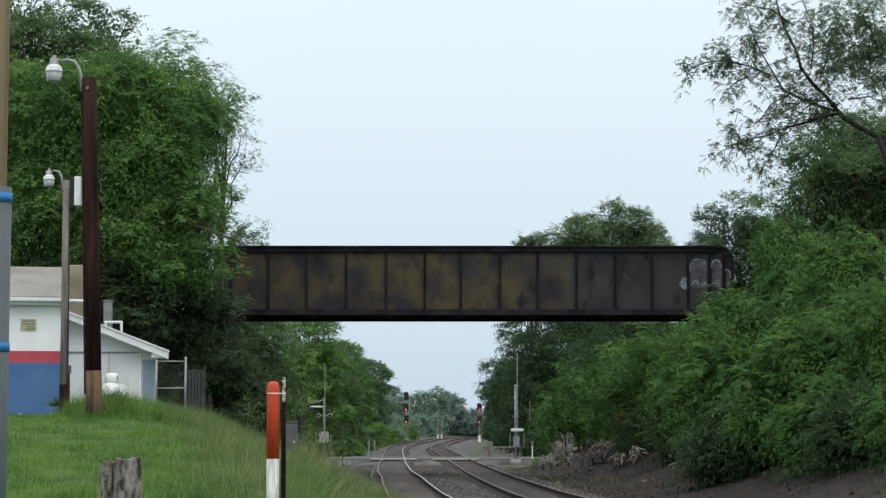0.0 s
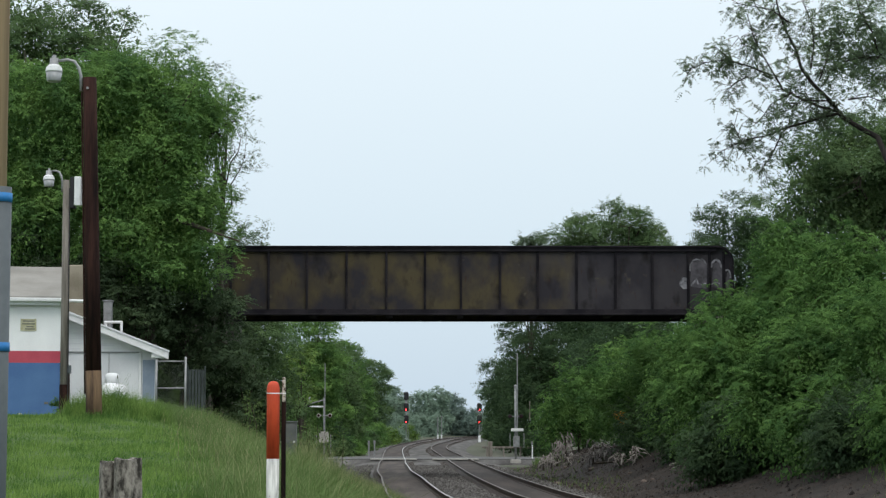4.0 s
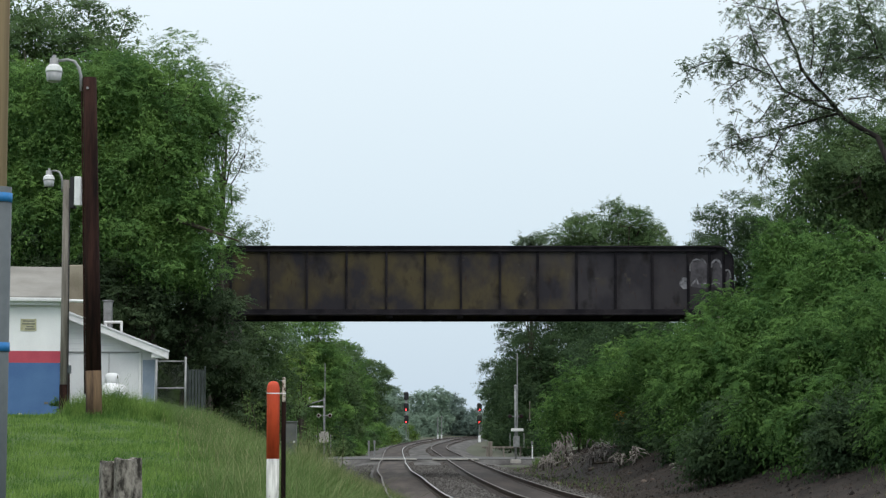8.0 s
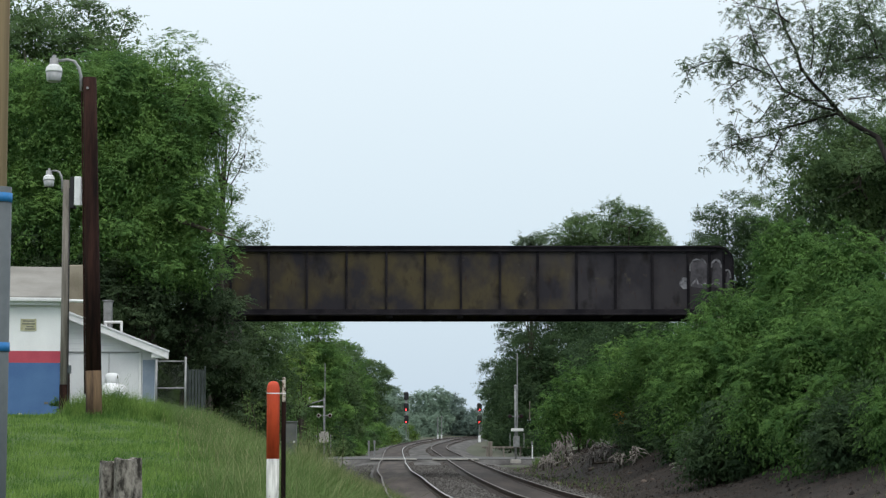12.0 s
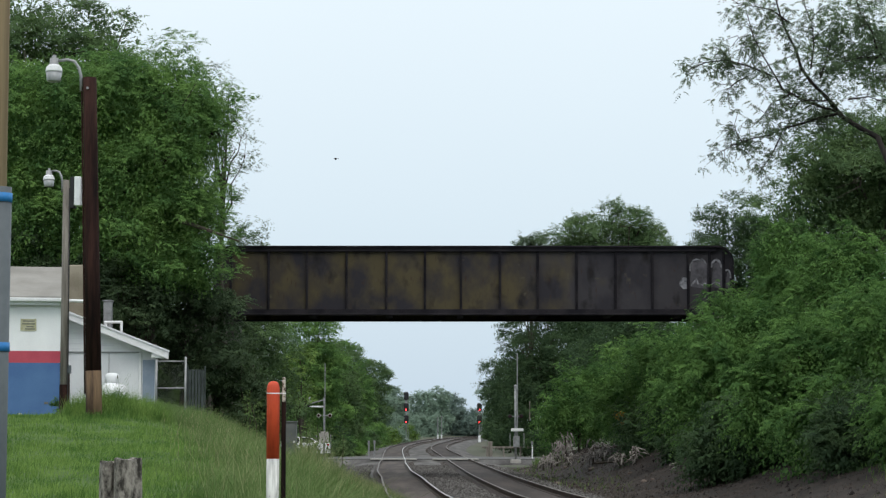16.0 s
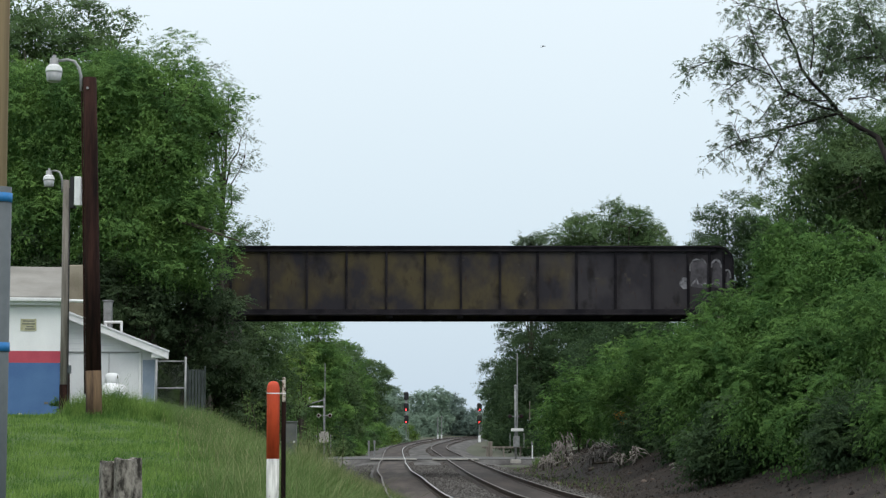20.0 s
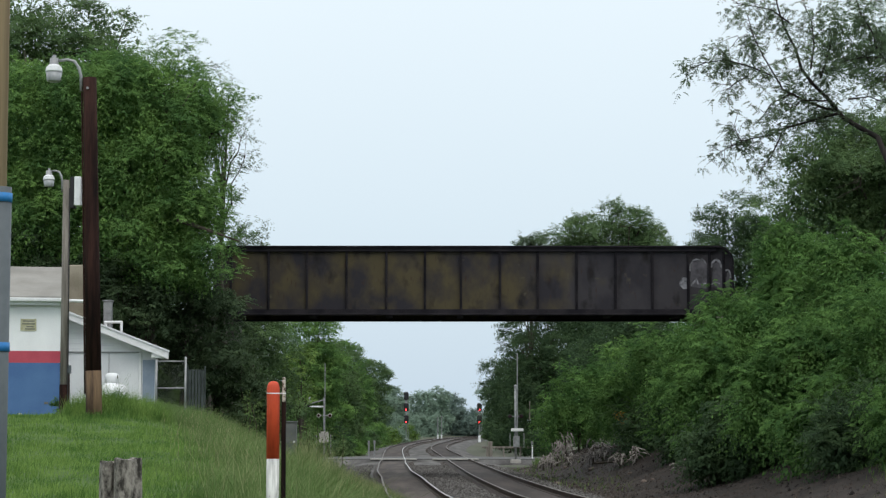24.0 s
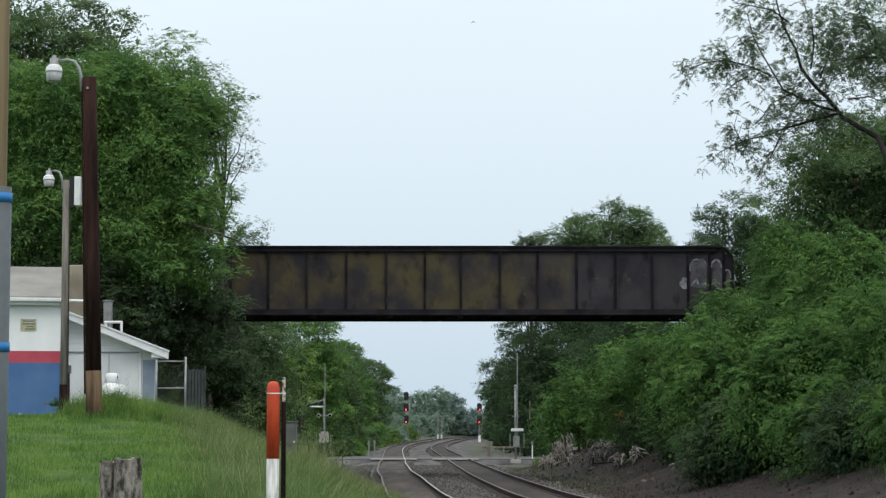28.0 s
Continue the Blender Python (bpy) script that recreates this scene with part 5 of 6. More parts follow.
# ------------------------------------------------------------------ plants
def make_trees():
    # large tree over the building, in front of the bridge's end
    t, c = tree("locust_tree", "large leafy green tree beside the bridge", (-11.2, 75.0, 2.2),
                [(0.5, 0, 11.3, 2.7, 3.0, 3.2), (1.6, 0, 11.2, 1.45, 2, 2.5), (1.7, -0.4, 9.3, 1.55, 2.6, 2.7), (-0.8, 0.3, 12.0, 2.2, 2, 2.4), (-2.8, 0, 11.0, 3.0, 3, 3.4), (-1.0, -0.6, 8.0, 3.6, 2.8, 3.4), (1.45, -0.8, 6.2, 1.9, 2.4, 2.6),
                 (-4.5, -0.2, 7.6, 2.6, 2.6, 3.6), (-4.6, 0, 11.2, 2.4, 2.4, 2.8), (-0.2, 1.2, 6.6, 2.8, 2.0, 2.4), (0.9, 0.6, 7.6, 1.8, 2.0, 2.0)], 3000, 80, 0.088, 0.42, M["leaf_a"], 11, 0.42, 16, core=0.9, low=5.2, frond=10, pieces=4, bough=(0.28, 0.46), droop=0.45, core_leaf=0.12)
    part("dead_limb", tube(bmesh.new(), [(1.6, -1.9, 7.55), (2.6, -2.0, 7.2), (3.85, -2.0, 6.75)], [0.09, 0.07, 0.03], 6), M["bark"], t, "bare dark limb")
    for i, q in enumerate(c):
        SWAY.append((q, 0.16, 4.1 + 0.5 * i, 1.7 * i))
    t, c = tree("airy_locust_tree", "thin feathery tree behind the larger crown", (-8.9, 79.0, 1.8),
                [(0.0, 0, 13.4, 0.9, 1.2, 1.5), (0.8, 0, 12.3, 0.9, 1.1, 0.9), (1.2, 0, 11.2, 0.8, 1.0, 0.7), (0.7, 0, 10.2, 0.8, 1, 0.9), (0.3, 0, 8.9, 0.8, 1, 1.0)], 210, 32, 0.075, 0.28, M["leaf_d"], 21, 0.12, 14, shell=0.3, low=2, frond=8, fork=0.6)
    SWAY.append((c[0], 0.25, 4.2, 1.0))
    tree("tall_tree", "tall dark green tree rising behind the building", (-19.2, 98.0, 0.0),
         [(0, 0, 16.0, 5.0, 4, 6.0), (-4, 0, 13, 4.5, 4, 6.0), (3.2, 0, 14.0, 2.8, 3, 5.6), (2.4, 0, 19.0, 2.2, 2.4, 4.0), (-1.4, 0, 20.0, 3.0, 3, 4.4), (-1, 0, 9.6, 4, 3, 3.5)], 1200, 66, 0.19, 0.70, M["leaf_h"], 31, 0.5, 12, core=1.2, low=4, core_leaf=0.24)
    tree("small_tree", "small tree showing over the bridge's end", (-10.4, 112.0, -0.2),
         [(0, 0, 11.6, 1.2, 1.5, 2.0), (0.2, 0, 9.8, 1.4, 1.5, 2.0)], 90, 90, 0.17, 0.6, M["leaf_d"], 41, 0.2, 8, low=3)
    # understorey beside the bridge, the canopy's shade painted into its leaf colour
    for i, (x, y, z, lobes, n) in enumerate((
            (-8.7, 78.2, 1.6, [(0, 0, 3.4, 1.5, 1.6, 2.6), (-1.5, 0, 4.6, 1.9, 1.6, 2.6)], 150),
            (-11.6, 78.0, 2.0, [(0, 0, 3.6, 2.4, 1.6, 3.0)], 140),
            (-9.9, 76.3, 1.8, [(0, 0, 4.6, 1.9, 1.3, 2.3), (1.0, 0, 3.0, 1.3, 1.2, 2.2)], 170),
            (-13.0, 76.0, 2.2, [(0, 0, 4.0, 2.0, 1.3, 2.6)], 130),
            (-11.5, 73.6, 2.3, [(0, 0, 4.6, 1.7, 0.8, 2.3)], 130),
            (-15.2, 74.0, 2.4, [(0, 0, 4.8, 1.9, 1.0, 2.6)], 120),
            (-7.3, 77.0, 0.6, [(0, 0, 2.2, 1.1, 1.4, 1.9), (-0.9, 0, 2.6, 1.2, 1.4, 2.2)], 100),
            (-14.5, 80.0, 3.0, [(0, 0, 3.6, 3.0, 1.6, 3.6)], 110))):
        tree("understorey_bush", "bush with shade-darkened green leaves under the trees by the bridge", (x, y, z), lobes, n, 90, 0.15, 0.42, M["leaf_g"], 50 + i, 0.10, 8, "bush", core=0.4, group="bushes by the bridge", low=0.1)
    tree("wall_shrub", "small green shrub against the blue wall", (-11.95, 62.9, 2.45), [(0, 0, 0.5, 0.22, 0.2, 0.4), (0.2, 0, 0.3, 0.2, 0.2, 0.3)], 26, 60, 0.07, 0.13, M["leaf_a"], 99, 0.02, 3, "shrub", low=0.0)
    # left of the line, beyond the bridge
    def line_tree(i, x, y, n, mt, lab, lobes):
        tree("roadside_tree", lab, (x, y, -0.4), lobes, int(n * 1.6), 84, 0.18 if y < 200 else 0.23, 0.60, M[mt], 70 + i, 0.22, 8, core=1.1, group="trees left of the line", low=0.2)
    line_tree(0, -11.5, 104, 230, "leaf_h", "dense green tree beyond the bridge", [(0, 0, 6.4, 3.2, 2.6, 4.8), (2.0, 0, 5.2, 1.9, 2, 3.6), (1.6, 0, 3.2, 2.0, 2, 2.8)])
    line_tree(1, -11.2, 131, 150, "leaf_a", "dense green tree near the level crossing", [(0, 0, 3.2, 1.5, 1.6, 2.6), (-1.4, 0, 4.2, 1.8, 1.6, 3.2)])
    line_tree(2, -10.9, 156, 220, "leaf_a", "green tree lining the railway", [(0.2, 0, 8.2, 2.9, 3, 4.8), (1.7, 0, 5.0, 2.2, 2, 3.8)])
    line_tree(3, -9.3, 178, 170, "leaf_h", "green tree lining the railway", [(0, 0, 5.5, 2.2, 2.4, 4.6), (0.4, 0, 2.6, 2.0, 2, 2.3)])
    line_tree(4, -10.2, 206, 170, "leaf_a", "green tree lining the railway", [(0, 0, 7.0, 2.6, 2.6, 4.4), (1.0, 0, 3.6, 2.2, 2.2, 3.0)])
    line_tree(5, -9.0, 236, 150, "leaf_h", "green tree lining the railway", [(0, 0, 6.4, 2.3, 2.4, 4.0), (0.6, 0, 3, 2.1, 2, 2.6)])
    # the two farthest trees take the haze-painted leaves
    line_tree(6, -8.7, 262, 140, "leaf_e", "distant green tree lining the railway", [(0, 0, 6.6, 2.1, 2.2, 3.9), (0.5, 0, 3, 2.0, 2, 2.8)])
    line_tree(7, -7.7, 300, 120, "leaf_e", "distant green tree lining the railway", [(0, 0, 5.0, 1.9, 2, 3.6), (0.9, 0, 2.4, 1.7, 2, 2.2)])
    line_tree(8, -11.4, 161, 190, "leaf_b", "dark green tree behind the level crossing", [(0, 0, 4.2, 2.4, 2, 4.0), (1.2, 0, 2.4, 1.8, 1.8, 2.4)])
    tree("yellow_green_bush", "light green sapling by the shaded trees", (-7.9, 112, -0.4), [(0, 0, 5.6, 0.8, 0.8, 1.2), (0.3, 0, 4.2, 0.9, 0.8, 1.2)], 50, 60, 0.2, 0.45, M["leaf_f"], 95, 0.08, 5, "bush", low=0.5)
    # low growth along both sides beyond the crossing
    for i, (x, y, r, h, mt) in enumerate(((-9.6, 149, 1.3, 2.2, "leaf_h"), (-8.3, 156, 1.0, 1.5, "leaf_h"), (-9.2, 165, 1.4, 2.6, "leaf_b"), (-8.0, 172, 1.0, 1.6, "leaf_a"), (-8.3, 186, 1.3, 2.6, "leaf_a"),
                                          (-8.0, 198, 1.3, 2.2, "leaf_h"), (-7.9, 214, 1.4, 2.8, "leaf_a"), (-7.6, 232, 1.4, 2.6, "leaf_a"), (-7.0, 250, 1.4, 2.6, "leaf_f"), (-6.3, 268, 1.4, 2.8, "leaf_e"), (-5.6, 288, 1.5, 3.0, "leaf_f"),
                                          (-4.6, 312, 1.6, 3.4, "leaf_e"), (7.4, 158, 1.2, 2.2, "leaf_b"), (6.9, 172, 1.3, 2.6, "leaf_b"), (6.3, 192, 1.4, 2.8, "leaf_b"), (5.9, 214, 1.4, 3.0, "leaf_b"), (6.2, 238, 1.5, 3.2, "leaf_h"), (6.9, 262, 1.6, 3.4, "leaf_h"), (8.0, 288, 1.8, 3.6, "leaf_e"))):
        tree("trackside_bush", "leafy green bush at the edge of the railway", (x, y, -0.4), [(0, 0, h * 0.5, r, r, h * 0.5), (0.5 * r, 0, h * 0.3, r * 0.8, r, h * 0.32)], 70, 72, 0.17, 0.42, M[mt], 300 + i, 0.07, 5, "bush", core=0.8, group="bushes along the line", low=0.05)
    # far end of the line, haze painted into the leaf colours
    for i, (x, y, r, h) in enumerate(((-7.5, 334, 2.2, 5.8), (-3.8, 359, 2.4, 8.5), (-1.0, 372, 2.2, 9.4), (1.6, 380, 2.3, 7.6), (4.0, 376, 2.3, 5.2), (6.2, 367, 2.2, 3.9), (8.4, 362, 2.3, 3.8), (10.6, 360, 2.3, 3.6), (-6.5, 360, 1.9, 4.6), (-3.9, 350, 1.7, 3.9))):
        tree("distant_tree", "distant tree with haze-paled leaves where the line curves away", (x, y, -0.4), [(0, 0, h * 0.66, r * 1.15, r, h * 0.36), (0.3, 0, h * 0.3, r * 1.25, r, h * 0.34)], 190, 60, 0.28, 0.65, M["leaf_i" if x > 0 else "leaf_e"], 110 + i, 0.22, 6, core=1.4, core_leaf=0.36, group="distant trees", low=0.1)
    # right of the line, beyond the crossing
    for i, (x, y, lobes, n, mt) in enumerate((
            (8.6, 164, [(0.9, 0, 8.4, 3.8, 3.4, 5.0), (-1.9, 0, 4.4, 2.8, 2.6, 4.0), (2.5, 0, 5.0, 3.2, 3, 4.6)], 330, "leaf_b"),
            (7.5, 200, [(0, 0, 7.0, 3.0, 3, 4.6), (-0.8, 0, 3.2, 2.4, 2.4, 3.0)], 200, "leaf_b"),
            (8.4, 245, [(0, 0, 7.0, 3.2, 3, 4.8), (-0.8, 0, 3.0, 2.6, 2.4, 3.0)], 170, "leaf_b"),
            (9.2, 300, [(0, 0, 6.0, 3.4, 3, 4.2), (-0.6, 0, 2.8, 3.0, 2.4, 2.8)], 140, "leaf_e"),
            (15.5, 150, [(0, 0, 6.0, 3.6, 3, 5.4)], 200, "leaf_b"),
            (11.6, 132, [(0, 0, 6.0, 3.5, 3, 4.6), (2.6, 0, 6.0, 3.0, 3, 4.6)], 230, "leaf_b"),
            (12.6, 172, [(0, 0, 8.6, 3.6, 3, 5.2), (-1.0, 0, 4.6, 3.2, 3, 4.6)], 230, "leaf_b"))):
        tree("roadside_tree", "dense dark green tree beyond the level crossing", (x, y, -0.4), lobes, int(n * 1.5), 84, 0.195, 0.66, M[mt], 130 + i, 0.26, 8, core=1.3, group="trees right of the line", low=0.2)
    tree("round_tree", "broad round-topped tree above the bridge", (13.2, 186.0, -0.4),
         [(0.8, 0, 14.6, 6.2, 4.5, 6.4), (5.6, 0, 16.6, 2.6, 4, 4.4), (-3.6, 0, 15.8, 2.4, 3, 4.2), (1.6, 0, 19.5, 5.2, 3.4, 3.2), (4.6, 0, 18.6, 2.6, 3, 3.0)], 950, 72, 0.22, 0.72, M["leaf_h"], 141, 0.5, 10, core=1.2, low=5)
    tree("birch_tree", "slender pale-leaved tree above the bridge", (7.6, 176.0, -0.4), [(-0.5, 0, 17.0, 1.0, 1, 2.2), (0.6, 0, 16.6, 1.3, 1.2, 2.4)], 100, 60, 0.3, 0.6, M["leaf_d"], 143, 0.18, 12, shell=0.3, low=5)
    tree("round_tree", "green tree above the bridge's rounded end", (18.4, 130.0, -0.4),
         [(0, 0, 13.4, 2.6, 2.6, 3.9), (3.0, 0, 12.6, 2.6, 2.4, 4.2), (-1.4, 0, 11.0, 2.0, 2, 3.0), (2, 0, 9.4, 3.4, 3, 3.0)], 560, 96, 0.16, 0.55, M["leaf_b"], 145, 0.35, 10, core=1.2, low=5)
    tree("roadside_bush", "yellow-green bush under the bridge's end", (9.9, 97.0, 2.0), [(0, 0, 3.2, 2.0, 1.6, 2.4), (2, 0, 3.6, 2, 1.6, 2.4)], 90, 70, 0.2, 0.55, M["leaf_a"], 147, 0.1, 6, "bush", low=0.1)
    # near right: dark tree with the airy tree in front
    t, c = tree("dark_tree", "dense dark green tree behind the bank's bushes", (17.2, 79.0, 2.4),
                [(-0.9, 0, 9.7, 2.9, 2.5, 2.8), (1.4, 0, 8.3, 3.2, 2.5, 4.2), (-2.3, 0, 7.8, 2.5, 2.2, 3.0), (-2.2, 0, 5.4, 2.7, 2.2, 2.6)], 1050, 78, 0.115, 0.46, M["leaf_h"], 151, 0.3, 12, core=1.0, low=1.0)
    SWAY.append((c[0], 0.2, 4.4, 2.0))
    # bushes on the dirt bank
    def bank_bush(i, x, y, z, n, mt, lobes):
        lab = "bright green leafy bush on the dirt bank" if mt == "leaf_c" else "low dark green bush at the foot of the bank"
        t, c = tree("bank_bush", lab, (x, y, z), lobes, int(n * 1.3), 140, 0.118, 0.60, M[mt], 160 + i, 0.07, 14, "bush", droop=0.62, core=0.9, frond=20, narrow=0.30, pieces=4, lift=0.6, core_leaf=0.10, shoots=26, group="bushes on the bank", low=-0.2, fork=0.1)
        for k, q in enumerate(c):
            SWAY.append((q, 0.8, 2.6 + 0.37 * ((i + k) % 4), 1.3 * i + 2.1 * k))
    bank_bush(0, 7.1, 107, 0.8, 170, "leaf_c", [(0, 0, 2.2, 1.6, 1.7, 2.2), (-1.1, 0, 1.4, 1.1, 1.4, 1.4), (1.5, 0, 2.7, 1.6, 1.6, 2.3)])
    bank_bush(1, 9.3, 94, 1.4, 140, "leaf_c", [(0, 0, 2.6, 1.9, 1.6, 2.4), (-1.0, 0, 1.6, 1.5, 1.4, 1.7)])
    bank_bush(2, 9.7, 77.5, 1.4, 210, "leaf_c", [(0, 0, 2.7, 1.3, 1.6, 2.3), (1.1, 0, 3.2, 1.4, 1.5, 2.3), (-0.9, 0, 1.6, 1.3, 1.4, 1.7)])
    bank_bush(3, 12.7, 74.5, 2.4, 230, "leaf_c", [(0, 0, 2.8, 1.7, 1.6, 2.4), (-0.1, 0, 5.6, 1.1, 1.2, 1.6), (-1.6, 0, 1.6, 1.2, 1.2, 1.6)])
    bank_bush(4, 9.8, 68.0, 1.3, 230, "leaf_c", [(0, 0, 2.4, 1.7, 1.6, 2.4), (-1.0, 0, 1.4, 1.3, 1.4, 1.5), (1.4, 0, 3.0, 1.5, 1.5, 2.3)])
    bank_bush(5, 12.6, 66.0, 2.2, 230, "leaf_c", [(0, 0, 2.8, 1.6, 1.6, 2.8), (0.6, 0, 4.6, 1.3, 1.3, 1.8), (1.6, 0, 3.2, 1.6, 1.4, 2.6)])
    bank_bush(6, 10.8, 60.0, 1.8, 230, "leaf_c", [(0, 0, 1.7, 1.6, 1.5, 1.9), (-1.2, 0, 0.9, 1.2, 1.2, 1.2), (1.4, 0, 2.6, 1.6, 1.5, 2.2)])
    bank_bush(7, 8.6, 84.5, 0.6, 120, "leaf_b", [(0, 0, 1.0, 1.3, 1.1, 1.3), (1.2, 0, 1.6, 1.2, 1.0, 1.4)])
    bank_bush(8, 9.4, 77.0, 0.75, 120, "leaf_b", [(0, 0, 0.9, 1.2, 1.0, 1.2), (1.2, 0, 1.4, 1.1, 1.0, 1.2)])
    bank_bush(9, 10.6, 69.5, 1.30, 120, "leaf_c", [(0, 0, 0.9, 1.2, 1.0, 1.1), (-0.9, 0, 0.6, 0.8, 0.9, 0.8)])
    bank_bush(10, 11.3, 62.5, 1.40, 130, "leaf_b", [(0, 0, 0.8, 1.2, 1.0, 1.0), (1.3, 0, 1.0, 1.0, 1.0, 1.1)])
    bank_bush(11, 11.8, 57.0, 1.55, 130, "leaf_b", [(0, 0, 0.9, 1.2, 1.0, 1.1), (1.4, 0, 1.2, 1.1, 1.0, 1.2)])
    bank_bush(13, 10.4, 56.0, 0.95, 130, "leaf_c", [(0, 0, 0.9, 1.2, 1.0, 1.2), (1.2, 0, 1.1, 1.1, 1.0, 1.2)])
    bank_bush(14, 11.6, 53.0, 1.3, 150, "leaf_b", [(0, 0, 0.8, 1.0, 0.9, 1.1), (-0.9, 0, 0.5, 0.9, 0.9, 0.9)])
    bank_bush(15, 9.3, 63.0, 0.75, 130, "leaf_b", [(0, 0, 0.9, 1.2, 1.0, 1.1), (-1.0, 0, 0.7, 0.9, 0.9, 0.9)])
    bank_bush(16, 12.4, 50.0, 1.9, 150, "leaf_c", [(0, 0, 1.0, 1.1, 0.9, 1.3), (-0.9, 0, 0.5, 0.9, 0.9, 1.0)])
    bank_bush(12, 12.6, 56.0, 2.2, 200, "leaf_c", [(0, 0, 1.7, 1.6, 1.4, 2.0), (1.2, 0, 2.8, 1.4, 1.3, 1.9)])


def make_airy_tree():
    """Open tree leaning in over the bank: long bare limbs with sparse leaf sprays."""
    base = Vector((11.6, 46.0, 2.6))
    t = thing("airy_locust_tree", "open feathery tree with thin dark limbs against the sky", "tree", base)
    rng = np.random.RandomState(77)
    bm = bmesh.new()
    tube(bm, [(0, 0, -0.3), (-0.2, 0, 2.2), (-0.9, 0, 4.4), (-1.3, 0, 5.4), (-1.68, 0, 6.35)], [0.14, 0.12, 0.10, 0.08, 0.062], 9)
    tube(bm, [(-0.7, 0, 3.8), (-0.4, 0.2, 5.4), (-0.6, 0.2, 6.9), (-0.3, 0.1, 9.4)], [0.08, 0.07, 0.05, 0.02], 8)
    part("trunk", bm, M["darkbark"], t, smooth=True)
    # limbs: across and height of both ends, and the bow
    limbs = [(-1.67, 6.33, -4.06, 9.7, 0.10), (-2.41, 6.95, -4.66, 9.1, 0.19), (-4.09, 7.74, -6.13, 7.8, -0.14), (-3.24, 7.86, -3.34, 9.52, -0.10),
             (-2.47, 6.92, -5.33, 5.95, -0.03), (-3.82, 6.45, -4.41, 5.5, 0.05), (-2.88, 7.13, -3.93, 6.8, -0.17), (-3.63, 7.33, -4.4, 6.68, -0.12),
             (-0.6, 6.9, -2.2, 9.5, 0.03), (-1.52, 8.19, -2.51, 8.04, -0.08), (-2.41, 7.15, -1.48, 7.07, 0.0), (-2.98, 7.68, -2.44, 9.04, -0.02),
             (-4.56, 7.8, -5.08, 7.45, 0.05), (-4.96, 7.95, -5.36, 8.33, -0.10), (-3.72, 8.92, -4.94, 9.46, -0.08), (-4.4, 8.39, -4.8, 8.75, 0.0), (-4.69, 6.22, -4.95, 6.6, 0.0)]
    sprays = []
    for k, (xa, za, xb, zb, bow) in enumerate(limbs):
        br = bmesh.new()
        ph = 1.7 * k
        dx, dz = xb - xa, zb - za
        n = max(3, int(math.hypot(dx, dz) / 0.42) + 1)
        pts = []
        for i in range(n):
            u = i / (n - 1)
            b = 4 * bow * u * (1 - u)
            pts.append(np.array((xa + dx * u - dz * b, 0.35 * math.sin(ph + 0.5 * i), za + dz * u + dx * b)) + (rng.normal(scale=0.03, size=3) if 0 < i < n - 1 else 0))
        r0 = 0.06 if k == 0 else 0.030 if k in (1, 4, 8) else 0.016
        tube(br, pts, [r0 * (1 - 0.85 * i / (n - 1)) + 0.004 for i in range(n)], 6, cap=False)
        for i in range(1, n):
            bare = k == 0 and i < 3
            for j in range(1 if bare else 7):
                a = pts[i - 1] + (pts[i] - pts[i - 1]) * rng.uniform()
                d = rng.normal(size=3) * np.array([0.8, 0.6, 0.8]) + (pts[i] - pts[i - 1]) * 0.9
                d *= rng.uniform(0.18, 0.55) / np.linalg.norm(d)
                b = a + d * 0.55 + rng.normal(scale=0.03, size=3)
                c = a + d + np.array([0, 0, -0.06])
                tube(br, [a, b, c], [0.008, 0.006, 0.003], 4, cap=False)
                for q in (b, c):
                    sprays.append((*(q + rng.normal(scale=0.04, size=3)), 0.19 * rng.uniform(0.7, 1.3), *(0.5 * d / np.linalg.norm(d))))
        part("limb", br, M["darkbark"], t, smooth=True)
    extra = clumps_in([(-1.5, 0, 8.9, 1.2, 1.0, 1.0), (-2.6, 0.2, 9.2, 0.8, 0.6, 0.6), (-2.4, 0.2, 8.4, 0.7, 0.5, 0.6), (0.6, 0, 8.4, 1.4, 1.2, 2.0)], 420, 79, 0.20, 0.2)
    v, soft = frond_cloud(sprays + extra, 4, 10, 0.060, 78, 0.5, 0.42, 0.1)
    crown = quads_object("crown", v, M["leaf_d"], soft)
    crown.parent = t
    SWAY.append((crown, 0.35, 3.6, 0.4))
    t, c = tree("locust_tree", "fuller green tree behind the airy limbs", (12.4, 51.0, 2.6),
                [(-1.9, 0, 9.4, 1.2, 1.2, 1.2), (-0.6, 0, 8.7, 1.0, 1, 1.0), (0, 0, 9.6, 1.6, 1.4, 1.8)], 620, 64, 0.07, 0.30, M["leaf_h"], 83, 0.2, 8, shell=0.3, low=4, frond=8)
    SWAY.append((c[0], 0.3, 3.9, 1.4))


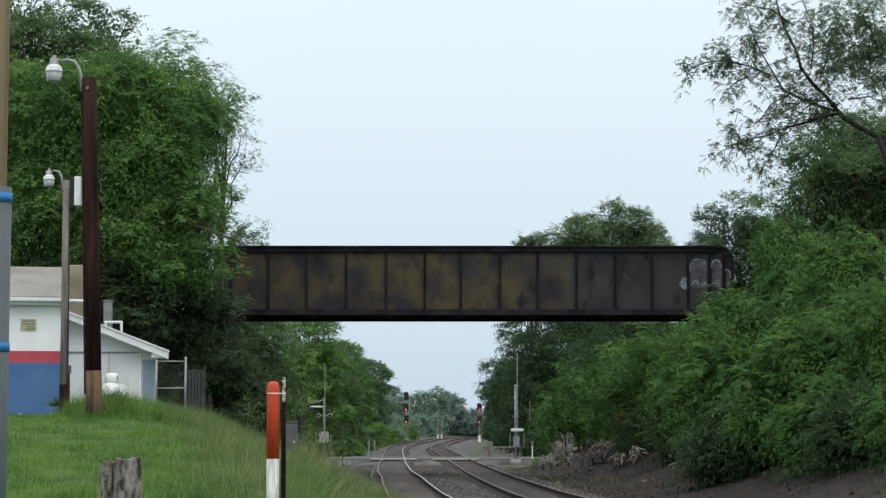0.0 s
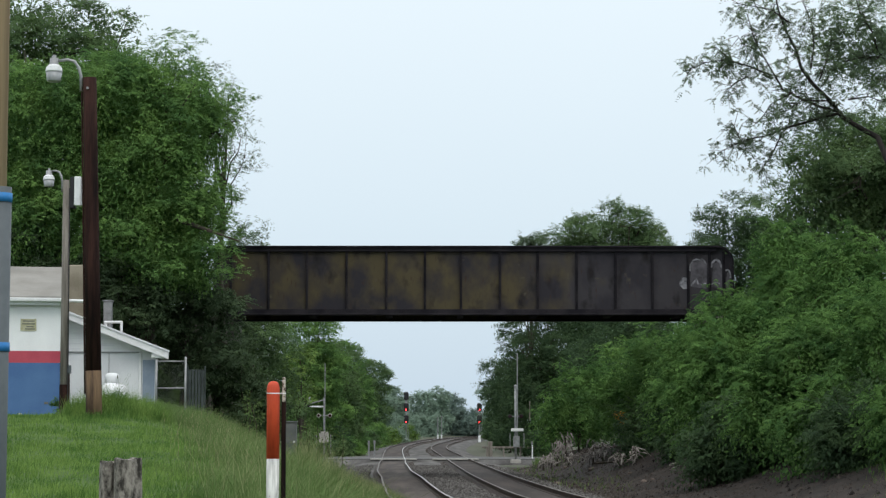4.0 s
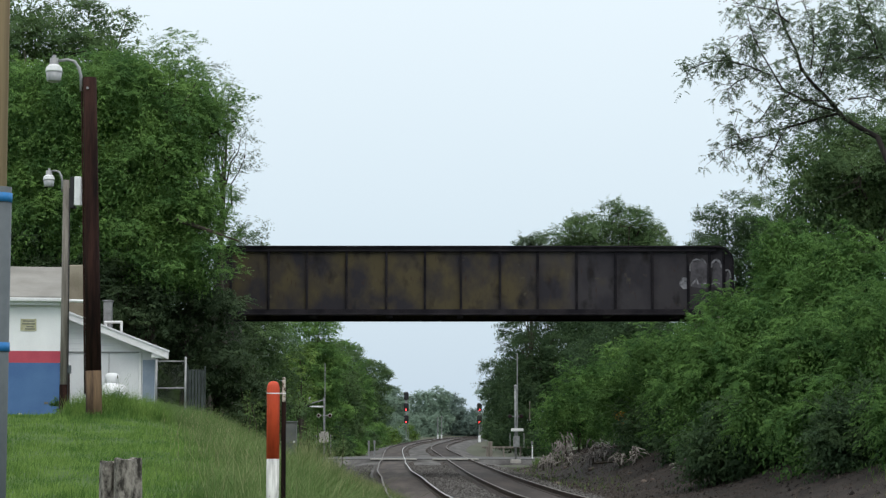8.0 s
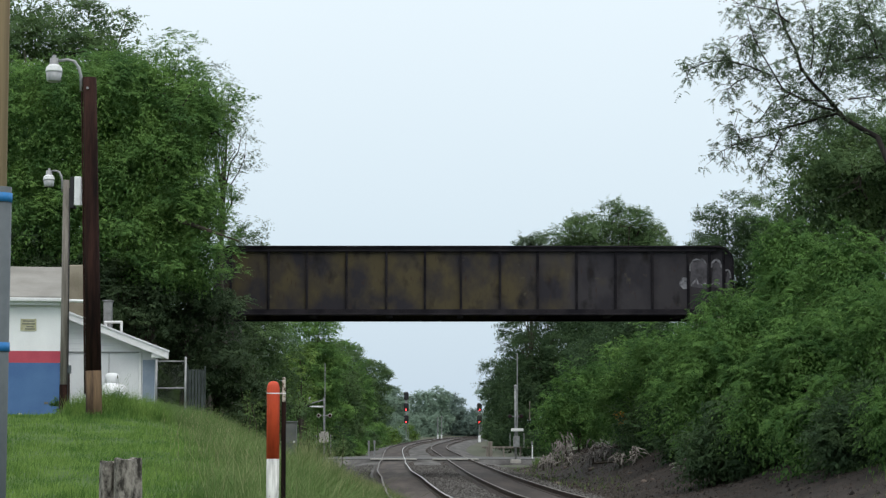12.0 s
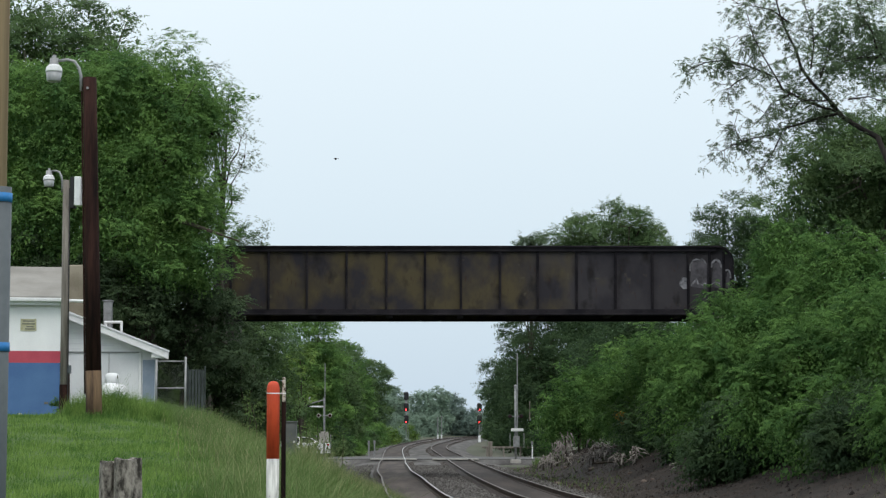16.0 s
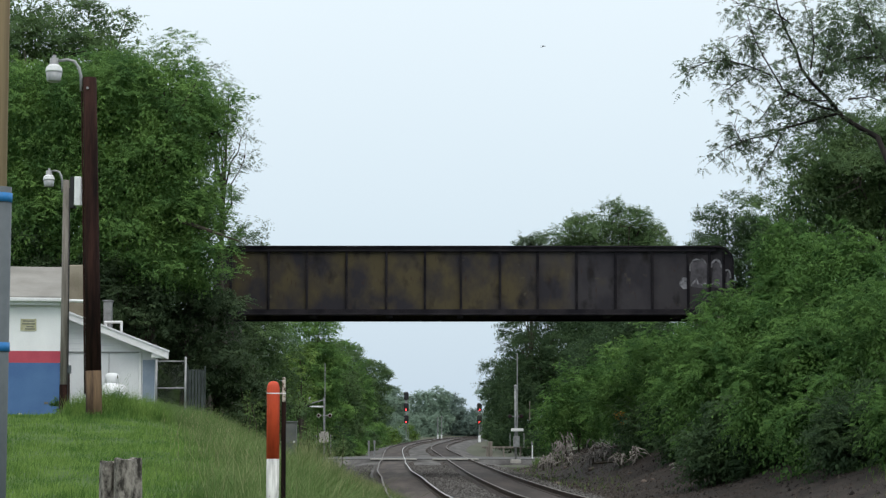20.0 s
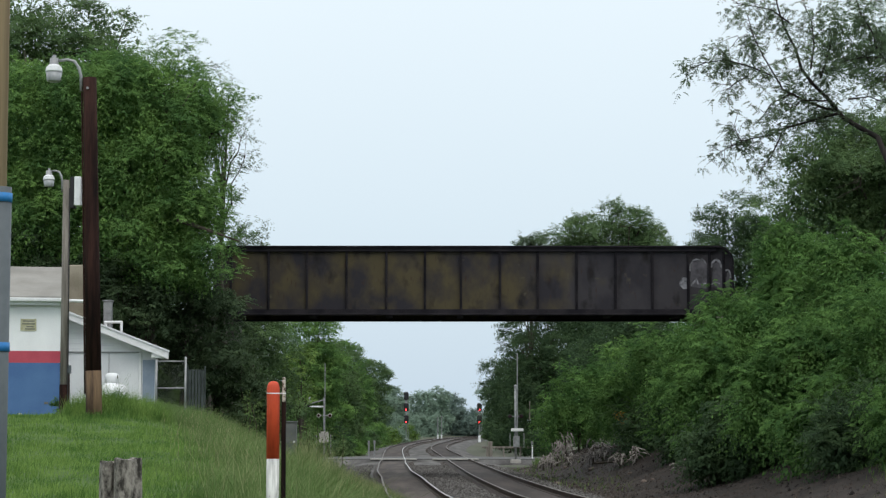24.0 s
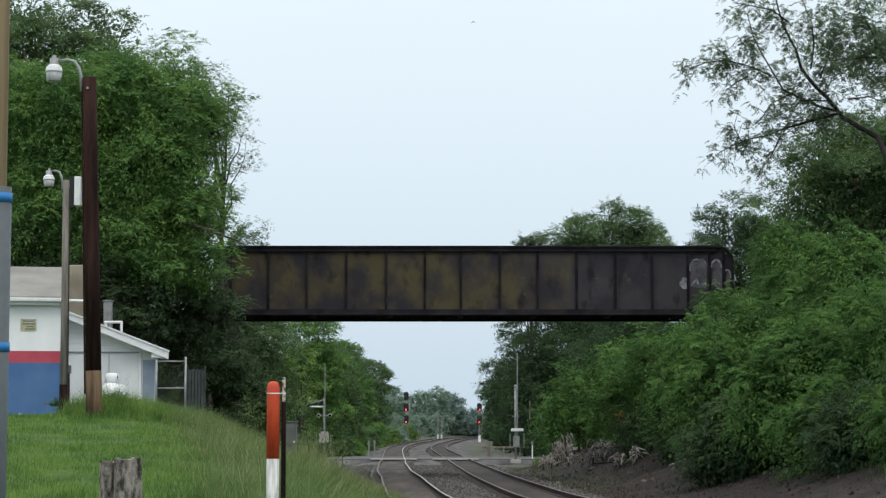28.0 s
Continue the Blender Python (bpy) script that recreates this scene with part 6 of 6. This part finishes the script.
def blades(name, label, x, y, height, width, mat, seed, lean=0.35):
    """Grass blades as narrow bent strips, one object of many."""
    rng = np.random.RandomState(seed)
    n = len(x)
    z = ground_z(x, y) - 0.02
    a = rng.uniform(0, 2 * np.pi, n)
    h = height * rng.uniform(0.6, 1.25, n)
    ln = h * lean * rng.uniform(0.2, 1.6, n)
    s = np.stack([np.cos(a), np.sin(a) * 0.5, np.zeros(n)], 1) * (width * rng.uniform(0.6, 1.3, n))[:, None]
    b = rng.uniform(0, 2 * np.pi, n)
    off = np.stack([np.cos(b) * ln + 0.25 * ln, np.sin(b) * ln, h], 1)
    p = np.stack([x, y, z], 1)
    mid = p + off * np.array([0.38, 0.38, 0.62])
    v1 = np.stack([p - s * 0.5, p + s * 0.5, mid + s * 0.4, mid - s * 0.4], 1)
    v2 = np.stack([mid - s * 0.4, mid + s * 0.4, p + off + s * 0.05, p + off - s * 0.05], 1)
    ob = quads_object(name, np.concatenate([v1, v2]), mat)
    return tagged(ob, label, "grass", kind="stuff")


def make_grass():
    rng = np.random.RandomState(5)

    mid = berm_line
    # mown lawn on the flat of the berm
    n = 90000
    y = 13 + 47 * rng.uniform(size=n) ** 1.35
    x = -y * rng.uniform(0.10, 0.235, n)
    keep = (x + 0.010 * y * rng.normal(size=n) < -0.117 * y) & ((y < 42) | (x < -0.184 * y))
    lh = 0.075 + 0.035 * np.sin(2.3 * x + 1.1 * y) * np.sin(1.7 * y - 0.9 * x + 1) + 0.02 * np.sin(6.1 * x + 2.7 * y)
    lh = np.maximum(lh, 0.06) * np.where(rng.uniform(size=n) < 0.06, 1.9, 1.0)
    blades("lawn_grass", "short bright green mown lawn", x[keep], y[keep], lh[keep], 0.010, M["lawn"], 6)
    # tall grass on the slope towards the tracks
    n = 150000
    y = 15 + 75 * rng.uniform(size=n) ** 1.2
    d = -3.6 - 8.0 * rng.uniform(size=n) ** 0.9
    x = mid(y) + d
    keep = (x > -0.128 * y - 0.25 * np.sin(y * 0.8) + 0.012 * y * rng.normal(size=n)) & (y < 42) | (y >= 42) & (x > -0.189 * y)
    hgt = 0.36 + 0.11 * np.sin(x * 1.7 + y * 0.6) + 0.08 * np.sin(y * 1.9 + 2 * x)
    edge = np.where(y < 42, (x + 0.130 * y) / 1.5, (x + 0.189 * y) / 2.0 + 0.2)
    hgt = hgt * np.clip(0.25 + edge, 0.25, 1.0)
    blades("tall_grass", "tall yellow-green grass on the berm's slope", x[keep], y[keep], hgt[keep], 0.008, M["tallgrass"], 7, 0.6)
    n = 11000
    y = 17 + 62 * rng.uniform(size=n) ** 1.1
    x = mid(y) - 3.9 - 6.5 * rng.uniform(size=n)
    keep = (x > -0.108 * y + 0.012 * y * rng.normal(size=n)) & (x < -0.018 * y)
    blades("pale_grass", "tall pale ripe grass among the green", x[keep], y[keep], 0.44 + 0.14 * np.sin(x[keep] * 2.3 + y[keep]), 0.006, M["palegrass"], 17, 0.5)
    n = 26000
    y = 50 + 22 * rng.uniform(size=n)
    f = rng.uniform(size=n) ** 1.3
    x = mid(y) - 3.1 - 4.2 * f
    keep = x > -0.071 * y
    blades("tall_grass", "rank yellow-green grass spilling down to the ballast", x[keep], y[keep], (0.30 + 0.62 * np.clip(f * 1.6, 0, 1) * (0.75 + 0.25 * np.sin(2.1 * x + 0.8 * y)))[keep], 0.012, M["tallgrass"], 18, 0.4)
    keep = keep & (rng.uniform(size=n) < 0.22)
    blades("pale_grass", "pale ripe grass heads near the ballast", x[keep], y[keep], (0.38 + 0.80 * np.clip(f * 1.6, 0, 1))[keep], 0.009, M["palegrass"], 19, 0.35)
    # seed stems
    n = 1300
    y = 24 + 51 * rng.uniform(size=n)
    x = mid(y) - 3.8 - 5.0 * rng.uniform(size=n)
    keep = (x > -0.14 * y) & (x < -0.03 * y)
    blades("seed_stems", "thin tan seed stems above the grass", x[keep], y[keep], 0.46 + 0.18 * rng.uniform(size=keep.sum()), 0.0045, M["seed"], 8, 0.5)
    # tuft round the pole
    n = 3600
    a, r = rng.uniform(0, 6.28, n), rng.uniform(size=n) ** 0.6
    hh = (0.30 + 0.30 * (1 - r) * (0.6 + 0.4 * np.sin(5 * a + 2))) * np.where(np.cos(a) < -0.2, 1.3, 1.0)
    blades("tall_grass", "unmown grass tuft round the pole's foot", -6.55 + 1.1 * r * np.cos(a), 40.9 + 0.8 * r * np.sin(a), hh, 0.010, M["lawn"], 9, 0.5)
    n = 900
    a, r = rng.uniform(0, 6.28, n), rng.uniform(size=n)
    blades("tall_grass", "short grass against the pole's foot", -6.84 + 0.75 * r * np.cos(a), 39.75 + 0.3 * r * np.sin(a), 0.10 + 0.12 * rng.uniform(size=n), 0.010, M["lawn"], 21, 0.5)
    # weeds beside the far track and the bank's foot
    n = 9000
    y = 78 + 55 * rng.uniform(size=n)
    x = mid(y) - 5.3 - 3.5 * rng.uniform(size=n) ** 1.3
    blades("track_weeds", "pale weeds along the ballast's edge", x, y, np.full(n, 0.40), 0.03, M["tallgrass"], 10, 0.4)
    n = 3000
    y = 40 + 12 * rng.uniform(size=n)
    x = y * (0.217 + 0.006 * rng.normal(size=n) + 0.0012 * (52 - y)) + 1.2 * rng.uniform(size=n)
    blades("track_weeds", "bright weeds at the near end of the bank", x, y, 0.15 + 0.25 * rng.uniform(size=n), 0.012, M["lawn"], 12, 0.6)
    n = 26000
    y = 42 + 78 * rng.uniform(size=n)
    x = bank_line(y) + 5.0 + 6.5 * rng.uniform(size=n) ** 1.1
    blades("bank_litter", "dry brown twigs and dead grass on the bank", x, y, 0.04 + 0.14 * rng.uniform(size=n) ** 2, 0.011, M["litter"], 14, 1.8)
    n = 450
    y = 70 + 48 * rng.uniform(size=n)
    x = bank_line(y) + 4.6 + 3.0 * rng.uniform(size=n)
    blades("bank_weeds", "sparse green weeds on the bank", x, y, np.full(n, 0.22), 0.03, M["tallgrass"], 15, 0.6)
    n = 8000
    y = 50 + 36 * rng.uniform(size=n) ** 1.4
    x = left_track(y) - 1.5 + rng.normal(scale=0.55, size=n)
    blades("track_weeds", "low yellowing weeds by the near rail", x, y, np.full(n, 0.16), 0.03, M["tallgrass"], 16, 0.7)
    n = 700
    y = 127 + 8 * rng.uniform(size=n)
    x = 5.9 + 1.9 * rng.uniform(size=n)
    blades("track_weeds", "yellowing weeds beside the crossing road", x, y, 0.35 + 0.35 * rng.uniform(size=n), 0.045, M["tallgrass"], 20, 0.5)
    n = 1500
    y = 50 + 25 * rng.uniform(size=n)
    x = left_track(y) + rng.normal(scale=0.5, size=n)
    blades("track_weeds", "dry weeds growing between the rails", x, y, np.full(n, 0.22), 0.03, M["tallgrass"], 13, 0.4)


def make_weeds():
    """Leafy weed stalks at the foot of the berm."""
    rng = np.random.RandomState(91)
    for k, (x, y) in enumerate(((-6.1, 64.0), (-5.8, 63.0), (-4.25, 64.0), (-4.15, 65.0), (-3.9, 63.0), (-4.05, 61.0), (-3.45, 62.0), (-3.3, 66.0))):
        z = float(ground_z(x, y))
        t = thing("weed", "tall leafy weed stalk in the rough grass", "weed", (x, y, z), "weeds")
        h = 1.5 + 0.5 * rng.uniform()
        part("stalk", tube(bmesh.new(), [(0, 0, -0.1), (0.05, 0, h * 0.5), (0.1 * rng.normal(), 0, h)], [0.018, 0.014, 0.005], 5), M["bark"], t)
        cl = [(0.06 * rng.normal(), 0.1 * rng.normal(), h * q, 0.19) for q in np.linspace(0.25, 1.0, 7)]
        v, soft = leaf_cloud(cl, 44, 0.075, 92 + k, 0.4)
        crown = quads_object("leaves", v, M["tallgrass"], soft)
        crown.parent = t


def make_bank_debris():
    """Bleached roots and rocks that stick out of the dirt bank."""
    rng = np.random.RandomState(17)
    for k, (x, y, w, h) in enumerate(((5.05, 103, 0.2, 0.8), (5.4, 102, 0.25, 0.75), (5.65, 101, 0.25, 1.35), (6.05, 101, 0.3, 1.55), (6.0, 98, 0.25, 0.7), (6.75, 92, 0.3, 1.2), (7.15, 91.5, 0.3, 0.9),
                                     (7.3, 84, 0.28, 0.7), (7.75, 83, 0.3, 0.85), (8.9, 72, 0.22, 1.0), (8.55, 70, 0.18, 0.4))):
        t = thing("dead_roots", "bleached grey clump of hanging dead roots on the dirt bank", "roots", (x, y, float(ground_z(x, y))), "dead roots")
        for j in range(int(14 + 26 * w * h)):
            a = np.array([w * rng.normal() * 0.6, 0.25 * rng.normal(), h * rng.uniform(0.35, 1.0)])
            ln = h * rng.uniform(0.2, 0.45)
            out = np.array([0.16 * rng.normal(), -0.12, 0.0])
            pts = [a + np.array([0.05 * rng.normal(), 0.1, -0.06]), a, a + out + np.array([0, 0, -0.45 * ln]), a + 1.3 * out + np.array([0.04 * rng.normal(), 0, -ln])]
            r = rng.uniform(0.018, 0.05)
            part("root", tube(bmesh.new(), pts, [0.4 * r, r, 0.8 * r, 0.2 * r], 5), M["deadwood"], t)
        part("stem", tube(bmesh.new(), [(0, 0.1, -0.1), (0.05, 0.05, h * 0.5), (0, 0.1, h * 0.9)], [0.05, 0.04, 0.02], 6), M["bark"], t)
    n = 9000
    y = 44 + 74 * rng.uniform(size=n)
    x = bank_line(y) + 4.6 + 7.0 * rng.uniform(size=n) ** 1.1
    r = 0.012 + 0.06 * rng.uniform(size=n) ** 4
    dirs = np.array([(1, 0, 0), (0, 1, 0), (-1, 0, 0), (0, -1, 0), (0, 0, 1), (0, 0, -1)], float)
    v = np.stack([x, y, ground_z(x, y)], 1)[:, None] + dirs[None] * r[:, None, None] * rng.uniform(0.5, 1.4, (n, 6, 1))
    tri = np.array([(0, 1, 4), (1, 2, 4), (2, 3, 4), (3, 0, 4), (1, 0, 5), (2, 1, 5), (3, 2, 5), (0, 3, 5)])
    me = bpy.data.meshes.new("bank_clods")
    me.from_pydata(v.reshape(-1, 3).tolist(), [], (tri[None] + 6 * np.arange(n)[:, None, None]).reshape(-1, 3).tolist())
    me.materials.append(M["clod"])
    tagged(new("bank_clods", me), "loose clods and stones on the bare dirt bank", "clods", kind="stuff")
    for k in range(14):
        y = rng.uniform(58, 112)
        d = 5.2 + 3.2 * rng.uniform()
        x = float(bank_line(y)) + d
        r = rng.uniform(0.06, 0.17)
        bm = bmesh.new()
        bmesh.ops.create_icosphere(bm, subdivisions=2, radius=r)
        for v in bm.verts:
            v.co *= 1 + 0.45 * noise.noise(v.co * (0.9 / r) + Vector((k, 0, 0)))
            v.co.z *= 0.7
        ob = mesh_object("rock", bm, M["rock"])
        ob.location = (x, y, float(ground_z(x, y)) + r * 0.2)
        tagged(ob, "rough buff rock half buried in the bank", "rock", "rocks on the bank")
    for x, y, r in ((7.84, 86.0, 0.26), (8.2, 86.6, 0.17), (8.45, 87.5, 0.14), (9.6, 71.0, 0.13)):
        bm = bmesh.new()
        bmesh.ops.create_icosphere(bm, subdivisions=2, radius=r)
        for v in bm.verts:
            v.co *= 1 + 0.5 * noise.noise(v.co * (1.1 / r) + Vector((x, 0, 0)))
        ob = mesh_object("rock", bm, M["pale_rock"])
        ob.location = (x, y, float(ground_z(x, y)) + r * 0.35)
        tagged(ob, "pale buff rock exposed in the dirt bank", "rock", "rocks on the bank")
    # fallen branches
    for k, (x, y, ln, rz) in enumerate(((7.4, 86, 2.6, 35), (8.6, 74, 1.8, 60), (7.9, 92, 2.2, 20))):
        z = float(ground_z(x, y)) + 0.08
        bm = tube(bmesh.new(), [(-ln / 2, 0, 0.05), (0, 0.08, 0.12), (ln / 2, 0, 0.30)], [0.05, 0.04, 0.015], 6)
        ob = mesh_object("fallen_branch", bm, M["deadwood" if k == 1 else "bark"])
        ob.matrix_basis = pose(x, y, z, 0, 0, rz)
        tagged(ob, "fallen bare branch lying on the dirt bank", "branch", "fallen branches")
    v, soft = leaf_cloud([(7.95, 91.6, 2.75, 0.24), (8.05, 91.6, 2.5, 0.18)], 70, 0.13, 33)
    ob = quads_object("dead_leaves", v, M["rustflower"], soft)
    tagged(ob, "patch of orange withered leaves among the bushes", "leaves", kind="stuff")


# ------------------------------------------------------------------ build
make_ground()
make_tracks()
make_ballast_stones()
make_crossing()
make_bridge()
make_building()
make_fence()
make_poles()
make_marker_posts()
make_crossing_gear()
make_signals()
make_trees()
make_airy_tree()
make_weeds()
make_bank_debris()
make_grass()
CAR, WHEELS = make_car()
BIRDS = [make_bird(0.36), make_bird(0.27), make_bird(0.30), make_bird(0.26), make_bird(0.36)]


# ------------------------------------------------------------------ motions
def fly(bird, rows, flap):
    """Bird rows: seconds and place; it heads along its way, its wings beat flap times a second."""
    t, wings = bird
    keyed = []
    for i, r in enumerate(rows):
        a, b = rows[max(i - 1, 0)], rows[min(i + 1, len(rows) - 1)]
        head = math.degrees(math.atan2(b[2] - a[2], b[1] - a[1])) + 180
        keyed.append((r[0], pose(r[1], r[2], r[3], 0, 0, head)))
    walk(t, keyed)
    n = int(28 * flap * 2)
    for w, s, k in wings:
        walk(w, [(28.0 * i / n, pose(0, s * 0.015 * k, 0.01 * k, s * (38 if i % 2 else -24))) for i in range(n + 1)])


def motions():
    speed = 8.55
    rows = []
    for t in (0.0, 5.0, 10.0, 14.0, 15.0, 16.0, 17.0, 20.0, 24.0, 28.0):
        rows.append((t, pose(-1.88 - speed * (t - 15.0), 145.2, -0.012)))
    walk(CAR, rows)
    turn = math.degrees(speed / 0.325)
    n = 28 * 20
    for w, x, y in WHEELS:
        walk(w, [(28.0 * i / n, pose(x, y, 0.325, 0, -turn * 28.0 * i / n, 0)) for i in range(n + 1)])
    for i, (crown, amp, period, ph) in enumerate(SWAY):
        rows = []
        n = int(28.0 / (period / 4))
        for k in range(n + 1):
            t = 28.0 * k / n
            g = 0.65 + 0.35 * math.sin(0.45 * t + ph)
            rows.append((t, pose(0, 0, 0, 0.4 * amp * g * math.sin(2 * math.pi * t / (period * 1.3) + ph), amp * g * math.sin(2 * math.pi * t / period + ph), 0)))
        walk(crown, rows)
    fly(BIRDS[0], [(0, 62, 112, 12), (12.5, 34, 97, 13), (13.5, 20.4, 96, 13.4), (14.5, 10.11, 96, 14.04), (14.8, 7.02, 96, 14.31), (15.1, 3.93, 96, 14.63), (15.4, 0.83, 96, 15.04), (15.7, -2.15, 96, 15.17),
                   (16.0, -5.11, 96, 14.96), (16.3, -8.15, 96, 15.04), (17.5, -20, 97, 15.2), (28, -62, 112, 15)], 4.0)
    fly(BIRDS[1], [(0, -25, 20, 30), (18, -8, 60, 20), (19.1, -1.3, 68.5, 17.3), (19.4, 0.26, 70, 16.86), (19.7, 1.79, 72, 16.57), (20.0, 3.71, 74, 16.27), (20.3, 5.86, 76, 15.8), (20.6, 8.26, 78, 15.39),
                   (20.9, 10.71, 80, 14.86), (21.4, 14.6, 83, 14.4), (22.2, 21, 86, 14.2), (28, 52, 100, 14)], 5.0)
    fly(BIRDS[2], [(0, 40, 40, 25), (18, 12, 50, 16), (18.8, 4.3, 50, 13.4), (19.1, 1.31, 50, 12.93), (19.4, -1.71, 50, 12.7), (19.5, -2.79, 50, 12.73), (19.7, -4.89, 50, 12.84), (20.1, -9.0, 50, 13.3), (21, -18, 51, 14.5), (28, -60, 60, 20)], 5.0)
    fly(BIRDS[3], [(0, -40, 40, 9), (21.5, -13, 50, 6), (22.6, -3.6, 68, 3.6), (23.2, -0.65, 70, 3.8), (23.5, 0.51, 70, 4.46), (23.6, 0.88, 70, 4.69), (23.7, 1.21, 70, 4.96), (23.8, 1.56, 72, 5.28),
                   (24.1, 2.9, 77, 6.0), (24.7, 5.6, 95, 5.6), (25.4, 7.1, 107, 4.8), (28, 7.2, 107.2, 4.8)], 5.0)
    fly(BIRDS[4], [(0, -20, -40, 12), (24.0, -4.6, 16, 8.3), (24.6, -4.1, 27, 8.7), (25.0, -3.77, 35, 9.45), (25.2, -3.54, 40, 10.08), (25.4, -3.19, 45, 10.63), (25.6, -2.67, 50, 11.4), (25.8, -2.18, 55, 12.2), (26.0, -1.6, 60, 12.97),
                   (26.3, -0.83, 70, 15.06), (26.6, -0.11, 80, 17.43), (26.9, 0.66, 90, 19.97), (27.2, 1.16, 100, 22.52), (27.5, 1.46, 110, 24.71), (27.8, 1.72, 120, 26.6), (28.0, 1.93, 127, 27.72)], 4.5)


motions()
